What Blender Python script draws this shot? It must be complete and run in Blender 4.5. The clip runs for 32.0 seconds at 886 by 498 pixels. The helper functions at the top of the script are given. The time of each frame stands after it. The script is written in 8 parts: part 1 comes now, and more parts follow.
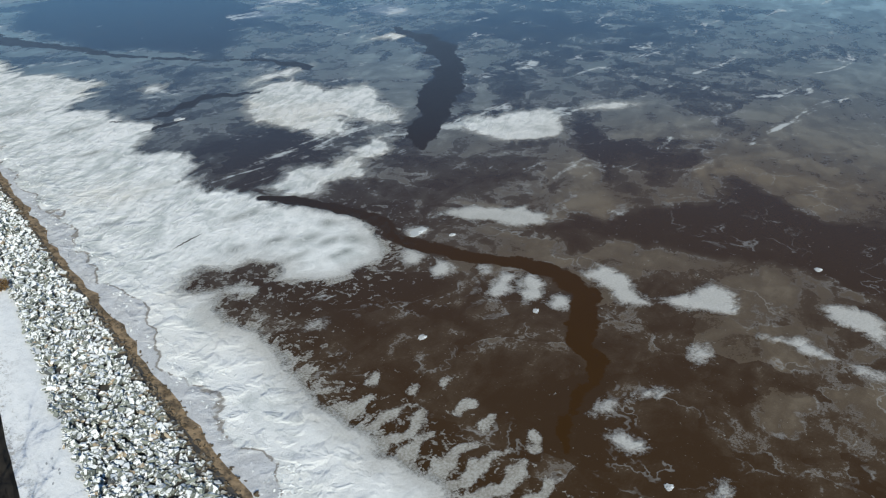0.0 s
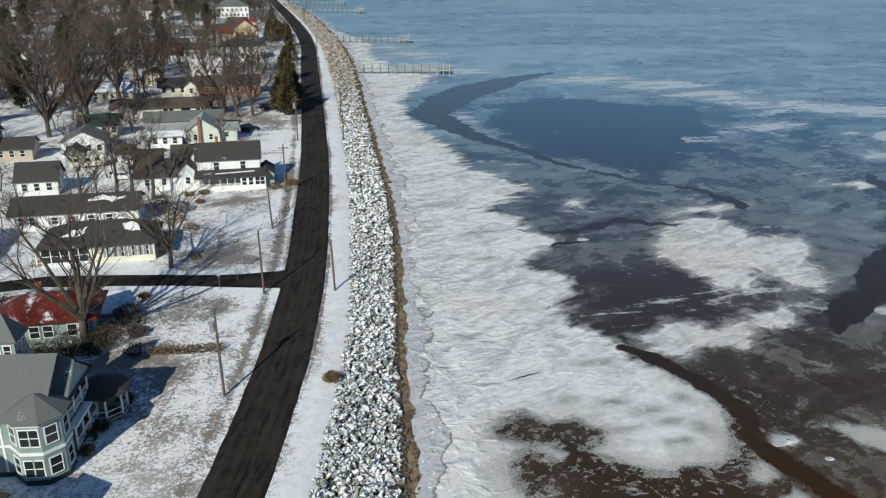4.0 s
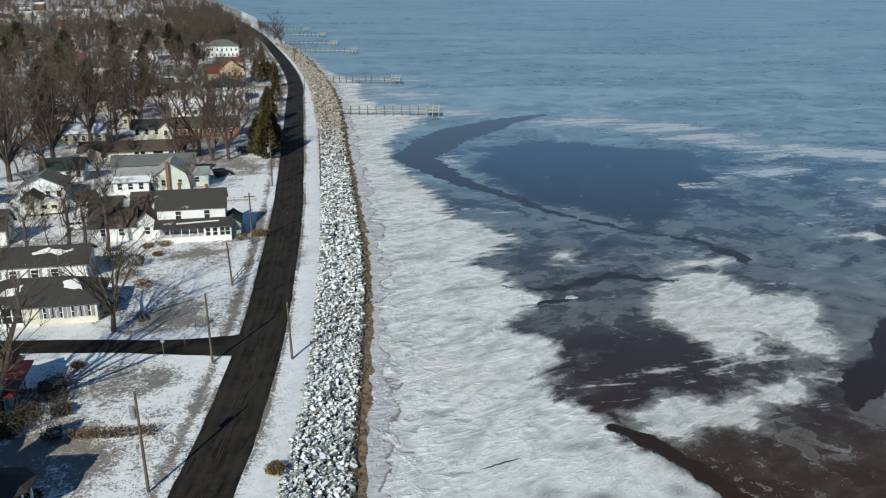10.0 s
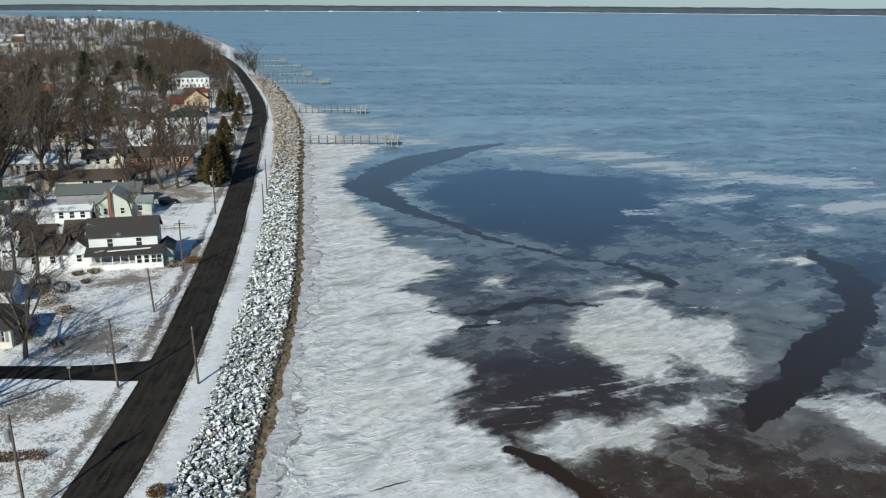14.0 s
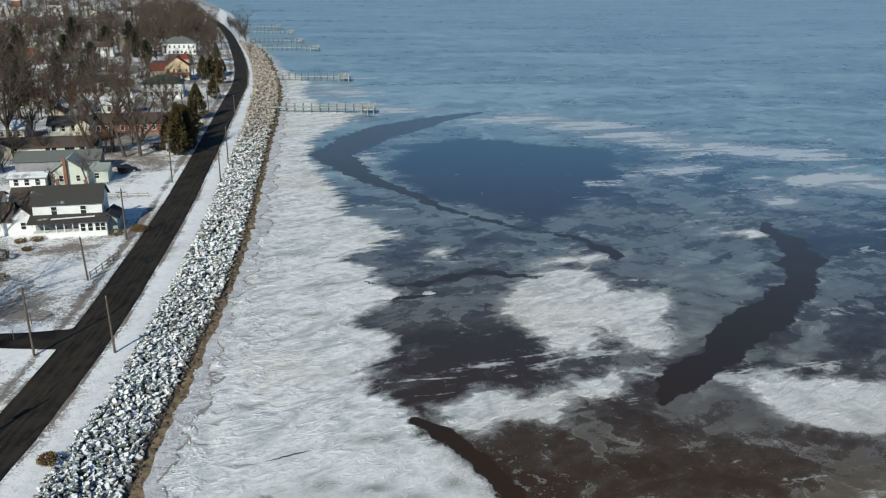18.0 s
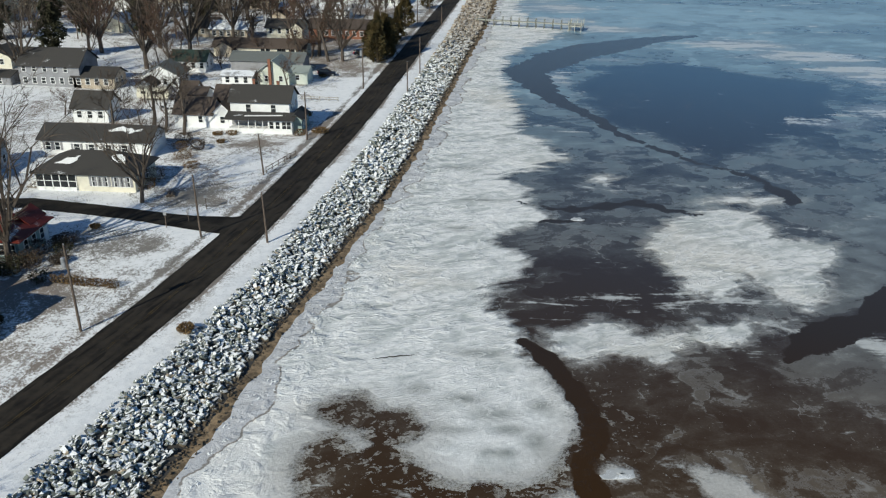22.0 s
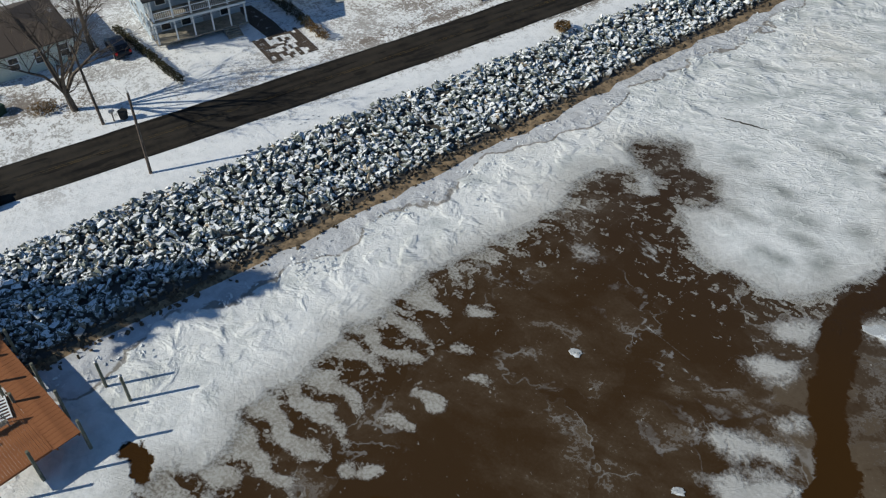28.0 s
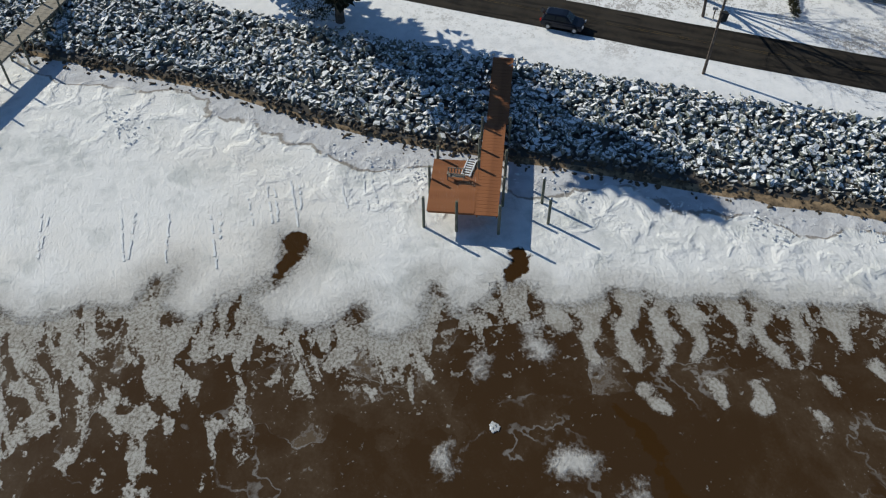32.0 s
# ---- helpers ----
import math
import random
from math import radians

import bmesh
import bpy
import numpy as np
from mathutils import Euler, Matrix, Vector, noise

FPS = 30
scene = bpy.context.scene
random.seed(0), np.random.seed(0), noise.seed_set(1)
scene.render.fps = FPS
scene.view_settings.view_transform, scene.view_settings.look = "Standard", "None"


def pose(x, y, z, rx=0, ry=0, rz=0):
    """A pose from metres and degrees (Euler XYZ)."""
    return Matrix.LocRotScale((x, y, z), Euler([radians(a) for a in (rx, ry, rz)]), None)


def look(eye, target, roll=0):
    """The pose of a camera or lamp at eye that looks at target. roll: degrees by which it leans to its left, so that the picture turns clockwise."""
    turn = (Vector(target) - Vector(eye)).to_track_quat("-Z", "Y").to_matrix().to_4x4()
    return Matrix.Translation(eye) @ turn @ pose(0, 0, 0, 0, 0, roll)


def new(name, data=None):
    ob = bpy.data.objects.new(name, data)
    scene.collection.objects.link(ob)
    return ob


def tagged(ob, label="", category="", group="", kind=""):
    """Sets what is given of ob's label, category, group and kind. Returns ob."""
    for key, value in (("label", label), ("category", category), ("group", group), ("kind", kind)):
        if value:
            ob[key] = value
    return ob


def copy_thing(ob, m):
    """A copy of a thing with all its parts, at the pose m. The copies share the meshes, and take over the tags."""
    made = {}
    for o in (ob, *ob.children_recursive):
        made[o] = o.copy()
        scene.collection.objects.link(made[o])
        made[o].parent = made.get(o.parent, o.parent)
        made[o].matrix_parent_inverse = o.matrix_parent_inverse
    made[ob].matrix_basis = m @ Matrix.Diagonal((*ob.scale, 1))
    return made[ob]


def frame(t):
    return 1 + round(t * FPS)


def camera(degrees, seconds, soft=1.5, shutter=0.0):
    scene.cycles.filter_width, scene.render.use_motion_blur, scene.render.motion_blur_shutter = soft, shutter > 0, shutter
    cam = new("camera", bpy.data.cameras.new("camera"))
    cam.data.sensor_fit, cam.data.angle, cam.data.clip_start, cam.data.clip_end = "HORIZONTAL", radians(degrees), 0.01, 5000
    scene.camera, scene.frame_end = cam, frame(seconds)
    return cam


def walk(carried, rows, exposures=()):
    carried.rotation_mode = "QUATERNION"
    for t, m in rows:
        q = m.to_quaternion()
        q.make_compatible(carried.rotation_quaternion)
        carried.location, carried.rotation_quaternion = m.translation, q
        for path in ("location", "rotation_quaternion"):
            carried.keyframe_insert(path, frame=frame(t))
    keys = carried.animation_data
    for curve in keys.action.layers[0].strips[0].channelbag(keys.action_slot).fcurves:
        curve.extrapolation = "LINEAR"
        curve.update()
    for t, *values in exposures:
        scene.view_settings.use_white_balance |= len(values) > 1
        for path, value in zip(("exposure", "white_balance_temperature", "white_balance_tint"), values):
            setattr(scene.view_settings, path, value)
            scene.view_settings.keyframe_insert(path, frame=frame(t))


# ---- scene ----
cam = camera(55.1, 32.0, soft=1.2)
# seconds, eye, heading to the left of north, pitch, roll (degrees)
PATH = [
    (0, -33.67, -14.08, 47.78, -45.31, -27.41, 0.25),
    (0.5, -31.43, -14.09, 47.92, -41.00, -26.57, 0.17),
    (1, -29.42, -13.75, 48.07, -36.87, -25.70, 0.20),
    (1.5, -27.23, -13.38, 48.33, -32.65, -24.90, 0.22),
    (2, -25.00, -12.79, 48.54, -28.78, -24.11, 0.19),
    (2.5, -22.73, -12.03, 48.63, -24.48, -23.29, 0.09),
    (3, -20.55, -11.16, 48.71, -20.95, -22.46, 0.10),
    (3.5, -18.55, -10.18, 48.98, -16.01, -21.68, 0.08),
    (4, -16.68, -8.88, 49.06, -12.00, -20.81, 0.10),
    (4.5, -14.90, -7.26, 49.06, -11.81, -20.54, 0.21),
    (6.5, -9.71, -0.70, 48.35, -11.46, -19.83, 0.31),
    (7, -9.42, 0.26, 48.37, -10.96, -19.73, 0.30),
    (7.5, -9.53, 0.93, 48.23, -11.44, -19.54, 0.28),
    (8, -9.77, 1.52, 48.03, -11.86, -19.32, 0.25),
    (8.5, -10.06, 1.94, 47.88, -12.26, -19.10, 0.33),
    (9, -10.37, 2.15, 47.86, -12.62, -18.87, 0.32),
    (9.5, -10.64, 2.15, 47.88, -12.95, -18.57, 0.35),
    (10, -10.80, 2.02, 47.90, -12.06, -18.24, 0.26),
    (10.5, -10.59, 1.85, 47.92, -11.68, -17.97, 0.15),
    (11, -9.69, 1.45, 47.70, -11.90, -17.49, 0.31),
    (11.5, -8.46, 0.85, 47.70, -12.11, -17.25, 0.28),
    (12, -7.12, 0.13, 47.61, -12.28, -16.97, 0.23),
    (12.5, -5.67, -0.44, 47.62, -12.44, -16.71, 0.16),
    (13, -4.15, -0.83, 47.63, -12.59, -16.44, 0.19),
    (13.5, -2.61, -1.24, 47.75, -12.72, -16.21, 0.24),
    (14, -1.10, -1.66, 47.76, -12.82, -16.23, 0.23),
    (14.5, 0.29, -1.82, 47.74, -12.93, -16.26, 0.29),
    (16.5, 5.94, -2.79, 47.71, -13.01, -16.64, 0.49),
    (17, 7.17, -3.07, 47.94, -12.98, -17.13, 0.56),
    (17.5, 8.52, -3.31, 48.05, -12.91, -17.78, 0.52),
    (18, 9.99, -3.57, 48.05, -12.25, -18.36, 0.48),
    (18.5, 11.22, -3.73, 48.18, -11.04, -18.98, 0.55),
    (19, 12.55, -3.79, 48.23, -9.93, -19.57, 0.70),
    (19.5, 13.87, -4.01, 48.29, -8.67, -20.16, 0.76),
    (20, 15.19, -4.32, 48.36, -6.24, -20.75, 0.80),
    (20.5, 16.56, -4.58, 48.46, -3.78, -21.30, 0.73),
    (21, 17.90, -4.98, 48.75, -1.19, -21.94, 0.79),
    (21.5, 19.35, -5.18, 48.78, 1.29, -22.52, 0.74),
    (22, 20.90, -5.37, 48.89, 3.55, -24.05, 0.72),
    (22.5, 22.37, -5.50, 49.08, 5.79, -25.93, 0.69),
    (23, 23.74, -5.44, 49.28, 7.99, -27.84, 0.79),
    (23.5, 24.85, -5.41, 49.77, 10.03, -29.89, 0.77),
    (24, 26.46, -5.12, 49.63, 12.96, -31.61, 0.90),
    (24.5, 28.19, -4.60, 49.73, 16.13, -33.32, 0.79),
    (26.5, 34.64, -1.74, 50.64, 29.86, -40.31, -0.22),
    (27, 35.80, -0.84, 50.65, 33.74, -41.52, -0.24),
    (27.5, 37.25, 0.28, 50.59, 38.69, -42.50, -0.71),
    (28, 38.36, 1.35, 50.50, 44.05, -43.24, -0.79),
    (28.5, 39.29, 2.33, 50.43, 49.97, -44.00, -0.54),
    (29, 40.35, 3.55, 50.35, 56.24, -44.65, -0.55),
    (29.5, 41.32, 4.91, 50.23, 62.68, -45.27, -0.56),
    (30, 42.09, 6.31, 50.15, 68.64, -45.79, -0.41),
    (30.5, 42.98, 7.27, 50.12, 74.92, -46.35, -0.28),
    (31, 43.97, 7.89, 50.36, 81.99, -47.00, -0.24),
    (31.5, 45.02, 8.31, 50.46, 88.88, -47.04, -0.22),
    (32, 46.29, 8.56, 50.63, 95.42, -46.89, -0.16),
]


def aim(x, y, z, yaw, pitch, roll):
    return pose(x, y, z, 90 + pitch, 0, yaw) @ pose(0, 0, 0, 0, 0, roll)


walk(cam, [(t, aim(x, y, z, yaw, pitch, roll)) for t, x, y, z, yaw, pitch, roll in PATH], [(0, 0.25, 6650, 1.5), (1.5, 0.18, 6650, 1.5), (4, 0.08, 6700, 1.5), (14, 0.03, 6650, 1.0), (21, 0.03, 6750, 1.8), (27, 0.0, 6800, 3.2), (32, 0.03, 6850, 4.2)])

# ---- light: low winter sun, clear sky ----
SUN_EL, SUN_FROM = 31.0, Vector((-0.52, -0.85, 0)).normalized()
world = bpy.data.worlds.new("sky")
scene.world = world
world.use_nodes = True
wn = world.node_tree
sky = wn.nodes.new("ShaderNodeTexSky")
sky.sky_type = "NISHITA"
sky.sun_disc = False
sky.sun_elevation = radians(SUN_EL)
sky.sun_rotation = math.atan2(SUN_FROM.x, SUN_FROM.y)
sky.altitude, sky.air_density, sky.dust_density, sky.ozone_density = 50, 1.0, 0.1, 1.6
blue = wn.nodes.new("ShaderNodeMix")
blue.data_type, blue.blend_type = "RGBA", "MULTIPLY"
blue.inputs[0].default_value = 1.0
where = wn.nodes.new("ShaderNodeTexCoord")
parts = wn.nodes.new("ShaderNodeSeparateXYZ")
wn.links.new(where.outputs["Generated"], parts.inputs[0])
low = wn.nodes.new("ShaderNodeMapRange")
low.interpolation_type = "SMOOTHSTEP"
low.inputs[1].default_value, low.inputs[2].default_value = 0.0, 0.45
tint = wn.nodes.new("ShaderNodeMix")
tint.data_type = "RGBA"
tint.inputs[6].default_value, tint.inputs[7].default_value = (0.66, 0.90, 1.26, 1.0), (0.66, 0.87, 1.14, 1.0)
wn.links.new(parts.outputs[2], low.inputs[0])
wn.links.new(low.outputs[0], tint.inputs[0])
rim = wn.nodes.new("ShaderNodeMapRange")
rim.interpolation_type = "SMOOTHSTEP"
rim.inputs[1].default_value, rim.inputs[2].default_value = -0.02, 0.14
haze = wn.nodes.new("ShaderNodeMix")
haze.data_type = "RGBA"
haze.inputs[6].default_value = (0.49, 0.71, 1.22, 1.0)
wn.links.new(parts.outputs[2], rim.inputs[0])
wn.links.new(rim.outputs[0], haze.inputs[0])
wn.links.new(tint.outputs[2], haze.inputs[7])
wn.links.new(haze.outputs[2], blue.inputs[7])
wn.links.new(sky.outputs[0], blue.inputs[6])
wn.links.new(blue.outputs[2], wn.nodes["Background"].inputs[0])
wn.nodes["Background"].inputs[1].default_value = 0.068
lamp = bpy.data.lights.new("sun", "SUN")
lamp.energy, lamp.angle, lamp.color = 4.15, radians(0.53), (0.985, 0.95, 0.885)
sun = new("sun", lamp)
away = SUN_FROM * math.cos(radians(SUN_EL)) + Vector((0, 0, math.sin(radians(SUN_EL))))
sun.matrix_basis = look(away * 300, (0, 0, 0))
scene.view_settings.exposure = 0.0


# ---- materials ----
class Nodes:
    """A small writer for node materials."""

    def __init__(self, name):
        self.mat = bpy.data.materials.new(name)
        self.mat.use_nodes = True
        self.t = self.mat.node_tree
        self.b = self.t.nodes["Principled BSDF"]
        self.co = self.t.nodes.new("ShaderNodeTexCoord").outputs["Object"]

    def node(self, kind, **sets):
        n = self.t.nodes.new(kind)
        for k, v in sets.items():
            if k == "operation":
                n.operation = v
            elif k == "blend":
                n.data_type, n.blend_type = "RGBA", v
        return n

    def link(self, a, b):
        self.t.links.new(a, b)

    def put(self, socket, v):
        if hasattr(v, "is_output"):
            self.link(v, socket)
        else:
            socket.default_value = v

    def noise(self, scale, detail=4, rough=0.55, co=None, warp=0.0, stretch=None):
        co = co or self.co
        if stretch:
            m = self.node("ShaderNodeMapping")
            m.vector_type = "TEXTURE"
            m.inputs["Rotation"].default_value = (0, 0, radians(stretch[0]))
            m.inputs["Scale"].default_value = [1 / k for k in stretch[1]]
            self.link(co, m.inputs[0])
            co = m.outputs[0]
        n = self.node("ShaderNodeTexNoise")
        n.inputs["Scale"].default_value, n.inputs["Detail"].default_value = scale, detail
        n.inputs["Roughness"].default_value, n.inputs["Distortion"].default_value = rough, warp
        self.link(co, n.inputs["Vector"])
        return n.outputs["Fac"]

    def math(self, op, a, b=0.0, c=0.0):
        n = self.node("ShaderNodeMath", operation=op)
        for s, v in zip(n.inputs, (a, b, c)):
            self.put(s, v)
        return n.outputs[0]

    def ramp(self, v, a, b, lo=0.0, hi=1.0):
        n = self.node("ShaderNodeMapRange")
        n.interpolation_type = "SMOOTHSTEP"
        for s, x in zip(n.inputs, (v, a, b, lo, hi)):
            self.put(s, x)
        return n.outputs[0]

    def mix(self, f, a, b, blend="MIX"):
        n = self.node("ShaderNodeMix", blend=blend)
        for s, v in zip((n.inputs[0], n.inputs[6], n.inputs[7]), (f, a, b)):
            self.put(s, (*v, 1.0) if isinstance(v, tuple) and len(v) == 3 else v)
        return n.outputs[2]

    def bump(self, h, strength=0.3, dist=0.05, after=None):
        n = self.node("ShaderNodeBump")
        n.inputs["Strength"].default_value, n.inputs["Distance"].default_value = strength, dist
        self.link(h, n.inputs["Height"])
        if after:
            self.link(after, n.inputs["Normal"])
        return n.outputs[0]

    def attr(self, name):
        n = self.node("ShaderNodeAttribute")
        n.attribute_name = name
        return n.outputs["Fac"]

    def up(self):
        """How far the surface faces the sky, 0 to 1."""
        g = self.node("ShaderNodeNewGeometry")
        s = self.node("ShaderNodeSeparateXYZ")
        self.link(g.outputs["Normal"], s.inputs[0])
        return s.outputs[2]

    def island(self):
        return self.node("ShaderNodeNewGeometry").outputs["Random Per Island"]

    def chance(self):
        return self.node("ShaderNodeObjectInfo").outputs["Random"]

    def done(self, colour, rough=0.8, normal=None, metal=0.0, spec=0.3):
        self.put(self.b.inputs["Base Color"], (*colour, 1.0) if isinstance(colour, tuple) and len(colour) == 3 else colour)
        self.put(self.b.inputs["Roughness"], rough)
        self.put(self.b.inputs["Metallic"], metal)
        self.put(self.b.inputs["Specular IOR Level"], spec)
        if normal:
            self.link(normal, self.b.inputs["Normal"])
        return self.mat


def simple(name, a, b, scale=1.5, rough=0.8, bump=0.2, dist=0.02, fine=14.0, spec=0.3, metal=0.0):
    """Two tones mingled at two scales, with fine relief."""
    n = Nodes(name)
    big, small = n.noise(scale, 5), n.noise(fine, 4)
    v = n.ramp(n.math("ADD", n.math("MULTIPLY", big, 0.65), n.math("MULTIPLY", small, 0.35)), 0.35, 0.65)
    return n.done(n.mix(v, a, b), rough, n.bump(small, bump, dist), metal, spec)


def snowy(name, a, b, cover=0.5, scale=0.5, rough=0.85):
    """A surface with thin snow left on it in patches, on what faces the sky."""
    n = Nodes(name)
    big, small = n.noise(scale, 6, 0.6), n.noise(9.0, 5)
    base = n.mix(small, a, b)
    v = n.math("ADD", n.math("MULTIPLY", big, 0.7), n.math("MULTIPLY", small, 0.3))
    patch = n.math("MULTIPLY", n.ramp(v, 1.0 - cover - 0.04, 1.0 - cover + 0.04), n.ramp(n.up(), 0.3, 0.6))
    return n.done(n.mix(patch, base, (0.78, 0.8, 0.82)), rough, n.bump(small, 0.25, 0.03))


def snow_ground():
    """Thin snow with blades and clods of dead grass coming through in drifts."""
    n = Nodes("snow_ground")
    wide, big, mid = n.noise(0.045, 3), n.noise(0.25, 5, 0.6), n.noise(1.1, 5, 0.62)
    clod, small, fine = n.noise(2.6, 4, 0.6), n.noise(6.5, 4, 0.65), n.noise(15.0, 3, 0.65)
    inland = n.attr("bare")
    drift = n.math("ADD", n.math("ADD", n.math("MULTIPLY", big, 0.5), n.math("MULTIPLY", wide, 0.7)), n.math("MULTIPLY", mid, 0.35))
    speck = n.math("ADD", n.math("MULTIPLY", clod, 0.30), n.math("ADD", n.math("MULTIPLY", small, 0.45), n.math("MULTIPLY", fine, 0.25)))
    v = n.math("ADD", speck, n.math("MULTIPLY", n.math("SUBTRACT", drift, 0.775), 0.6))
    v = n.math("ADD", v, n.math("MULTIPLY", n.math("MAXIMUM", n.math("SUBTRACT", inland, 1.0), 0.0), 0.10))
    bare = n.math("MULTIPLY", n.ramp(v, 0.540, 0.568), n.math("MINIMUM", inland, 1.0))
    grass = n.mix(n.ramp(small, 0.4, 0.65), (0.065, 0.053, 0.037), (0.17, 0.14, 0.105))
    grass = n.mix(n.ramp(wide, 0.45, 0.62, 0.0, 0.5), grass, (0.16, 0.095, 0.055))
    white = n.mix(n.ramp(mid, 0.35, 0.7), (0.85, 0.85, 0.855), (0.76, 0.77, 0.78))
    h = n.math("ADD", n.math("MULTIPLY", clod, 0.5), n.math("ADD", n.math("MULTIPLY", mid, 0.4), n.math("MULTIPLY", small, 0.3)))
    return n.done(n.mix(n.math("MULTIPLY", bare, 0.85), white, grass), 0.85, n.bump(h, 0.6, 0.12), spec=0.2)


def asphalt():
    n = Nodes("asphalt")
    big, mid, small = n.noise(0.25, 5, 0.6), n.noise(2.2, 5), n.noise(40.0, 3)
    lane = n.attr("lane")
    wear = n.ramp(n.math("ADD", big, n.math("MULTIPLY", mid, 0.4)), 0.5, 0.85)
    c = n.mix(wear, (0.010, 0.0092, 0.0085), (0.032, 0.028, 0.023))
    c = n.mix(n.math("MULTIPLY", lane, n.ramp(mid, 0.3, 0.7, 0.35, 0.8)), c, (0.050, 0.041, 0.032))
    patches = n.noise(0.6, 2, 0.4, stretch=(-14, (2.6, 0.35, 1)))
    c = n.mix(n.ramp(patches, 0.60, 0.64, 0, 0.6), c, (0.006, 0.0057, 0.0057))
    return n.done(c, n.ramp(mid, 0.3, 0.7, 0.75, 0.95), n.bump(small, 0.3, 0.01), spec=0.12)


def rock_mat(name, joined):
    n = Nodes(name)
    r = n.island() if joined else n.chance()
    w = n.node("ShaderNodeNewGeometry").outputs["Position"]
    small, mid = n.noise(6.0, 5, 0.65, co=w), n.noise(2.6, 4, 0.6, co=w)
    grey = n.mix(r, (0.088, 0.098, 0.088), (0.28, 0.30, 0.268))
    grey = n.mix(n.ramp(r, 0.90, 0.93), grey, (0.36, 0.29, 0.21))
    grey = n.mix(n.ramp(r, 0.12, 0.08), grey, (0.085, 0.09, 0.095))
    grey = n.mix(n.ramp(small, 0.40, 0.70, 0.0, 0.35), grey, (0.16, 0.165, 0.15))
    v = n.math("ADD", n.up(), n.math("MULTIPLY", n.math("SUBTRACT", mid, 0.5), 1.5))
    v = n.math("ADD", v, n.math("MULTIPLY", n.math("SUBTRACT", small, 0.5), 0.6))
    pos = n.node("ShaderNodeSeparateXYZ")
    n.link(w, pos.inputs[0])
    v = n.math("ADD", v, n.ramp(pos.outputs[1], 20.0, 100.0, -0.06, 0.05))
    snow = n.ramp(v, 0.69, 0.79)
    s = n.node("ShaderNodeSeparateXYZ")
    n.link(w, s.inputs[0])
    north = n.ramp(s.outputs[1], 190.0, 290.0, 0.0, 0.75)
    grey = n.mix(north, grey, n.mix(r, (0.20, 0.15, 0.105), (0.40, 0.32, 0.24)))
    snow = n.math("MULTIPLY", snow, n.math("SUBTRACT", 1.0, north))
    low = n.ramp(s.outputs[2], 0.45, 0.95)
    grey = n.mix(low, (0.11, 0.085, 0.06), grey)
    snow = n.math("MULTIPLY", snow, low)
    return n.done(n.mix(snow, grey, (0.84, 0.85, 0.86)), 0.95, n.bump(small, 0.6, 0.06), spec=0.03)


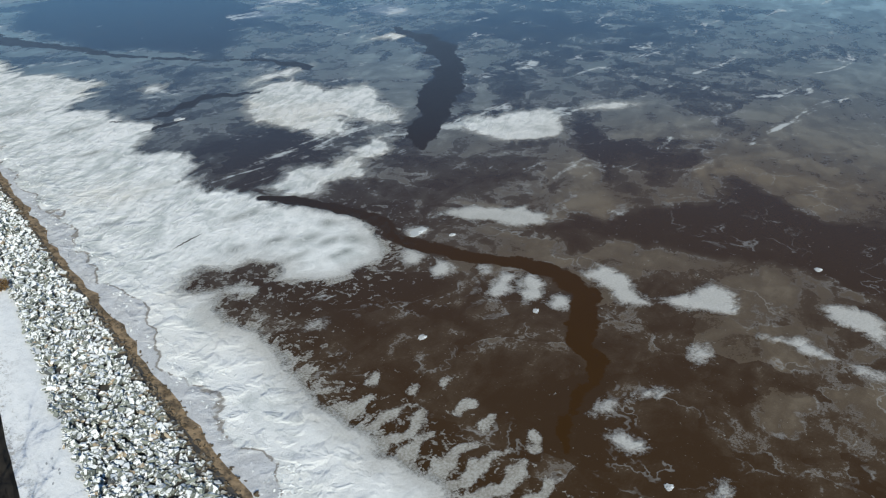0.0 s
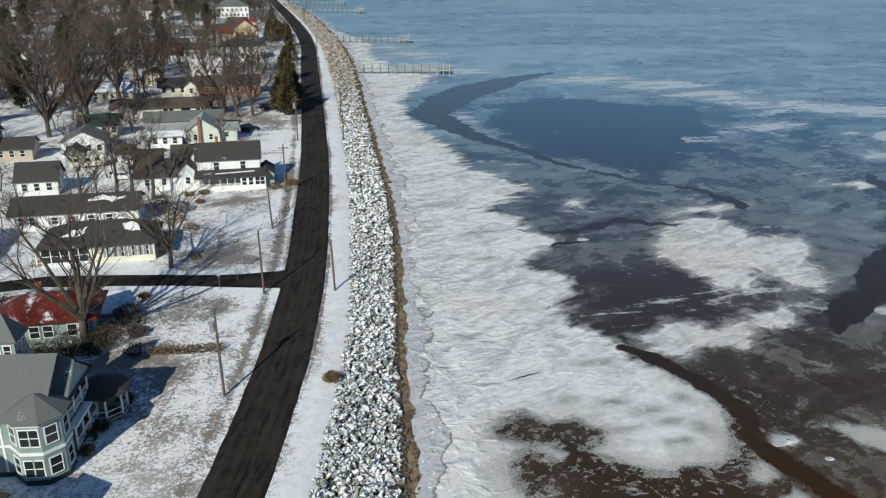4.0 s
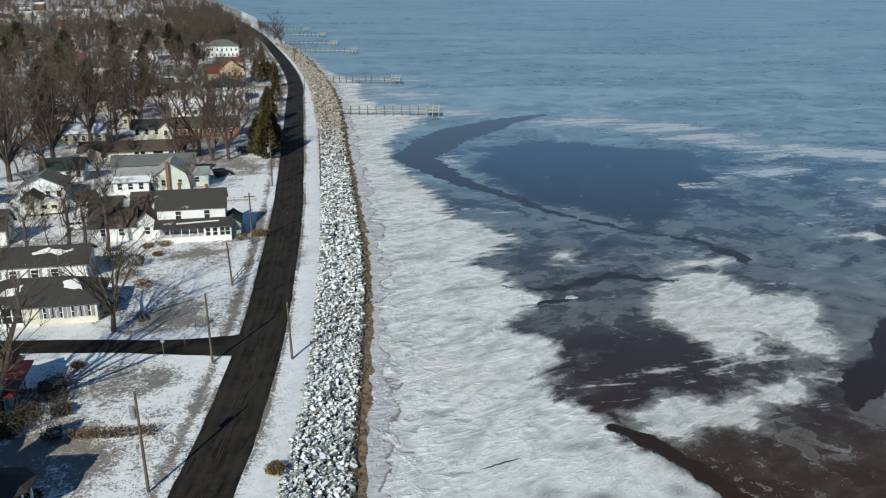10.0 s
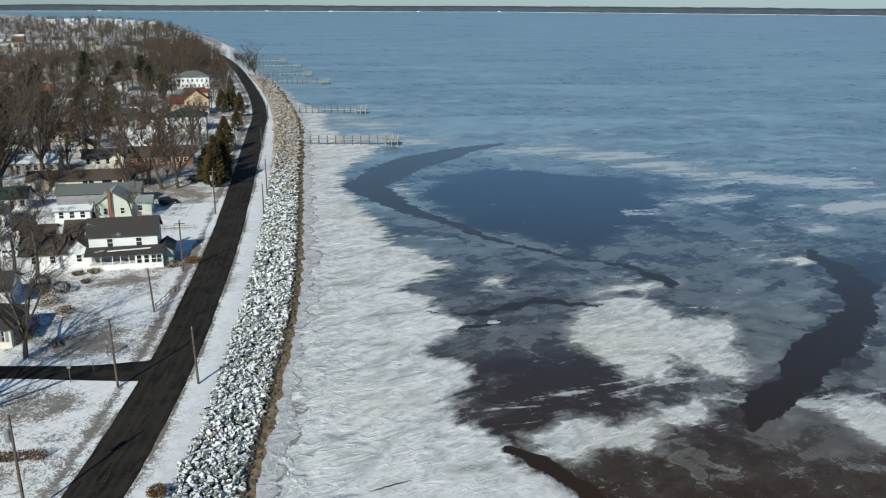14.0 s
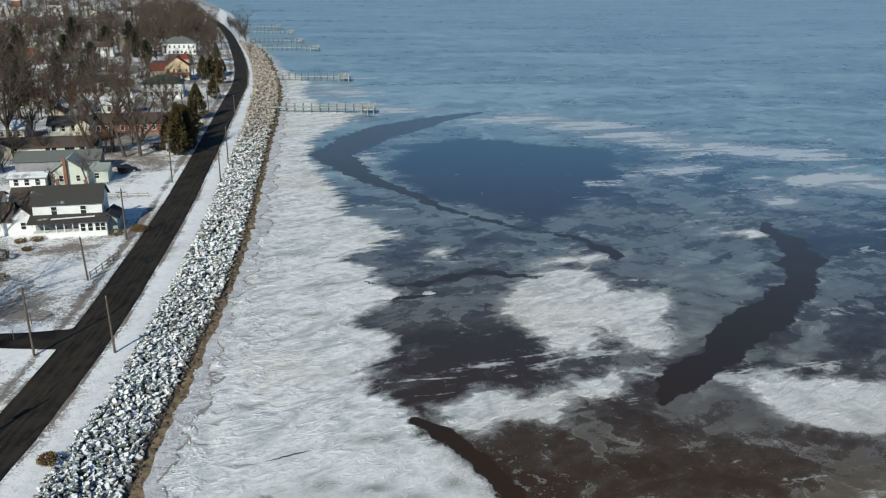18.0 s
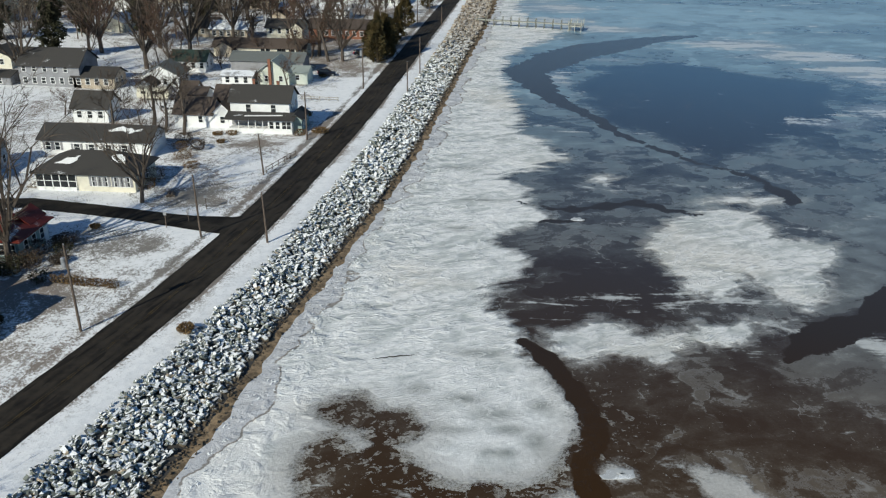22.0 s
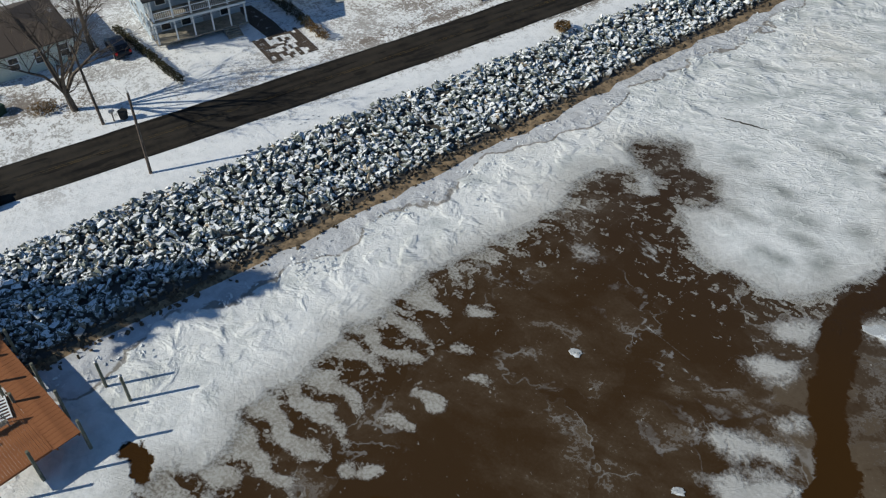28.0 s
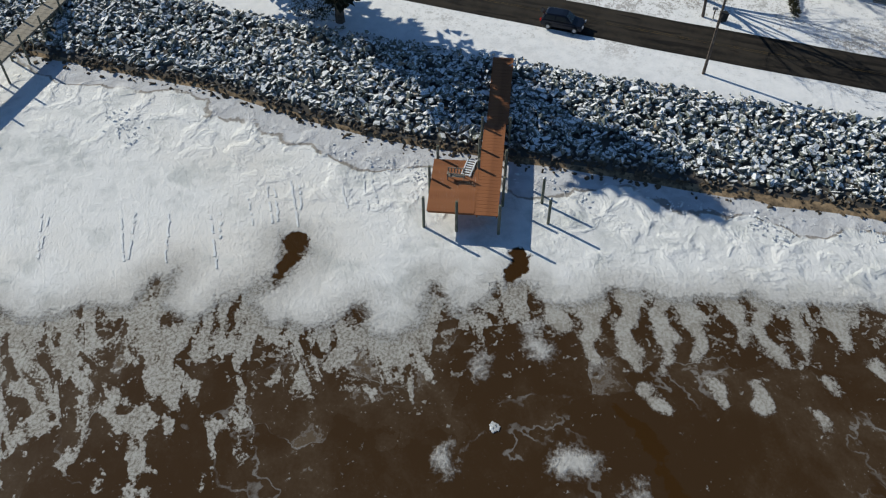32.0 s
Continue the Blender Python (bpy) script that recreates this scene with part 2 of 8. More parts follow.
def ice_mat():
    """Snow-covered shore ice, thin dark frosted ice, slush and open brown water, parted by the fields of the sheet; far
    out, reflected sky is painted in.
    """
    n = Nodes("river_ice")
    snow, water, frost_sheen, shore, calm = n.attr("snow"), n.attr("water"), n.attr("frost_sheen"), n.attr("shore"), n.attr("calm")
    slow, big, mid, small = n.noise(0.03, 4), n.noise(0.14, 6, 0.62, warp=0.6), n.noise(0.6, 6, 0.6, warp=0.7), n.noise(4.0, 5, 0.65)
    tiny = n.noise(16.0, 3, 0.6)
    streak = n.noise(0.22, 6, 0.58, warp=1.0, stretch=(22, (0.5, 1.2, 1)))
    lines = n.noise(0.26, 3, 0.42, warp=1.6, stretch=(30, (0.6, 1.5, 1)))
    lobes = n.noise(0.30, 3, 0.5, warp=1.2, stretch=(24, (0.7, 1.35, 1)))

    def off(v, k):
        return n.math("MULTIPLY", n.math("SUBTRACT", v, 0.5), k)

    def blend(f, a, b):
        return n.math("ADD", n.math("MULTIPLY", a, n.math("SUBTRACT", 1.0, f)), n.math("MULTIPLY", b, f))

    edge = blend(calm, n.math("ADD", off(lobes, 1.2), n.math("ADD", off(mid, 1.6), off(tiny, 1.0))), n.math("ADD", n.math("ADD", off(streak, 8.0), off(big, 3.0)), off(mid, 2.6)))
    finger = n.noise(0.30, 5, 0.6, warp=0.6, stretch=(6, (0.32, 1.7, 1)))
    edge = n.math("ADD", edge, n.math("MULTIPLY", off(finger, 16.0), n.attr("far")))
    sv = n.math("ADD", n.math("ADD", snow, edge), off(small, 1.9))
    pv = n.math("ADD", n.math("ADD", n.attr("patch"), n.math("MULTIPLY", n.math("ADD", off(streak, 7.0), off(big, 4.0)), calm)), n.math("ADD", off(mid, 3.8), off(small, 1.8)))
    white = n.math("MAXIMUM", n.ramp(sv, blend(calm, -0.45, -1.5), blend(calm, 0.6, 1.3)), n.math("ADD", n.math("MULTIPLY", n.ramp(pv, -2.4, 0.2, 0.0, 0.30), calm), n.ramp(pv, -0.5, 1.1, 0.0, blend(calm, 0.88, 0.62))))
    wv = n.math("ADD", water, n.math("ADD", off(big, 1.6), n.math("ADD", off(mid, 2.2), off(small, 0.6))))
    open_ = n.ramp(wv, -0.10, 0.14)

    # thin ice: brown-black with pale frost in soft patches and faint plates
    warp = n.node("ShaderNodeTexNoise")
    warp.inputs["Scale"].default_value, warp.inputs["Detail"].default_value = 0.22, 6
    n.link(n.co, warp.inputs["Vector"])
    sc = n.node("ShaderNodeVectorMath", operation="MULTIPLY_ADD")
    n.link(warp.outputs["Color"], sc.inputs[0])
    sc.inputs[1].default_value = (14, 14, 0)
    n.link(n.co, sc.inputs[2])
    plates = n.node("ShaderNodeTexVoronoi")
    plates.feature = "DISTANCE_TO_EDGE"
    cells = n.node("ShaderNodeTexVoronoi")
    for v in (plates, cells):
        v.inputs["Scale"].default_value = 0.13
        n.link(sc.outputs[0], v.inputs["Vector"])
    crack = n.math("MULTIPLY", n.math("MULTIPLY", n.ramp(plates.outputs["Distance"], 0.022, 0.006), n.ramp(big, 0.5, 0.62)), blend(n.attr("far"), 1.0, 0.2))
    cs = n.node("ShaderNodeSeparateColor")
    n.link(cells.outputs["Color"], cs.inputs[0])
    f = n.math("ADD", n.math("ADD", frost_sheen, n.math("MULTIPLY", off(big, 1.0), blend(n.attr("far"), 1.6, 0.7))), n.math("ADD", off(streak, 1.0), off(cs.outputs[0], 0.42)))
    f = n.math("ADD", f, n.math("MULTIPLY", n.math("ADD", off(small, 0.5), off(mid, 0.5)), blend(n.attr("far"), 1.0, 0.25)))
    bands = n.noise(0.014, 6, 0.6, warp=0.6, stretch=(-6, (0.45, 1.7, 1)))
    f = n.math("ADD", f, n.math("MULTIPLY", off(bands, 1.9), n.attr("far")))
    soft = n.ramp(f, -0.30, 1.25, 0.0, 0.75)
    haze = n.math("ADD", soft, n.math("ADD", n.ramp(f, 0.16, 0.40, 0.0, 0.10), n.ramp(f, 0.50, 0.80, 0.0, 0.13)))
    rim = n.ramp(n.math("ABSOLUTE", n.math("SUBTRACT", f, 0.30)), 0.07, 0.015)
    rim = n.math("MULTIPLY", rim, n.ramp(big, 0.42, 0.58, 0.0, 0.20))
    silt = n.attr("silt")
    # dark and pale tones turn blue far out: sky reflection put into the colour
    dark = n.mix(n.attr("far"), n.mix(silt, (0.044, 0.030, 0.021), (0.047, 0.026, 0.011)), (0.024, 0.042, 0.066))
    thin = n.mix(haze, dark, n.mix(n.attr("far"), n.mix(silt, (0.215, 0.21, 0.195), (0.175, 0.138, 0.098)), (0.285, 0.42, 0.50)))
    thin = n.mix(rim, thin, (0.40, 0.40, 0.40))
    brink = n.math("ABSOLUTE", n.math("ADD", n.attr("brink"), n.math("ADD", off(mid, 2.0), off(small, 0.6))))
    thin = n.mix(n.math("MULTIPLY", n.ramp(brink, 0.26, 0.05), n.ramp(big, 0.42, 0.62, 0.0, 0.42)), thin, (0.42, 0.42, 0.42))
    thin = n.mix(n.math("MULTIPLY", crack, 0.34), thin, (0.40, 0.40, 0.39))
    bits = n.math("MULTIPLY", n.ramp(small, 0.64, 0.70), n.math("MULTIPLY", n.ramp(mid, 0.48, 0.62, 0.0, 0.7), blend(n.attr("far"), 1.0, 0.3)))
    thin = n.mix(bits, thin, (0.42, 0.41, 0.39))
    rime = n.noise(0.09, 6, 0.66, warp=1.0, stretch=(4, (0.5, 1.8, 1)))
    rime = n.math("ADD", 0.5, n.math("ADD", off(rime, 1.9), off(big, 0.5)))
    rime = n.ramp(n.math("ADD", rime, n.math("ADD", n.attr("ring"), off(mid, 0.45))), 0.62, 0.78, 0.0, 0.8)
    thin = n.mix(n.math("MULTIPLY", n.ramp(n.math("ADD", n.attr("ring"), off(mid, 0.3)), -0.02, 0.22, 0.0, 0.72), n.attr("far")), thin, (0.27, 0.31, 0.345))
    thin = n.mix(rime, thin, (0.56, 0.57, 0.56))
    # slush drifting off the shore ice
    near = n.math("MULTIPLY", n.math("ADD", n.attr("fringe"), 0.6), 0.019)
    sl = n.math("ADD", n.math("ADD", lobes, near), n.math("ADD", off(small, 0.22), off(mid, 0.30)))
    slush = n.math("MULTIPLY", n.ramp(sl, 0.42, 0.465), n.ramp(n.math("ADD", small, off(tiny, 0.5)), 0.34, 0.52, 0.40, 0.88))
    slush = n.math("MAXIMUM", slush, n.math("MULTIPLY", n.ramp(n.math("ADD", n.ramp(snow, -10.0, -1.0, -0.18, -0.025), n.math("ADD", n.noise(1.05, 4, 0.55, warp=0.6), off(small, 0.35))), 0.52, 0.56), n.ramp(small, 0.38, 0.6, 0.25, 0.6)))
    reach = n.math("ADD", n.attr("tongue"), n.math("ADD", off(mid, 1.3), n.math("ADD", off(small, 0.9), off(tiny, 0.5))))
    slush = n.math("MAXIMUM", slush, n.ramp(reach, -0.12, 0.18, 0.0, 0.85))
    slush = n.math("MULTIPLY", slush, n.math("SUBTRACT", 1.0, calm))
    thin = n.mix(slush, thin, n.mix(n.ramp(n.math("ADD", small, off(mid, 0.5)), 0.36, 0.64), (0.29, 0.27, 0.235), (0.46, 0.45, 0.42)))
    # snow ice
    tone = n.math("ADD", n.math("MULTIPLY", streak, 0.4), n.math("ADD", n.math("MULTIPLY", lines, 0.3), n.math("MULTIPLY", mid, 0.3)))
    tone = blend(calm, n.math("ADD", n.math("MULTIPLY", slow, 0.35), n.math("ADD", n.math("MULTIPLY", big, 0.4), n.math("MULTIPLY", mid, 0.25))), tone)
    tone = n.math("ADD", tone, n.math("MULTIPLY", n.math("SUBTRACT", 1.0, calm), 0.06))
    pale = n.mix(n.ramp(tone, 0.40, 0.57), (0.46, 0.485, 0.48), (0.80, 0.80, 0.79))
    pale = n.mix(n.ramp(slow, 0.5, 0.66, 0.0, 0.35), pale, (0.66, 0.60, 0.51))
    pale = n.mix(n.ramp(big, 0.54, 0.68, 0, 0.6), pale, (0.46, 0.485, 0.475))
    pale = n.mix(n.math("MULTIPLY", n.attr("dim"), n.ramp(mid, 0.3, 0.6, 0.45, 0.9)), pale, (0.20, 0.215, 0.205))
    ridge = n.math("ABSOLUTE", off(n.noise(0.20, 5, 0.5, warp=1.4, stretch=(28, (0.45, 1.8, 1))), 1.0))
    ridge = n.math("MULTIPLY", n.math("MULTIPLY", n.ramp(ridge, 0.022, 0.004), n.ramp(big, 0.40, 0.60, 0.15, 1.0)), blend(calm, 0.08, 1.0))
    wrinkle = n.math("ABSOLUTE", off(n.noise(0.55, 4, 0.5, warp=1.2, stretch=(32, (0.55, 1.6, 1))), 1.0))
    wrinkle = n.math("MULTIPLY", n.math("MULTIPLY", n.ramp(wrinkle, 0.035, 0.006), n.ramp(streak, 0.46, 0.58)), blend(calm, 0.10, 0.8))
    ridge = n.math("MAXIMUM", ridge, wrinkle)
    thawed = n.math("MULTIPLY", n.ramp(n.math("ADD", snow, off(mid, 3.0)), 4.0, 0.2, 0.0, 0.75), n.math("SUBTRACT", 1.0, calm))
    pale = n.mix(thawed, pale, n.mix(n.ramp(small, 0.35, 0.65), (0.36, 0.345, 0.32), (0.47, 0.46, 0.44)))
    pale = n.mix(n.math("MULTIPLY", ridge, 0.8), pale, (0.90, 0.90, 0.89))
    rim_at = n.math("SUBTRACT", n.math("ADD", shore, n.math("ADD", off(n.noise(0.13, 2, 0.4), 9.0), n.math("ADD", off(big, 3.0), off(mid, 1.6)))), 3.4)
    dirty = n.ramp(rim_at, 0.12, -0.22, 0.0, 0.8)
    pale = n.mix(dirty, pale, n.mix(n.ramp(mid, 0.35, 0.65), (0.44, 0.44, 0.46), (0.58, 0.585, 0.61)))
    rift = n.math("ABSOLUTE", rim_at)
    rift = n.math("MULTIPLY", n.ramp(rift, 0.30, 0.08), n.ramp(lobes, 0.40, 0.50, 0.15, 1.0))
    pale = n.mix(n.math("MULTIPLY", rift, 0.75), pale, (0.16, 0.13, 0.10))
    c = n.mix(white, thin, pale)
    # far leads greyed and paled, standing in for reflected sky
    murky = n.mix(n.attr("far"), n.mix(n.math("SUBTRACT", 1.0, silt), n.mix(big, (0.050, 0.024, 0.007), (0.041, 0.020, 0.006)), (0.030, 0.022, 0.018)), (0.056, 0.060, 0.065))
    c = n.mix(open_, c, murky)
    rough = n.math("ADD", 0.20, n.math("MULTIPLY", haze, 0.25))
    rough = blend(n.math("MAXIMUM", white, n.math("MULTIPLY", slush, 0.8)), rough, 0.8)
    rough = blend(open_, rough, 0.16)
    h = n.math("ADD", n.math("MULTIPLY", lines, n.math("MULTIPLY", n.ramp(big, 0.4, 0.62, 0.35, 1.0), blend(calm, 0.04, 0.6))), n.math("ADD", n.math("MULTIPLY", mid, blend(calm, 0.20, 0.22)), n.math("MULTIPLY", small, 0.05)))
    heap = n.ramp(n.noise(0.42, 4, 0.5, warp=0.4), 0.45, 0.68)
    heap = n.math("MULTIPLY", heap, n.math("MULTIPLY", n.ramp(shore, 1.0, 3.5), n.ramp(n.math("ADD", shore, off(big, 16.0)), 15.0, 6.0)))
    h = n.math("ADD", h, n.math("ADD", n.math("MULTIPLY", heap, 0.34), n.math("MULTIPLY", ridge, 0.22)))
    h = n.math("MULTIPLY", h, n.math("MULTIPLY", white, n.math("SUBTRACT", 1.0, open_)))
    h = n.math("ADD", h, n.math("MULTIPLY", n.math("ADD", tiny, n.math("MULTIPLY", slush, 3.0)), 0.012))
    n.b.inputs["IOR"].default_value = 1.33
    return n.done(c, rough, n.bump(h, 0.7, 0.7), spec=blend(open_, blend(n.attr("far"), 0.28, 0.5), 0.12))


SNOW, ASPHALT, ICE = snow_ground(), asphalt(), ice_mat()
ROCK, ROCKS = rock_mat("riprap_stone", False), rock_mat("riprap_stones", True)
SAND = simple("wet_sand", (0.11, 0.08, 0.052), (0.40, 0.28, 0.165), 0.9, 0.9, 0.6, 0.08, 3.5)
# trodden snow, its grey holding the shade of the hollows
TRODDEN_SHADED = simple("trodden_shaded_snow", (0.30, 0.31, 0.32), (0.46, 0.47, 0.49), 1.5)
SOIL = simple("dark_soil", (0.05, 0.045, 0.04), (0.10, 0.09, 0.08), 0.8)
YELLOW = simple("worn_yellow_paint", (0.16, 0.10, 0.025), (0.06, 0.05, 0.035), 1.2, 0.85)
BARK = simple("grey_bark", (0.055, 0.042, 0.034), (0.13, 0.105, 0.085), 2.0, 0.9, 0.5, 0.03)
TWIG = simple("brown_twigs", (0.055, 0.042, 0.032), (0.12, 0.092, 0.07), 0.15, 0.9, 0.1)
TWIG_RED = simple("reddish_twigs", (0.085, 0.05, 0.034), (0.14, 0.085, 0.058), 0.2, 0.9, 0.1)
CEDAR = simple("cedar_foliage", (0.030, 0.030, 0.012), (0.105, 0.072, 0.026), 0.7, 0.85, 0.3)
PINE = simple("pine_foliage", (0.022, 0.026, 0.013), (0.055, 0.050, 0.026), 0.5, 0.85, 0.3)
DRYLEAF = simple("dry_leaves", (0.11, 0.065, 0.03), (0.21, 0.135, 0.06), 1.2, 0.9, 0.4)
HEDGE = simple("dark_hedge_leaves", (0.025, 0.028, 0.012), (0.07, 0.06, 0.028), 1.2, 0.85, 0.4)
WOOD_POLE = simple("weathered_pole", (0.08, 0.058, 0.045), (0.16, 0.125, 0.10), 2.5, 0.85, 0.3)
PILE = simple("green_grey_pile", (0.10, 0.11, 0.075), (0.22, 0.21, 0.17), 3.0, 0.85, 0.4)
GREYWOOD = simple("weathered_grey_boards", (0.20, 0.175, 0.14), (0.36, 0.32, 0.26), 1.5, 0.85, 0.3)
DECKWOOD = simple("red_brown_boards", (0.20, 0.072, 0.026), (0.30, 0.115, 0.045), 0.9, 0.7, 0.2)
WHITE = simple("white_paint", (0.74, 0.74, 0.72), (0.82, 0.82, 0.81), 0.8, 0.6, 0.1)
CREAM = simple("cream_siding", (0.66, 0.62, 0.50), (0.74, 0.70, 0.58), 0.8, 0.7, 0.1)
SAGE = simple("sage_green_siding", (0.22, 0.29, 0.27), (0.28, 0.35, 0.33), 0.8, 0.7, 0.1)
BLUEGREY = simple("blue_grey_siding", (0.32, 0.38, 0.44), (0.40, 0.46, 0.52), 0.8, 0.7, 0.1)
GREYSID = simple("grey_siding", (0.22, 0.22, 0.23), (0.30, 0.30, 0.31), 0.8, 0.7, 0.1)
TAN = simple("tan_siding", (0.40, 0.33, 0.25), (0.50, 0.43, 0.34), 0.8, 0.75, 0.1)
PALEGREEN = simple("pale_green_siding", (0.52, 0.56, 0.48), (0.60, 0.63, 0.56), 0.8, 0.7, 0.1)
BRICK = simple("red_brick", (0.20, 0.085, 0.055), (0.30, 0.14, 0.09), 3.0, 0.9, 0.3)
YELLOWSID = simple("yellow_siding", (0.56, 0.43, 0.26), (0.64, 0.51, 0.33), 0.8, 0.7, 0.1)
SHINGLE = snowy("dark_grey_shingles", (0.032, 0.030, 0.028), (0.068, 0.063, 0.058), 0.35, 0.35)
SHINGLE_BR = snowy("brown_shingles", (0.06, 0.045, 0.037), (0.11, 0.085, 0.07), 0.34, 0.35)
SHINGLE_GR = snowy("grey_green_shingles", (0.10, 0.11, 0.105), (0.16, 0.17, 0.165), 0.36, 0.35)
SHINGLE_WH = snowy("snowed_roof", (0.16, 0.16, 0.16), (0.25, 0.25, 0.25), 0.56, 0.25)
REDROOF = snowy("red_metal_roof", (0.080, 0.013, 0.009), (0.145, 0.023, 0.014), 0.42, 0.4, 0.5)
REDROOF_CLEAR = snowy("clear_red_roof", (0.13, 0.024, 0.018), (0.20, 0.042, 0.028), 0.22, 0.4, 0.6)
GLASS = simple("dark_window_glass", (0.015, 0.018, 0.02), (0.03, 0.033, 0.036), 0.6, 0.08, 0.0, spec=0.5)
CARPAINT = simple("black_car_paint", (0.005, 0.007, 0.014), (0.009, 0.012, 0.022), 0.5, 0.22, 0.0, spec=0.3)
PALEROOF = snowy("pale_green_roof", (0.24, 0.275, 0.25), (0.33, 0.36, 0.335), 0.36, 0.35)
GREENROOF = snowy("dark_green_roof", (0.018, 0.034, 0.029), (0.03, 0.05, 0.042), 0.30, 0.3)
PIERWOOD = simple("pale_weathered_boards", (0.30, 0.30, 0.255), (0.47, 0.465, 0.41), 1.5, 0.85, 0.3)
CHAIRPAINT = simple("pale_green_paint", (0.50, 0.58, 0.52), (0.62, 0.68, 0.63), 1.0, 0.6, 0.1)
LIDGREEN = simple("dark_green_steel", (0.018, 0.04, 0.026), (0.03, 0.055, 0.038), 1.0, 0.5, 0.1)
RUBBER = simple("tyre_rubber", (0.012, 0.012, 0.012), (0.03, 0.03, 0.03), 3, 0.8)
METAL = simple("galvanised_metal", (0.36, 0.37, 0.38), (0.5, 0.5, 0.51), 2, 0.4, metal=0.6)
REDLAMP = simple("red_lamp_glass", (0.4, 0.01, 0.01), (0.5, 0.02, 0.02), 2, 0.2)
FLOE = snowy("floe_ice", (0.38, 0.39, 0.40), (0.52, 0.53, 0.53), 0.46, 0.35, 0.6)
SHARD = simple("white_ice", (0.62, 0.64, 0.65), (0.80, 0.81, 0.82), 1.5, 0.6, 0.3)
# far woods tinted blue-grey: aerial haze put into the colour
HAZY_SHOREWOOD = simple("hazed_far_woods", (0.048, 0.063, 0.08), (0.075, 0.092, 0.11), 0.02, 0.95, 0.2, 1.0, 0.2)


# ---- mesh helpers ----
class Geo:
    """Collects corners and faces for one mesh."""

    def __init__(self):
        self.v, self.f, self.m = [], [], []

    def add(self, verts, faces, m=0):
        k = len(self.v)
        self.v.extend([tuple(p) for p in verts])
        self.f.extend([tuple(i + k for i in face) for face in faces])
        self.m.extend([m] * len(faces))
        return self

    def box(self, x0, y0, z0, x1, y1, z1, m=0):
        return self.add([(x0, y0, z0), (x1, y0, z0), (x1, y1, z0), (x0, y1, z0), (x0, y0, z1), (x1, y0, z1), (x1, y1, z1), (x0, y1, z1)],
                        [(0, 3, 2, 1), (4, 5, 6, 7), (0, 1, 5, 4), (1, 2, 6, 5), (2, 3, 7, 6), (3, 0, 4, 7)], m)

    def bar(self, a, b, w, h=None, m=0):
        """A beam of square section from a to b."""
        a, b = Vector(a), Vector(b)
        d = (b - a).normalized()
        s = d.cross(Vector((0, 0, 1)))
        s = s.normalized() if s.length > 1e-3 else Vector((1, 0, 0))
        u = s.cross(d)
        s, u = s * w / 2, u * (h or w) / 2
        vs = [p + i * s + j * u for p in (a, b) for i, j in ((-1, -1), (1, -1), (1, 1), (-1, 1))]
        return self.add(vs, [(0, 1, 2, 3), (4, 7, 6, 5), (0, 4, 5, 1), (1, 5, 6, 2), (2, 6, 7, 3), (3, 7, 4, 0)], m)

    def tube(self, a, b, r0, r1, n=6, m=0, caps=True):
        a, b = Vector(a), Vector(b)
        d = (b - a).normalized()
        s = d.cross(Vector((0, 0, 1)) if abs(d.z) < 0.95 else Vector((1, 0, 0))).normalized()
        u = s.cross(d)
        ring = [(math.cos(2 * math.pi * i / n), math.sin(2 * math.pi * i / n)) for i in range(n)]
        vs = [a + (s * c + u * q) * r0 for c, q in ring] + [b + (s * c + u * q) * r1 for c, q in ring]
        fs = [(i, (i + 1) % n, n + (i + 1) % n, n + i) for i in range(n)]
        if caps:
            fs += [tuple(range(n))[::-1], tuple(range(n, 2 * n))]
        return self.add(vs, fs, m)

    def prism(self, outline, z0, z1, m=0):
        n = len(outline)
        vs = [(x, y, z0) for x, y in outline] + [(x, y, z1) for x, y in outline]
        fs = [(i, (i + 1) % n, n + (i + 1) % n, n + i) for i in range(n)] + [tuple(range(n))[::-1], tuple(range(n, 2 * n))]
        return self.add(vs, fs, m)

    def mesh(self, name, mats, smooth=False):
        me = bpy.data.meshes.new(name)
        me.from_pydata(self.v, [], self.f)
        for q in mats if isinstance(mats, (list, tuple)) else [mats]:
            me.materials.append(q)
        if any(self.m):
            me.polygons.foreach_set("material_index", self.m)
        if smooth:
            me.polygons.foreach_set("use_smooth", [True] * len(self.f))
        me.update()
        return me


def part(name, geo, mats, parent=None, label="", at=None, smooth=False):
    """Links what geo holds as one mesh object under a thing or a part."""
    ob = new(name, geo if isinstance(geo, bpy.types.Mesh) else geo.mesh(name, mats, smooth))
    if parent:
        ob.parent = parent
    if at is not None:
        ob.matrix_basis = at
    return tagged(ob, label)


def thing(name, at, label, category, group="", kind=""):
    ob = new(name)
    ob.empty_display_size = 0.5
    ob.matrix_basis = at
    return tagged(ob, label, category, group, kind)


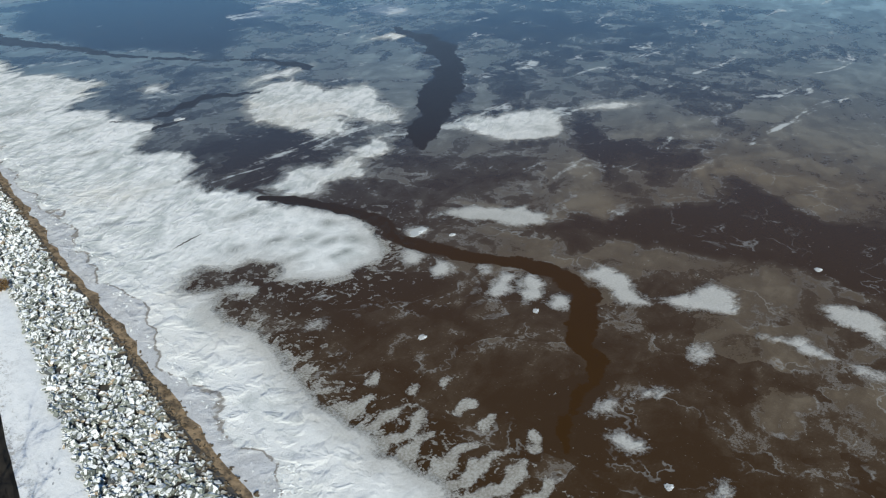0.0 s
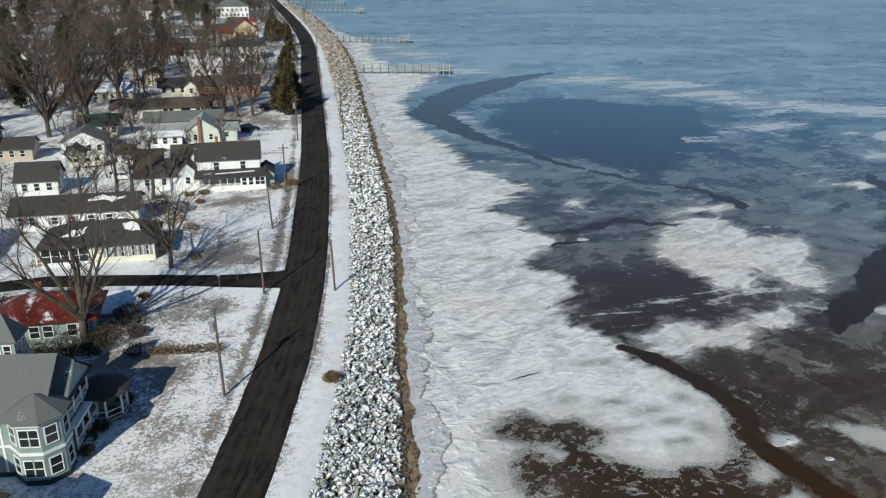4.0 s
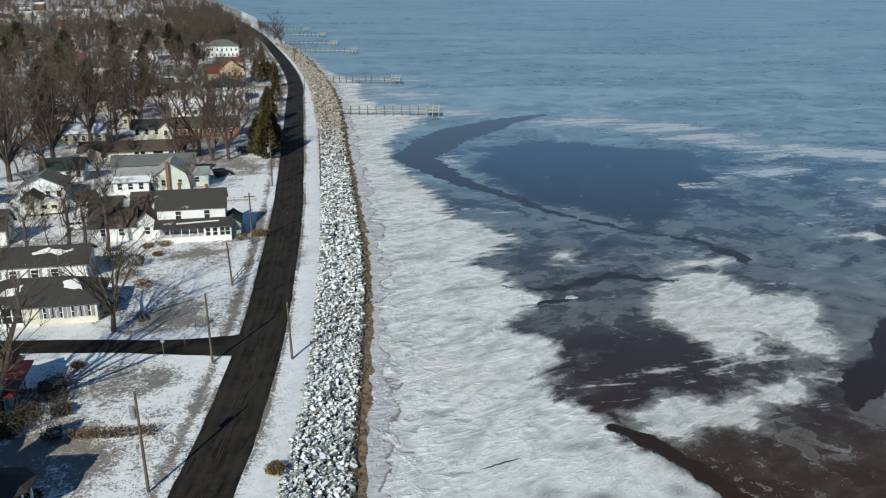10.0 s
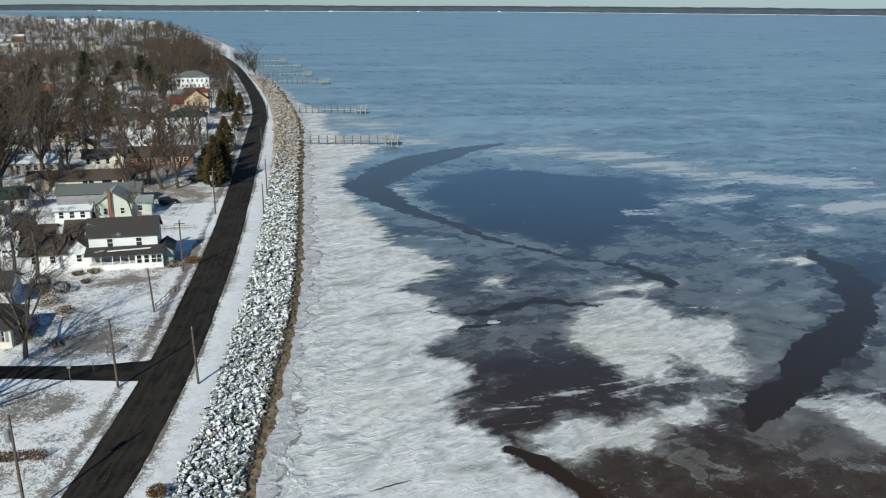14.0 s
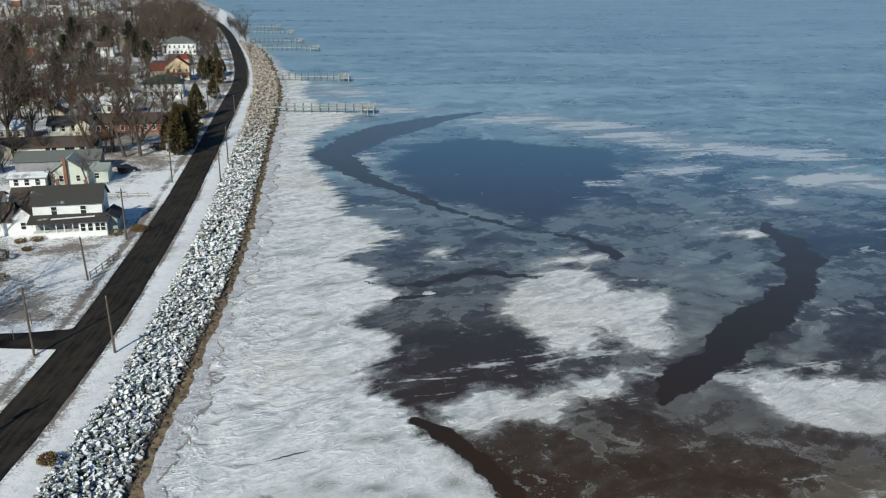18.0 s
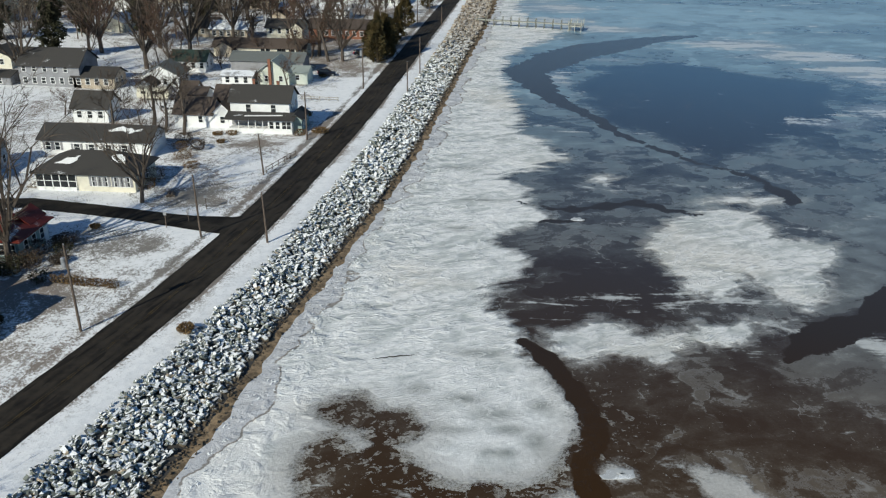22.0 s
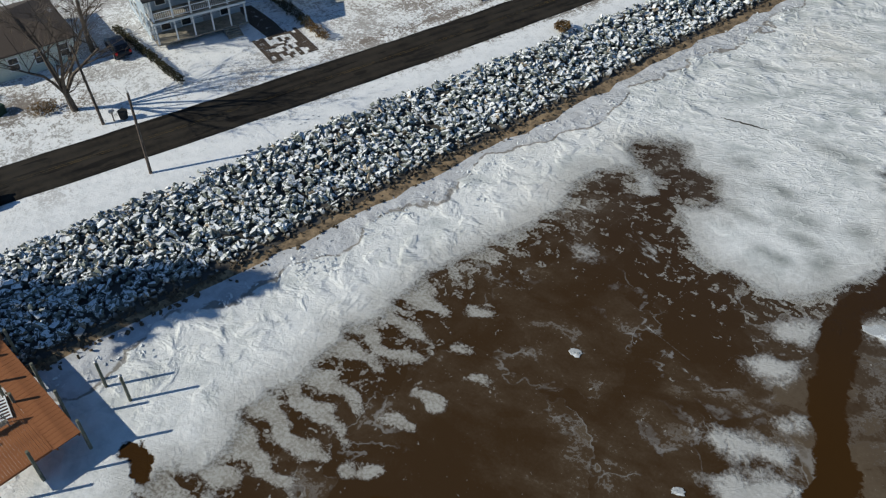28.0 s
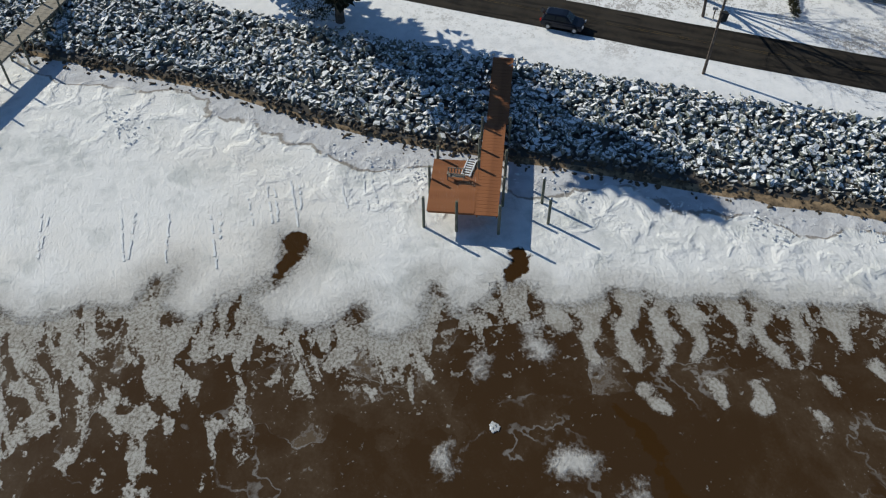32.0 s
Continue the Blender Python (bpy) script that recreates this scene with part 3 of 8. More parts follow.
def grid_mesh(name, P, mats, fields=()):
    """A sheet from an array of rows x columns x 3, with named fields on its corners."""
    r, c = P.shape[:2]
    me = bpy.data.meshes.new(name)
    idx = np.arange(r * c).reshape(r, c)
    q = np.stack([idx[:-1, :-1], idx[:-1, 1:], idx[1:, 1:], idx[1:, :-1]], -1).reshape(-1, 4)
    me.vertices.add(r * c)
    me.vertices.foreach_set("co", P.reshape(-1).astype(np.float32))
    me.loops.add(q.size)
    me.loops.foreach_set("vertex_index", q.ravel().astype(np.int32))
    me.polygons.add(len(q))
    me.polygons.foreach_set("loop_start", np.arange(0, q.size, 4, dtype=np.int32))
    me.update(calc_edges=True)
    me.polygons.foreach_set("use_smooth", [True] * len(q))
    for k, v in fields:
        me.attributes.new(k, "FLOAT", "POINT").data.foreach_set("value", v.ravel().astype(np.float32))
    for m in mats:
        me.materials.append(m)
    return me


# ---- plan: the shore, the revetment and the road as curves over y ----
TOE_Y = [-400, -120, -70, -41, -32, -20, -12, -2, 6, 19, 29, 41, 53, 65, 76, 91, 115, 141, 179, 237, 271, 308, 363, 427, 500, 558, 620, 726, 904, 1168, 1641, 2239, 3160, 4950]
TOE_X = [-110, -50, -33, -25, -23, -20.5, -17.5, -14.6, -13.3, -11.6, -10, -8.6, -6.8, -5, -3.8, -1.6, 1.8, 4.8, 7.6, 11.5, 14, 16.3, 18.2, 17.2, 14.5, 8.5, 0, -8, -12, -45, -135, -380, -800, -1600]
CREST_Y = [-400, -120, -70, -41, -15, -2, 7, 16, 26, 37, 47, 59, 70, 85, 112, 140, 190, 230, 279, 342, 402, 470, 544, 620, 726, 904, 1168, 1641, 2239, 3160, 4950]
CREST_X = [-122, -62, -45, -36, -28.6, -25.6, -23.8, -22, -20.1, -18.2, -16.3, -13.6, -11.2, -8.4, -5.2, -2.3, 1.2, 3.6, 6.2, 8.2, 8.0, 5.6, 0.6, -5, -13, -17, -50, -140, -390, -810, -1610]
ROAD_Y = [-400, -120, -60, -5, 13, 28, 47, 62, 77, 92, 111, 130, 160, 200, 250, 306, 343, 390, 429, 500, 618, 726, 800]
ROAD_X = [-150, -70, -52, -37.2, -32.4, -28.4, -23.7, -20.1, -16.9, -14.4, -11.9, -10.1, -7.5, -5.0, -2.3, 0.6, 2.6, 3.0, 2.0, -1.2, -8.2, -18.5, -29]


def curve(ys, xs):
    """A smooth curve through a few stations."""
    ys, xs = np.array(ys, float), np.array(xs, float)
    s = np.gradient(xs, ys)

    def at(y):
        y = np.clip(np.asarray(y, float), ys[0], ys[-1])
        i = np.clip(np.searchsorted(ys, y) - 1, 0, len(ys) - 2)
        h = ys[i + 1] - ys[i]
        t = (y - ys[i]) / h
        return ((2 * t**3 - 3 * t**2 + 1) * xs[i] + (t**3 - 2 * t**2 + t) * h * s[i]
                + (-2 * t**3 + 3 * t**2) * xs[i + 1] + (t**3 - t**2) * h * s[i + 1])

    return at


toe_x, crest_x, road_x = curve(TOE_Y, TOE_X), curve(CREST_Y, CREST_X), curve(ROAD_Y, ROAD_X)
GROUND, ROAD_HALF = 3.0, 2.95


def stretched(lo, hi, step, far_lo, far_hi, grow=1.12):
    a = list(np.arange(lo, hi + 1e-6, step))
    d, v = step, hi
    while v < far_hi:
        d *= grow
        v = min(v + d, far_hi)
        a.append(v)
    d, v = step, lo
    while v > far_lo:
        d *= grow
        v = max(v - d, far_lo)
        a.insert(0, v)
    return np.array(a)


# ---- the land: one sheet from the water's edge to far inland ----
def build_ground():
    ys = stretched(-60, 460, 2.0, -420, 4950, 1.08)
    toe, crest, road = toe_x(ys), crest_x(ys), road_x(ys)
    wob = np.array([noise.noise((y * 0.35, 0, 0)) + 0.6 * noise.noise((y * 0.9, 5, 0)) for y in ys])
    cols, zs, bare = [], [], []

    def col(x, z, b):
        cols.append(x), zs.append(np.full(len(ys), z) if np.isscalar(z) else z)
        tidy = np.interp(ys, [20, 52, 85], [0.25, 0.36, 1.0]) if b > 1.2 and len(cols) < 17 else np.interp(ys, [45, 80], [0.6, 1.0])
        bare.append(np.full(len(ys), b) * tidy + (np.clip((ys - 190) / 200, 0, 0.6) if 0.72 < b < 1.6 else 0))

    col(toe + 4.0, -0.8, 0)
    col(toe + 0.45 + (0.75 + 1.0 * wob) * np.interp(ys, [5, 40], [0.2, 1.0]), 0.03, 0)
    col(toe + 0.2, 0.30, 0)
    col(toe * 0.5 + crest * 0.5, 1.35, 0)
    col(crest + 0.4, 2.72, 0.1)
    col(crest - 0.8, 2.98, 0.1)
    near = np.minimum(road + ROAD_HALF, crest - 1.5)
    for k, b in ((0.5, 0.3), (0.8, 0.7), (0.93, 1.25), (1.0, 2.0)):
        col((crest - 0.8) * (1 - k) + (near + 0.4) * k, 3.0, b)
    left = near - 2 * ROAD_HALF
    col(left, 2.98, 1.9)
    for d, b in ((0.7, 1.1), (1.6, 2.5), (3.0, 1.0), (5, 0.9), (8, 1.0), (12, 1.0), (17, 1.05), (24, 1.1), (32, 1.15), (45, 1.0), (60, 1.0), (80, 1.05), (110, 1.2), (160, 1.6), (240, 2), (400, 2), (800, 2), (1800, 2), (3500, 2)):
        rise = 0.0 if d < 60 else min(7.0, (d - 60) * 0.03)
        col(left - d, 3.0 + rise, b)
    P = np.stack([np.stack(cols, 1), np.repeat(ys[:, None], len(cols), 1), np.stack(zs, 1)], -1)[:, ::-1]
    bare = np.stack(bare, 1)[:, ::-1]
    yard = np.clip((road[:, None] - 5 - P[..., 0]) / 4, 0, 1)
    for x, y, a, b, much in ((-14, 203, 8, 9, 0.45), (-24, 141, 5, 2.5, 1.6), (-24, 114, 6, 6, 1.9), (-25, 95, 6, 5, 1.9), (-34, 98, 5, 4, 1.0), (-27, 74, 5, 8, 0.55), (-34, 80, 8, 5, 0.9), (-40, 205, 25, 25, 0.4), (-45, 168, 18, 14, 0.35), (-60, 152, 5, 4, 1.6), (-40, 24, 5, 5, 1.1), (-30, 258, 30, 40, 0.8)):
        bare = bare + yard * much * np.exp(-(((P[..., 0] - x) / a) ** 2 + ((P[..., 1] - y) / b) ** 2))
    me = grid_mesh("ground", P, [SNOW, SAND, SOIL], [("bare", bare)])
    n = P.shape[1] - 1
    which = np.zeros((P.shape[0] - 1, n), np.int32)
    which[:, n - 2 :] = 1
    which[:, n - 4 : n - 2] = 2
    which[ys[:-1] > 540, n - 4 : n] = 0
    me.polygons.foreach_set("material_index", which.ravel())
    tagged(new("ground", me), "snow-covered land with bare grass, sloping to a sandy water's edge", "ground", kind="structure")


def ribbon(name, centre, half, ys, z, mats, label, category, lane=False, cols=9):
    u = np.linspace(-1, 1, cols)
    dx = np.gradient(centre, ys)
    k = 1 / np.sqrt(1 + dx**2)
    ragged = np.array([[0.16 * noise.noise((y * 0.7, s, 3)) for s in (0.0, 9.0)] for y in ys])
    off = half * u[None] + np.where(u < -0.99, ragged[:, :1], 0) + np.where(u > 0.99, ragged[:, 1:], 0)
    X, Y = centre[:, None] + off * k[:, None], ys[:, None] - off * (dx * k)[:, None]
    Z = np.full_like(X, z) - 0.05 * (u[None] ** 2)
    wear = np.exp(-((np.abs(u) - 0.28) / 0.12) ** 2) + np.exp(-((np.abs(u) - 0.72) / 0.12) ** 2)
    me = grid_mesh(name, np.stack([X, Y, Z], -1), mats, [("lane", np.repeat(wear[None], len(ys), 0))])
    return tagged(new(name, me), label, category, kind="structure")


build_ground()
road_ys = np.arange(-400, 800, 2.0)
ribbon("road", road_x(road_ys), ROAD_HALF, road_ys, 3.06, [ASPHALT], "dark worn asphalt road along the shore", "road", cols=17)
for side, nm in ((-0.13, "centre_line"), (0.13, "centre_line")):
    ribbon(nm, road_x(road_ys) + side, 0.05, road_ys, 3.072, [YELLOW], "faded yellow centre line on the road", "road marking", cols=3)


def side_street():
    xs = np.arange(-160, -12.9, 2.0)
    c = np.interp(xs, [-160, -62, -48, -34, -22, -16], [112, 106.5, 108.3, 106.0, 103.2, 102.6])
    g = np.array([2.0 + 0.022 * max(0, x + 28) ** 1.6 for x in xs])
    u = np.linspace(-1, 1, 9)
    rag = np.array([[0.25 * noise.noise((x * 0.6, s, 8)) for s in (0.0, 9.0)] for x in xs])
    off = g[:, None] * u[None] + np.where(u < -0.99, rag[:, :1], 0) + np.where(u > 0.99, rag[:, 1:], 0)
    Y = c[:, None] + off
    P = np.stack([np.repeat(xs[:, None], 9, 1), Y, np.full_like(Y, 3.03)], -1)[:, ::-1]
    me = grid_mesh("side_street", P, [ASPHALT], [("lane", np.zeros_like(Y))])
    tagged(new("side_street", me), "narrow dark asphalt side street between snowy yards", "road", kind="structure")


side_street()


def driveway():
    us = np.linspace(0, 1, 28)
    P = np.array([[(-38.6 - 14.6 * u + 0.3 * noise.noise((u * 9, v, 1)), -6.6 + 0.7 * u + (3.9 + 1.1 * u + 1.3 * (1 - u) ** 6) * v + 0.45 * noise.noise((u * 11, v * 3, 5)), 3.034) for v in np.linspace(0, 1, 7)] for u in us])
    me = grid_mesh("driveway", P[:, ::-1], [ASPHALT], [("lane", np.zeros(P.shape[:2]))])
    tagged(new("driveway", me), "short dark asphalt driveway joining the road", "driveway", kind="structure")


driveway()


# ---- the river: one sheet of ice and water to the far shore ----
def field_poly(X, Y, pts):
    """Signed distance to an outline, positive inside."""
    pts = np.array(pts, float)
    d, inside = np.full(X.shape, 1e9), np.zeros(X.shape, bool)
    for (ax, ay), (bx, by) in zip(pts, np.roll(pts, -1, 0)):
        ex, ey = bx - ax, by - ay
        t = np.clip(((X - ax) * ex + (Y - ay) * ey) / (ex * ex + ey * ey), 0, 1)
        d = np.minimum(d, np.hypot(X - ax - t * ex, Y - ay - t * ey))
        cut = (ay > Y) != (by > Y)
        inside ^= cut & (X < ex * (Y - ay) / (ey if ey else 1e-9) + ax)
    return np.where(inside, d, -d)


def field_line(X, Y, pts):
    """Half width minus distance along a crooked lane of stations (x, y, half width)."""
    out = np.full(X.shape, -1e9)
    for (ax, ay, aw), (bx, by, bw) in zip(pts[:-1], pts[1:]):
        ex, ey = bx - ax, by - ay
        t = np.clip(((X - ax) * ex + (Y - ay) * ey) / (ex * ex + ey * ey), 0, 1)
        out = np.maximum(out, aw + (bw - aw) * t - np.hypot(X - ax - t * ex, Y - ay - t * ey))
    return out


def blob(X, Y, x, y, a, b, turn=0.0):
    c, s = math.cos(radians(turn)), math.sin(radians(turn))
    u, v = ((X - x) * c + (Y - y) * s) / a, (-(X - x) * s + (Y - y) * c) / b
    return (1 - np.sqrt(u * u + v * v)) * min(a, b)


white_edge = curve([-400, -60, -40, 240, 270, 290, 310, 330, 350, 380, 400, 430, 500, 600, 750, 900, 1168, 2239, 4950],
                   [-80, 6, 7, 25, 27, 30, 31, 28, 28, 31, 27, 22, 18, 8, -8, -20, -60, -400, -1640])
LEAD_A = [(24.6, 79.4, 0.8), (27.3, 75.5, 1.1), (29.8, 71.2, 1.25), (31.3, 66.5, 1.4), (31.5, 61.5, 1.3), (29.7, 57, 1.2), (30.7, 52.5, 1.5), (32.6, 46.8, 1.4), (36, 42.3, 1.3), (37, 37, 1.6), (35.2, 32, 1.7), (30.4, 28.8, 1.6), (27.2, 26.5, 1.3), (25.5, 23.3, 1.2), (23, 22, 0.8), (18.5, 20.6, 0.6), (15, 19.6, 0.5), (13, 17.4, 0.4)]
LEAD_B = [(53.4, 77.8, 0.4), (57, 81, 2.2), (61, 84.6, 3.0), (67, 87.2, 2.2), (71, 91.6, 3.2), (78, 97, 3.9), (84, 101, 2.8), (89, 106, 3.4), (94.5, 110.5, 2.4), (98, 117, 3.4), (103.5, 122, 2.8), (105.5, 131, 3.0), (105, 137, 1.4), (107.5, 143, 0.4)]
LEAD_D = [(88, 68, 0.3), (80, 66, 1.4), (75, 60, 2.3), (70, 55, 1.9), (65, 49.5, 0.9)]
LEAD_E = [(-1.0, -8.3, 0.9), (0.6, -7.9, 0.7), (3.0, -8.8, 0.4)]
LEAD_G = [(-0.6, 10.2, 0.9), (0.8, 10.2, 0.8), (2.3, 9.9, 0.4)]
LEAD_C = [(26.2, 123.4, 0.4), (32.3, 121.2, 0.8), (37, 121.9, 1.1), (41.1, 123.9, 1.3), (45.1, 124.6, 1.5), (48.5, 122.5, 1.2), (54, 121.5, 0.4)]
LEAD_C2 = [(27, 114.8, 0.3), (30.5, 116.5, 0.7), (35, 117, 0.4)]
LEAD_HOOK = [(85, 283, 1.5), (67, 272, 5), (50, 257, 8), (38, 241, 7.5), (28.5, 223, 6), (31, 204, 4), (36, 190.5, 2.4), (42, 176.5, 1.6), (46, 164.5, 1.1), (53.6, 155, 0.9), (58.4, 147.5, 1.0), (63, 144.3, 0.7), (66.7, 138.5, 1.0), (70, 130, 2.0), (70.2, 127, 1.2)]
# the edge of the white shore ice, north to south, with its tongues and bays
EDGE_NORTH = [(-60, 300), (32, 300), (41, 288), (38, 274), (31, 260), (24.6, 243.6), (22, 224), (22.5, 208), (24.5, 190), (27, 174), (24.5, 165), (31, 155.5), (35, 147.5), (28.8, 141), (21, 136.5), (26.5, 130), (25.5, 124.5), (30, 115.5), (25.2, 113), (22, 107.5), (26, 101.2), (24.4, 96.2), (20.3, 92.3), (19.9, 88.3), (22, 85), (25, 81.5), (24.4, 79.3)]
EDGE_MIDDLE = [(25.1, 75.8), (27.3, 72.8), (29, 68.7), (30.2, 64), (29.3, 61.2), (28.2, 58.5), (26.8, 55.8), (25, 54.4), (21, 54), (18.2, 54), (16, 55.4), (14.3, 57.2), (12.8, 59), (10.8, 59.6), (9.6, 57.5), (8.2, 59.2), (6.8, 61), (4.8, 58.9), (3.9, 56), (4.4, 53.5), (5.2, 51), (4.6, 47), (3.6, 43.7), (2.8, 40), (2.6, 37.8), (2.2, 36.5), (2.4, 34.5), (2.4, 32.8), (3, 31), (2.6, 29.4), (1.8, 27.8)]
EDGE_SOUTH = [(2.4, 27), (2.6, 25), (3, 22.5), (2.4, 20), (2.2, 18), (3.6, 16.4), (4.2, 14), (4.2, 12), (2.2, 11.2), (2.2, 9.2), (5.2, 7), (6.1, 5.2), (2.6, 3.8), (6.8, 3), (8.4, 1.4), (8.1, -0.8), (5.4, -1.5), (8.4, -4.5), (7.8, -8.2), (5.8, -10.3), (3.2, -8), (0.4, -7), (-1.1, -8.2), (-0.8, -9.4), (2.7, -8.6), (4, -10), (6, -12.2), (8, -13.8), (8.2, -15.5), (6.4, -17), (3.4, -16.8), (4.6, -18.4), (7.4, -19.3), (7.6, -22.8), (9.4, -26), (9, -29), (7, -34), (9, -42), (6, -62), (-60, -62)]
INLET = [(5, 63.8), (6.3, 65.3), (8.5, 66.2), (10, 63.8), (13.2, 64.2), (14.5, 61.4), (12.6, 59.2), (10.8, 59.8), (9.6, 62), (7.5, 61.6)]
# grey slush tongues reaching out from the shore ice, with half widths
TONGUES = (
    [(2, 38.6, 0.5), (5.2, 37.9, 0.3)], [(1.6, 34.4, 0.9), (4, 34.2, 0.7), (6.4, 34.4, 0.4)], [(2.4, 31.6, 0.8), (6, 31.6, 0.5), (8.2, 30.9, 0.35)], [(2.2, 28.8, 0.8), (5.4, 28.6, 0.6), (8.4, 29.6, 0.4)],
    [(2, 26.4, 0.9), (4.4, 26.7, 0.6), (6.6, 27.4, 0.4)], [(2.4, 23.4, 0.9), (5.6, 23.6, 0.7), (8.2, 23.6, 0.5)], [(2.6, 21.2, 0.8), (6, 21.5, 0.6), (9.6, 21.2, 0.4)], [(2.2, 18.8, 0.9), (6, 18.6, 0.8), (9.4, 18.9, 0.5)],
    [(3, 16.2, 1.0), (6, 15.6, 0.9), (9, 16.2, 0.5)], [(3, 13.2, 1.0), (6.6, 13.6, 0.6)], [(7.4, 36.4, 0.3), (9, 36.8, 0.5)], [(9.4, 33, 0.5), (10.6, 32.6, 0.3)], [(10.4, 27.4, 0.6), (12, 28, 0.7)], [(10, 24.2, 0.3), (12, 24.8, 0.6)], [(11, 19.6, 0.4), (12.6, 20.6, 0.6)], [(12.4, 31, 0.5), (13.6, 31.4, 0.4)],
)
# white snow patches out on the thin ice
SNOW_PATCHES = (
    [(43.5, 109), (48, 117.7), (55.4, 123.2), (61.3, 123.2), (63.3, 118.1), (62.3, 113.2), (70.6, 110.8), (65.9, 101.4), (64.5, 95.7), (59.9, 90.1), (57.7, 93), (55.1, 99), (50.3, 92.3), (47.4, 92.8), (47.2, 97.3), (44.7, 99.5), (43.4, 103.6)],
    [(27.2, 82), (30.9, 82.2), (34.3, 85.2), (36.1, 84.2), (38.7, 81), (45.1, 83.6), (51.2, 86.5), (54.5, 83.7), (48.1, 80.3), (43.1, 79.7), (41, 75.5), (34.5, 77.7), (31.3, 75.1), (29.2, 77.2)],
    [(67, 80.5), (71, 82.9), (74, 80.2), (77.6, 79), (82.8, 76), (82, 72), (76, 66.5), (70.3, 67), (66.5, 71), (66, 76.2)],
    [(39.3, 58.6), (43.3, 57.1), (46.4, 52.8), (48.8, 47.9), (46.2, 46.8), (43, 48.8), (42.2, 52), (40, 54)],
    [(27.1, 38.4), (28.2, 40.2), (32.8, 41.7), (32.8, 40.5), (30.1, 38.4)],
    [(29.3, 35.7), (32.7, 39.3), (34.6, 39.6), (34.2, 36.9), (31.3, 34.7)],
    [(30, 32.5), (32.5, 34.6), (33.6, 33), (31.5, 31.2)],
    [(38.8, 35), (42.2, 34.6), (42.1, 31.7), (38.4, 25.6), (36.7, 28.1), (38.6, 32.4)],
    [(40.1, 25.6), (43.6, 23.8), (47.7, 23.3), (47.2, 20.3), (43.3, 18.2), (41.7, 20.7), (40.1, 23.1)],
    [(50.9, 12.3), (53.3, 10.8), (53.7, 8), (52.5, 5.9), (48.2, 4.3), (49.3, 6.9), (49.5, 10.5)],
    [(41.1, 14.2), (43.7, 10.9), (42.5, 7.3), (41.2, 9.2), (41.6, 12.3)],
    [(25.8, 51.4), (27.9, 53.8), (29.4, 53.8), (29.1, 51.4), (26.7, 50)],
    [(26, 46.4), (27.7, 48.4), (29.7, 49.5), (29.6, 46.7), (27.6, 45.9)],
    [(43, 49.7), (45.5, 53.5), (48.8, 52), (47.8, 49.7), (43.3, 49)],
    [(17.8, 12.8), (16.7, 13.5), (16.7, 15.8), (17.8, 16.5), (18.4, 15.4), (18.6, 13.2)],
    [(6.3, 10.8), (6, 11.6), (7.6, 12.1), (8.5, 13.1), (9.6, 12.7), (8.4, 11.1)],
)
# plates of thin ice: how pale each is, and its outline
PLATES = (
    (0.45, [(86.1, 95.1), (82.6, 88.3), (75.6, 81.1), (72.5, 81.9), (73.3, 85.6), (80.8, 92.4)]),
    (0.40, [(66.8, 58.9), (71.3, 57.9), (66.4, 52.8), (61.2, 49), (61, 43.6), (57.3, 40.7), (52.7, 41.6), (51.6, 46.3), (58, 52.2)]),
    (0.35, [(92.6, 73.5), (100.8, 67.9), (102.3, 57), (95.9, 46.5), (89.9, 46.8), (88.3, 52.1), (94.6, 58.1), (82, 54.5), (79.9, 58.5), (85.4, 62.9), (82.8, 67.5)]),
    (0.45, [(75.1, 41.1), (83, 43), (80, 39.4), (73.2, 37.1), (70.9, 38)]),
    (0.40, [(39.2, 11.2), (37.9, 9.8), (34.1, 8.5), (35.7, 5.7), (30.2, 3.4), (27.6, 4.9), (28.1, 7.5), (33.6, 10.2)]),
    (0.30, [(22, 20.6), (27.3, 20.4), (25, 17.6), (21.3, 18.8)]),
    (0.45, [(36.5, 57.7), (39.9, 58.6), (41.4, 57.3), (43.5, 59.6), (45.1, 56.3), (43.6, 53.2), (40.3, 53), (39.8, 56.2)]),
    (0.25, [(8.6, 43.6), (9.5, 46.6), (12.8, 47.6), (12.8, 44.4), (9.8, 43.1)]),
    (0.22, [(13.7, 42.7), (15.7, 46.1), (19.2, 46.5), (19.5, 42.3), (15.5, 42.2)]),
    (0.25, [(21.9, 42.4), (24.2, 43.7), (28.8, 43.6), (28.9, 41.8), (23.6, 39.4)]),
    (0.25, [(22.4, 38.6), (27.4, 39.2), (27.0, 36.6), (22.8, 36.0)]),
    (0.30, [(62.3, 113.2), (70.6, 110.8), (82, 101), (74, 95.5), (64.5, 90.5), (60, 90.1), (64.5, 95.7), (65.9, 101.4)]),
    (0.22, [(72.7, 134.4), (79.6, 135.1), (90.1, 140.7), (97.4, 143.4), (99.5, 132), (93, 117), (80, 106), (72, 114), (62, 127)]),
    (0.20, [(76, 30), (73, 24), (95, 10), (118, 30), (110, 52), (98, 46), (84, 42), (80, 37)]),
    (0.22, [(26.5, 47), (32, 40.5), (34, 44), (30, 50)]),
    (0.25, [(58, 79), (66, 81), (66, 72), (60, 66), (53, 72), (54, 77)]),
)


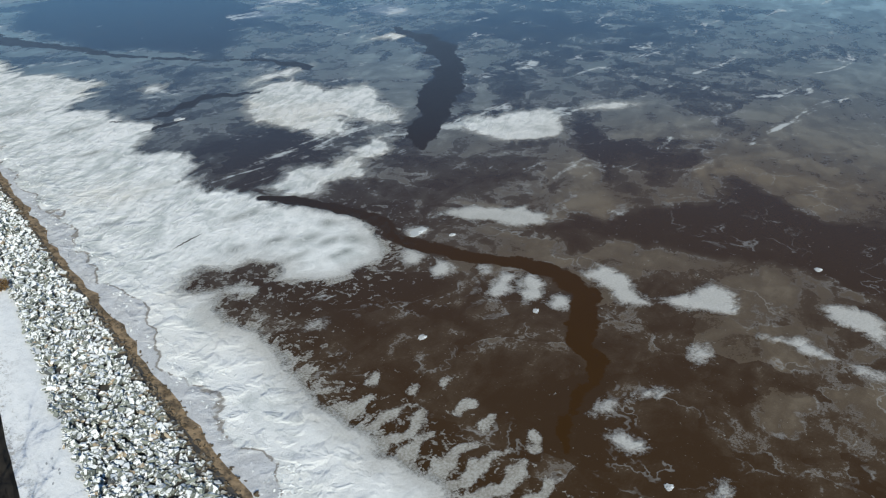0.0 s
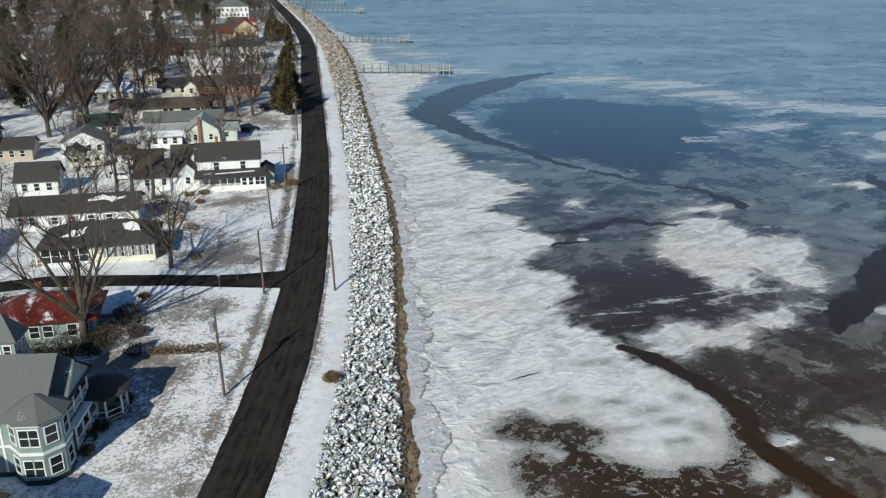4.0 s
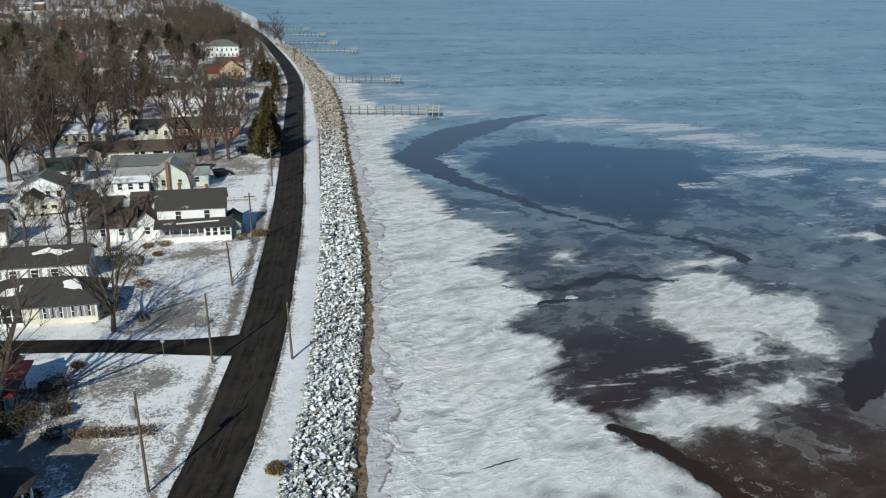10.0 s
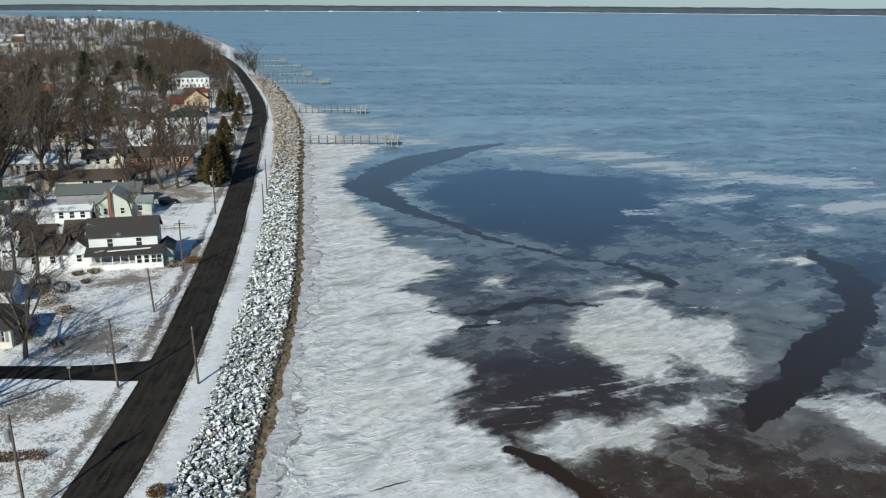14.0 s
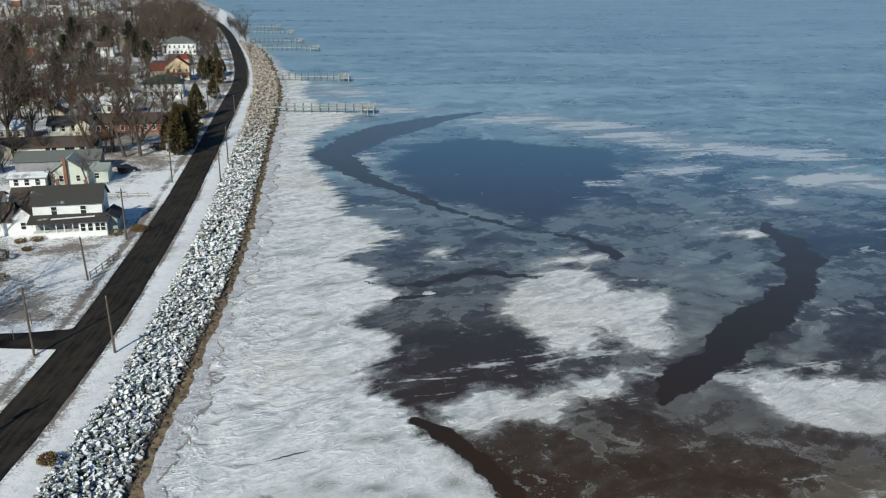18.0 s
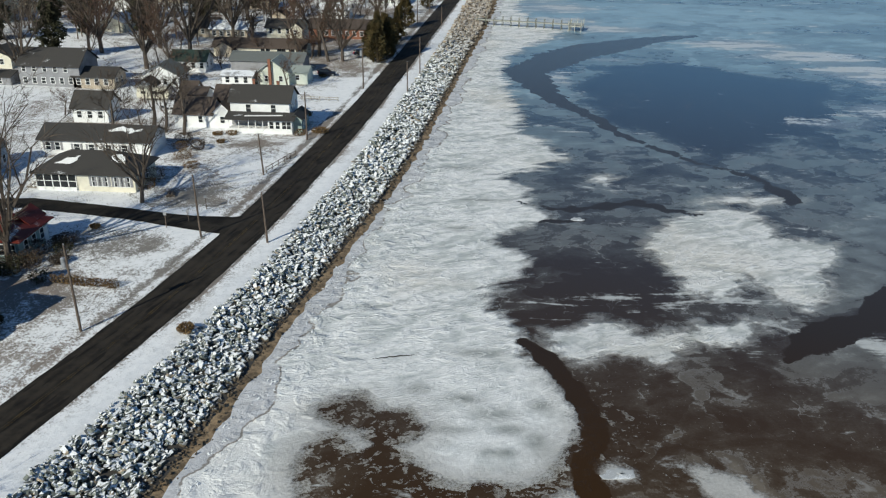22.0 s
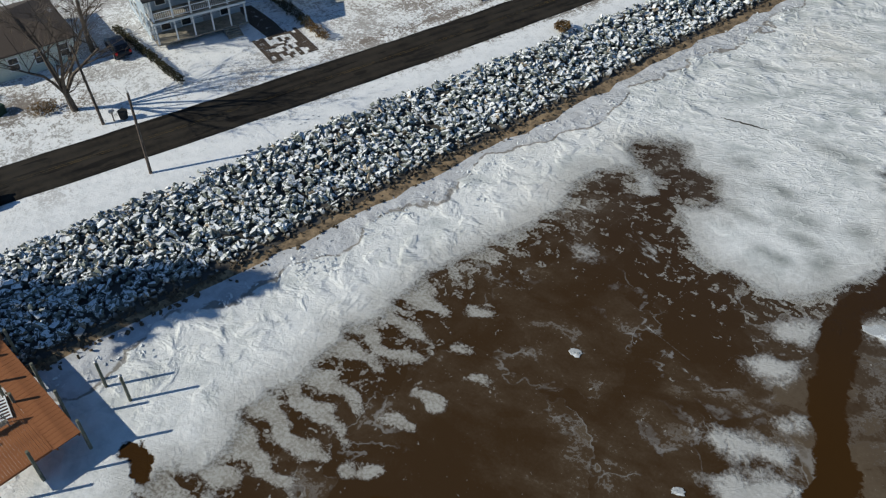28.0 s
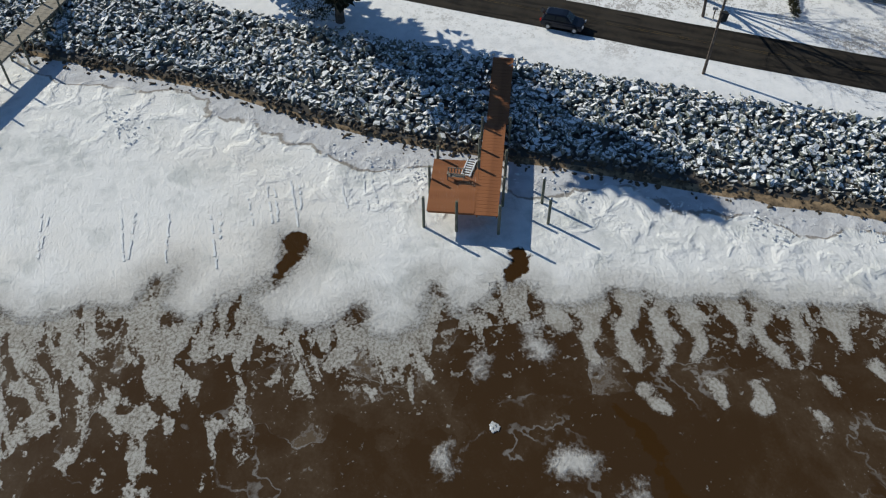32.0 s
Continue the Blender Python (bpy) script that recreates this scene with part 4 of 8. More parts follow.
def build_ice():
    xs = np.concatenate([stretched(-45, -16, 1.0, -2200, -16, 1.10), np.arange(-15.5, 49.9, 0.5), stretched(50, 190, 1.0, 50, 4900, 1.10)])
    ys = np.concatenate([stretched(-75, -50, 1.0, -430, -50, 1.09), np.arange(-49.5, 91.9, 0.5), stretched(92, 420, 1.0, 92, 4950, 1.09)])
    X, Y = np.meshgrid(xs, ys)
    snow = white_edge(Y) - X
    near = (Y < 297) & (Y > -58)
    snow[near] = field_poly(X[near], Y[near], EDGE_NORTH + EDGE_MIDDLE + EDGE_SOUTH)
    snow = np.minimum(snow, -field_poly(X, Y, INLET) - 0.9)
    patch = np.full(X.shape, -14.0)
    for outline in SNOW_PATCHES:
        patch = np.maximum(patch, field_poly(X, Y, outline))
    for x, y, a, b, turn in ((62, 128, 5, 1.2, 10), (40, 137, 1.6, 1.2, 0), (100, 136, 3, 1.5, 0), (94, 69, 4, 1.5, -30), (42.6, 3.6, 1.4, 0.8, -80), (31.9, 44, 1.0, 0.7, 40), (18, 6, 0.7, 0.5, 0),
                             (10.3, 7.8, 0.7, 0.4, 0), (34, 17, 1.6, 0.8, 20), (10.4, 47.9, 0.9, 0.6, 0), (32.8, 56.6, 1.5, 1.2, 20), (20.4, 18.8, 1.0, 0.6, 0), (25, 16.8, 1.3, 0.5, -30)):
        patch = np.maximum(patch, blob(X, Y, x, y, a, b, turn))
    patch = np.maximum(patch, -14) * 1.2 + 0.2
    # grey, half-thawed places on the white ice
    dim = np.zeros(X.shape)
    for x, y, a, b in ((18.6, 67, 2.2, 1.0), (21.7, 64.6, 2.4, 1.1), (23.4, 62.2, 1.8, 0.9), (25.8, 60.6, 1.3, 1.6), (17.4, 61.8, 2.6, 0.6), (14, 68.5, 1.6, 1.0), (22.5, 58.6, 2.2, 0.7), (26.5, 66.5, 1.4, 1.2), (6.5, 86, 1.2, 0.7), (20, 76, 3.0, 1.0),
                       (3, 100, 1.5, 0.8), (16, 112, 2.5, 0.8), (19, 124, 4, 0.8), (15, 140, 4, 0.8)):
        dim = np.maximum(dim, np.exp(-(((X - x) / a) ** 2 + ((Y - y) / b) ** 2)))
    # crooked banks for the leads
    wild = np.clip((Y - 40) / 80, 0.25, 1) * 0.45
    A, B = X, Y
    X = A + wild * (1.3 * np.sin(B * 0.21 + 0.9 * np.sin(A * 0.13)) + 0.7 * np.sin(B * 0.57 + 1.3 * np.sin(A * 0.41)) + 1.1 * np.sin(B * 1.3 + A * 0.9))
    Y = B + wild * (1.1 * np.sin(A * 0.24 + 1.1 * np.sin(B * 0.17)) + 0.6 * np.sin(A * 0.63 + 1.2 * np.sin(B * 0.47)) + 1.1 * np.sin(A * 1.4 - B * 0.8))
    water = field_line(X, Y, LEAD_A)
    for lead in (LEAD_B, LEAD_C, LEAD_C2, LEAD_E, LEAD_G, LEAD_HOOK):
        water = np.maximum(water, field_line(X, Y, lead))
    water = np.maximum(water, -8.0)
    tongue = np.full(X.shape, -3.0)
    bend = 0.35 * np.sin(A * 1.1 + 0.7 * B) + 0.2 * np.sin(A * 2.3 - B)
    for lane in TONGUES:
        tongue = np.maximum(tongue, field_line(A, B + bend, lane))
    # plates of thin ice, crooked like the leads
    plate, brink = np.zeros(X.shape), np.full(X.shape, 9.0)
    X = A + 0.9 * np.sin(B * 0.33 + 1.3 * np.sin(A * 0.27)) + 0.6 * np.sin(B * 0.93 + A * 0.5) + 0.3 * np.sin(B * 1.9 - A * 1.3)
    Y = B + 0.9 * np.sin(A * 0.31 + 1.2 * np.sin(B * 0.29)) + 0.6 * np.sin(A * 0.87 - B * 0.6) + 0.3 * np.sin(A * 2.1 + B * 1.1)
    for pale, outline in PLATES:
        d = field_poly(X, Y, outline)
        plate = np.maximum(plate, pale * np.clip(d / 1.2 + 0.5, 0, 1))
        brink = np.minimum(brink, np.abs(d))
    X, Y = A, B
    # frost on thin ice: bare near the shore, raised far out as painted sky sheen
    frost_sheen = np.full(X.shape, 0.03) + 0.12 * np.clip((70 - Y) / 20, 0, 1)
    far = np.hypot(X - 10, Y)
    frost_sheen += np.clip((far - 60) / 300, 0, 0.62)
    frost_sheen -= 0.42 * np.exp(-(((X - 120) / 48) ** 2 + ((Y - 212) / 42) ** 2))
    frost_sheen -= 0.5 * np.exp(-(((X - 150) / 42) ** 2 + ((Y - 122) / 30) ** 2))
    frost_sheen -= 0.6 * np.clip((field_line(X, Y, LEAD_D) + 1.5) / 3, 0, 1)
    # clear brown tongues between the plates
    frost_sheen -= 0.75 * np.clip(field_poly(X, Y, [(51.7, 48.8), (52.4, 41.4), (58, 40.8), (63, 36.9), (71, 34.5), (76.9, 38.8), (79.4, 36.4), (75, 26.6), (71.4, 22.6), (77, 12), (72, -2), (58, 6), (58, 18.8), (54.6, 24.2), (49.9, 33), (49.2, 42.7)]) / 3 + 0.4, 0, 1)
    frost_sheen -= 0.22 * np.clip(field_poly(X, Y, [(7, 56), (10, 62), (16, 54), (22, 52), (26, 49), (22, 44), (14, 42), (9, 46)]) / 4 + 0.4, 0, 1)
    frost_sheen -= 0.4 * np.clip(field_poly(X, Y, [(76.4, 65.7), (74.8, 61.6), (74.6, 58.2), (67.9, 51.3), (71.4, 44.8), (78.2, 41.2), (89.9, 46.8), (85.8, 52.7), (78.3, 56.4), (81.1, 65.1)]) / 3 + 0.4, 0, 1)
    frost_sheen -= 0.35 * np.clip(field_poly(X, Y, [(20.6, 92.5), (25.1, 99.6), (33.4, 107.1), (41.8, 100.9), (46.4, 94.7), (47.6, 91), (44.6, 86.7), (39, 84.5), (34.4, 85.9), (28.8, 81.8), (24.9, 82.4), (22.1, 86.3)]) / 4 + 0.4, 0, 1)
    frost_sheen += plate
    pool = field_poly(X, Y, [(40, 205), (54.5, 232), (70.7, 238.5), (82, 229), (95.5, 219.5), (103.5, 214.5), (93.6, 186), (93.5, 172.5), (82.7, 169), (64.3, 152), (57.5, 156.6), (49.4, 168.5), (42, 184)])
    frost_sheen -= 1.0 * np.clip(pool / 8 + 0.35, 0, 1)
    frost_sheen -= 0.20 * np.exp(-(((X - 20) / 16) ** 2 + ((Y - 20) / 45) ** 2))
    frost_sheen += 0.12 * np.clip((X - 26) / 8, 0, 1) * np.clip((62 - Y) / 15, 0, 1)
    frost_sheen += 0.10 * np.clip((X - 18) / 8, 0, 1) * np.clip((48 - Y) / 10, 0, 1)
    frost_sheen -= 0.12 * np.clip((42 - Y) / 20, 0, 1)
    shore = toe_x(Y) - X
    Z = np.zeros_like(X)
    Z += 0.05 * np.clip((4.0 + shore) / 4.0, 0, 1)
    P = np.stack([X, Y, Z], -1)
    calm = np.clip((Y - 58) / 22, 0, 1)
    ring_f = np.full(X.shape, -0.10)
    for x, y, a, b in ((95.5, 269.5, 15, 5), (112, 252, 15, 6), (121, 230, 13, 7), (135, 214, 15, 5), (151, 200, 15, 6), (93, 177, 10, 4), (110, 190, 12, 5), (119.5, 157, 5, 6), (143, 173, 12, 4), (37, 212, 4, 9), (53, 240, 7, 2), (160, 163, 22, 4), (184, 142, 20, 4), (58, 292, 16, 4), (44, 308, 10, 4), (42, 340, 14, 7), (44, 384, 14, 4), (36, 362, 10, 5)):
        ring_f += 0.38 * np.exp(-(((X - x) / (a * 1.25)) ** 2 + ((Y - y) / (b * 1.5)) ** 2))
    ring_f += 0.13 * np.exp(-(((X - 60) / 22) ** 2 + ((Y - 100) / 22) ** 2)) + 0.10 * np.exp(-(((X - 105) / 30) ** 2 + ((Y - 60) / 25) ** 2)) + 0.10 * np.exp(-(((X - 30) / 25) ** 2 + ((Y - 300) / 40) ** 2))
    ring_f -= 0.12 * np.exp(-((pool + 2).clip(-20, 0) / 8) ** 2) * (pool > -14) + 0.2 * (Y < 40)
    # distance, by which the ice and water take on painted sky reflection
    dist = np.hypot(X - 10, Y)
    me = grid_mesh("river_ice", P, [ICE], [("snow", np.clip(snow, -40, 40)), ("water", water), ("frost_sheen", frost_sheen), ("shore", np.clip(-shore, -5, 30)), ("calm", calm), ("patch", patch), ("fringe", np.clip(snow * np.interp(Y, [-14, -4, 8, 16, 42, 52], [0.6, 1.6, 3.0, 5.5, 5.5, 9.0]), -40, 5)), ("brink", brink), ("dim", dim), ("tongue", tongue), ("ring", ring_f), ("silt", np.clip((84 - Y) / 40, 0, 1)), ("far", np.clip((dist - 80) / 150, 0, 1))])
    # drop what lies under the land
    bm = bmesh.new()
    bm.from_mesh(me)
    under = [f for f in bm.faces if f.calc_center_median().x < float(toe_x(f.calc_center_median().y)) - 12]
    bmesh.ops.delete(bm, geom=under, context="FACES")
    bm.to_mesh(me)
    bm.free()
    tagged(new("river_ice", me), "frozen river with white shore ice, thin dark ice and brown open leads", "water", kind="structure")


build_ice()


# ---- stone revetment ----
def rock_shape(rng):
    bm = bmesh.new()
    a, b, c = 0.46 * rng.uniform(0.75, 1.3), 0.35 * rng.uniform(0.75, 1.25), 0.22 * rng.uniform(0.7, 1.3)
    for i in (-1, 1):
        for j in (-1, 1):
            for k in (-1, 1):
                bm.verts.new((i * a * rng.uniform(0.45, 1.1), j * b * rng.uniform(0.45, 1.1), k * c * rng.uniform(0.5, 1.1)))
    bm.verts.new((a * rng.uniform(1.0, 1.35), b * rng.uniform(-0.5, 0.5), c * rng.uniform(-0.5, 0.5)))
    bm.verts.new((-a * rng.uniform(0.9, 1.3), b * rng.uniform(-0.5, 0.5), c * rng.uniform(-0.5, 0.5)))
    bmesh.ops.convex_hull(bm, input=bm.verts)
    for v in [v for v in bm.verts if not v.link_faces]:
        bm.verts.remove(v)
    bm.verts.index_update()
    vs, fs = np.array([v.co[:] for v in bm.verts]), [tuple(v.index for v in f.verts) for f in bm.faces]
    bm.free()
    return vs, np.array(fs)


def slope_z(x, y):
    t, c = float(toe_x(y)), float(crest_x(y))
    return 0.25 + (2.85 - 0.25) * min(1.05, max(-0.1, (t - x) / (t - c)))


def build_riprap():
    rng = random.Random(4)
    shapes = [rock_shape(rng) for _ in range(24)]
    owner = thing("stone_revetment", pose(-18, 0, 0), "sloping bank of loose grey angular boulders dusted with snow", "riprap")
    meshes = []
    for vs, fs in shapes:
        me = bpy.data.meshes.new("boulder")
        me.from_pydata(vs.tolist(), [], fs.tolist())
        me.materials.append(ROCK)
        meshes.append(me)
    V, F, count, k = [], [], 0, 0
    spots = []
    y = -75.0
    while y < 560:
        dens = 10.2 if y < 120 else (5.4 if y < 210 else (2.6 if y < 300 else 1.5))
        t, c = float(toe_x(y)), float(crest_x(y))
        for _ in range(max(1, int(dens * (t - c + 0.6)))):
            yy, u = y + rng.random(), rng.uniform(-0.05, 1.03) if rng.random() < 0.955 else rng.uniform(-0.17, 0.0)
            spots.append((t + (c - t) * u + rng.gauss(0, 0.12), yy, u, 0.72 if y < 120 else (0.98 if y < 210 else (1.25 if y < 300 else 1.55))))
        y += 1.0
    for x, yy, u, big in spots:
        i = rng.randrange(24)
        s = big * rng.choice((0.5, 0.6, 0.7, 0.8, 0.9, 1.0, 1.2)) * (0.62 if u > 0.97 or u < 0.04 else 1.0)
        m = Matrix.LocRotScale((x, yy, slope_z(x, yy) + 0.10 * s + rng.uniform(-0.16, 0.2)), Euler((rng.uniform(-0.75, 0.75), rng.uniform(-0.75, 0.75), rng.uniform(0, 6.28))), (s, s, s))
        if 11.0 < yy < 14.1 and count < 300 and rng.random() < 0.95:
            ob = new("boulder", meshes[i])
            ob.parent = owner
            ob.matrix_basis = owner.matrix_basis.inverted() @ m
            count += 1
            continue
        vs, fs = shapes[i]
        M = np.array(m)
        V.append(vs @ M[:3, :3].T + M[:3, 3] - np.array(owner.matrix_basis.translation))
        F.append(fs + k)
        k += len(vs)
    V, F = np.concatenate(V), np.concatenate(F)
    me = bpy.data.meshes.new("rubble")
    me.vertices.add(len(V))
    me.vertices.foreach_set("co", V.ravel().astype(np.float32))
    me.loops.add(F.size)
    me.loops.foreach_set("vertex_index", F.ravel().astype(np.int32))
    me.polygons.add(len(F))
    me.polygons.foreach_set("loop_start", np.arange(0, F.size, 3, dtype=np.int32))
    me.update(calc_edges=True)
    me.materials.append(ROCKS)
    me.shade_flat()
    ob = new("rubble", me)
    ob.parent = owner
    tagged(ob, kind="stuff")


build_riprap()

# ---- houses ----


def side_frame(side, w, d):
    """Origin, direction along and outward normal of a wall of a body w wide and d deep, centred."""
    if side == "s":
        return Vector((0, -d / 2, 0)), Vector((1, 0, 0)), Vector((0, -1, 0))
    if side == "n":
        return Vector((0, d / 2, 0)), Vector((-1, 0, 0)), Vector((0, 1, 0))
    if side == "e":
        return Vector((w / 2, 0, 0)), Vector((0, 1, 0)), Vector((1, 0, 0))
    return Vector((-w / 2, 0, 0)), Vector((0, -1, 0)), Vector((-1, 0, 0))


def slab(geo, o, al, nn, u0, u1, z0, z1, out, deep=0.05):
    """A flat board on a wall: along al from u0 to u1, up from z0 to z1, proud by out."""
    pts = []
    for k in (out - deep, out):
        for u, z in ((u0, z0), (u1, z0), (u1, z1), (u0, z1)):
            p = o + al * u + nn * k
            pts.append((p.x, p.y, p.z + z))
    geo.add(pts, [(0, 3, 2, 1), (4, 5, 6, 7), (0, 1, 5, 4), (1, 2, 6, 5), (2, 3, 7, 6), (3, 0, 4, 7)])


def window(owner, o, al, nn, u, z, w=0.9, h=1.4, trim=None, shutters=None, bars=True):
    trim = trim or WHITE
    fr = Geo()
    slab(fr, o, al, nn, u - w / 2 - 0.1, u - w / 2, z - 0.08, z + h + 0.1, 0.07, 0.1)
    slab(fr, o, al, nn, u + w / 2, u + w / 2 + 0.1, z - 0.08, z + h + 0.1, 0.07, 0.1)
    slab(fr, o, al, nn, u - w / 2, u + w / 2, z + h, z + h + 0.1, 0.07, 0.1)
    slab(fr, o, al, nn, u - w / 2, u + w / 2, z - 0.08, z, 0.09, 0.12)
    if bars:
        slab(fr, o, al, nn, u - w / 2, u + w / 2, z + h / 2 - 0.035, z + h / 2 + 0.035, 0.06, 0.06)
    f = part("window", fr, trim, owner)
    g = Geo()
    slab(g, o, al, nn, u - w / 2, u + w / 2, z, z + h, 0.02, 0.05)
    part("pane", g, GLASS, f, "dark glass pane")
    if shutters:
        for s in (-1, 1):
            q = Geo()
            a = u + s * (w / 2 + 0.1 + 0.2)
            slab(q, o, al, nn, a - 0.2, a + 0.2, z - 0.05, z + h + 0.05, 0.06, 0.07)
            part("shutter", q, shutters, f, "dark shutter")
    return f


def wall_body(w, d, h, rh, axis, gable):
    """Walls with the gable triangles."""
    g = Geo()
    if not gable:
        return g.box(-w / 2, -d / 2, -0.3, w / 2, d / 2, h)
    if axis == "x":
        pro = [(-d / 2, -0.3), (d / 2, -0.3), (d / 2, h), (0, h + rh), (-d / 2, h)]
        vs = [(-w / 2, y, z) for y, z in pro] + [(w / 2, y, z) for y, z in pro]
    else:
        pro = [(-w / 2, -0.3), (w / 2, -0.3), (w / 2, h), (0, h + rh), (-w / 2, h)]
        vs = [(x, d / 2, z) for x, z in pro] + [(x, -d / 2, z) for x, z in pro]
    return g.add(vs, [(4, 3, 2, 1, 0), (5, 6, 7, 8, 9)] + [(i, (i + 1) % 5, 5 + (i + 1) % 5, 5 + i) for i in range(5)])


def roof_body(w, d, h, rh, axis, kind, over=0.45, thick=0.16):
    """Roof slabs with thickness and eaves."""
    g = Geo()
    if kind == "gable":
        if axis == "x":
            run, ln = d / 2, w / 2 + over
        else:
            run, ln = w / 2, d / 2 + over
        k = rh / run
        lo, top = h - over * k + 0.02, h + rh + 0.02
        for s in (-1, 1):
            pro = [(0, top), (s * (run + over), lo), (s * (run + over), lo + thick), (0, top + thick)]
            if axis == "x":
                vs = [(-ln, y, z) for y, z in pro] + [(ln, y, z) for y, z in pro]
            else:
                vs = [(x, ln, z) for x, z in pro] + [(x, -ln, z) for x, z in pro]
            fs = [(0, 1, 2, 3), (7, 6, 5, 4), (0, 4, 5, 1), (1, 5, 6, 2), (2, 6, 7, 3), (3, 7, 4, 0)]
            g.add(vs, fs if s > 0 else [f[::-1] for f in fs])
        return g
    hw, hd = w / 2 + over, d / 2 + over
    r = (hw - hd) if axis == "x" else (hd - hw)
    r = max(r, 0.05)
    a, b = ((-r, 0), (r, 0)) if axis == "x" else ((0, -r), (0, r))
    z0, z1 = h - 0.05, h + rh
    base = [(-hw, -hd), (hw, -hd), (hw, hd), (-hw, hd)]
    vs = [(x, y, z0) for x, y in base] + [(x, y, z0 + thick) for x, y in base] + [(*a, z1), (*b, z1)]
    fs = [(3, 2, 1, 0), (0, 1, 5, 4), (1, 2, 6, 5), (2, 3, 7, 6), (3, 0, 4, 7)]
    fs += [(4, 5, 9, 8), (5, 6, 9), (6, 7, 8, 9), (7, 4, 8)] if axis == "x" else [(4, 5, 8), (5, 6, 9, 8), (6, 7, 9), (7, 4, 8, 9)]
    return g.add(vs, fs)


def volume(owner, x, y, w, d, h, rh, axis="x", kind="gable", wall=None, roof=None, wins=(), trim=None, shutters=None, z=0.0, over=0.45):
    """One block of a house: walls, roof and windows, at x, y of its house. wins: (side, along, sill, width, height)."""
    at = pose(x, y, z)
    wl = part("wall", wall_body(w, d, h, rh, axis, kind == "gable"), wall or WHITE, owner, at=at)
    part("roof", roof_body(w, d, h, rh, axis, kind, over), roof or SHINGLE, owner, at=at)
    for side, u, sill, ww, wh in wins:
        o, al, nn = side_frame(side, w, d)
        window(wl, o, al, nn, u, sill, ww, wh, trim, shutters)
    return wl


def door(owner, side, w, d, u, wide=1.0, high=2.05, mat=None):
    o, al, nn = side_frame(side, w, d)
    g = Geo()
    slab(g, o, al, nn, u - wide / 2, u + wide / 2, 0.1, 0.1 + high, 0.06, 0.08)
    return part("door", g, mat or GREYSID, owner)


def chimney(owner, x, y, z0, z1, s=0.6, mat=None):
    g = Geo().box(x - s / 2, y - s / 2, z0, x + s / 2, y + s / 2, z1).box(x - s / 2 - 0.06, y - s / 2 - 0.06, z1, x + s / 2 + 0.06, y + s / 2 + 0.06, z1 + 0.15)
    return part("chimney", g, mat or BRICK, owner)


def porch(owner, x0, y0, x1, y1, floor, top, posts_x=(), posts_y=(), rail=True, roof=True, roof_mat=None, trim=None, steep=0.5):
    """An open porch over a rectangle: floor, posts along its south and east edges, rails and a lean-to roof."""
    trim = trim or WHITE
    part("porch_floor", Geo().box(x0, y0, floor - 0.15, x1, y1, floor), GREYWOOD, owner)
    spots = [(px, y0 + 0.1) for px in posts_x] + [(x1 - 0.1, py) for py in posts_y]
    for px, py in spots:
        part("porch_post", Geo().box(px - 0.08, py - 0.08, floor, px + 0.08, py + 0.08, top), trim, owner)
    if rail:
        g = Geo()
        runs = []
        if posts_x:
            runs.append(((x0, y0 + 0.1), (x1, y0 + 0.1)))
        if posts_y:
            runs.append(((x1 - 0.1, y0), (x1 - 0.1, y1)))
        for (ax, ay), (bx, by) in runs:
            for z in (floor + 0.2, floor + 0.95):
                g.bar((ax, ay, z), (bx, by, z), 0.08, 0.07)
            n = int(math.hypot(bx - ax, by - ay) / 0.22)
            for i in range(1, n):
                t = i / n
                g.bar((ax + (bx - ax) * t, ay + (by - ay) * t, floor + 0.2), (ax + (bx - ax) * t, ay + (by - ay) * t, floor + 0.95), 0.035)
        part("porch_rail", g, trim, owner)
    g = Geo().box(x0 - 0.1, y0 - 0.05, top, x1 + 0.1, y1, top + 0.22)
    part("porch_beam", g, trim, owner)
    if roof:
        g = Geo()
        vs = [(x0 - 0.35, y0 - 0.35, top + 0.22), (x1 + 0.35, y0 - 0.35, top + 0.22), (x1 + 0.35, y1, top + 0.24 + steep), (x0 - 0.35, y1, top + 0.24 + steep)]
        vs += [(x, y, z + 0.14) for x, y, z in vs]
        g.add(vs, [(3, 2, 1, 0), (4, 5, 6, 7), (0, 1, 5, 4), (1, 2, 6, 5), (2, 3, 7, 6), (3, 0, 4, 7)])
        part("porch_roof", g, roof_mat or SHINGLE, owner)


def row(side, us, sill, w=0.9, h=1.4):
    return [(side, u, sill, w, h) for u in us]


def house(name, x, y, turn, label, z=GROUND):
    return thing(name, pose(x, y, z, 0, 0, turn), label, "house")


def ring(x, y, r, n=8, start=22.5):
    return [(x + r * math.cos(radians(start + 360 * i / n)), y + r * math.sin(radians(start + 360 * i / n))) for i in range(n)]


def cone_roof(g, outline, z0, tip, over=0.3):
    cx, cy = sum(p[0] for p in outline) / len(outline), sum(p[1] for p in outline) / len(outline)
    big = [(cx + (px - cx) * (1 + over / 2), cy + (py - cy) * (1 + over / 2)) for px, py in outline]
    n = len(big)
    vs = [(px, py, z0) for px, py in big] + [(px, py, z0 + 0.15) for px, py in big] + [(cx, cy, tip)]
    fs = [tuple(range(n))[::-1]] + [(i, (i + 1) % n, n + (i + 1) % n, n + i) for i in range(n)] + [(n + i, n + (i + 1) % n, 2 * n) for i in range(n)]
    return g.add(vs, fs)


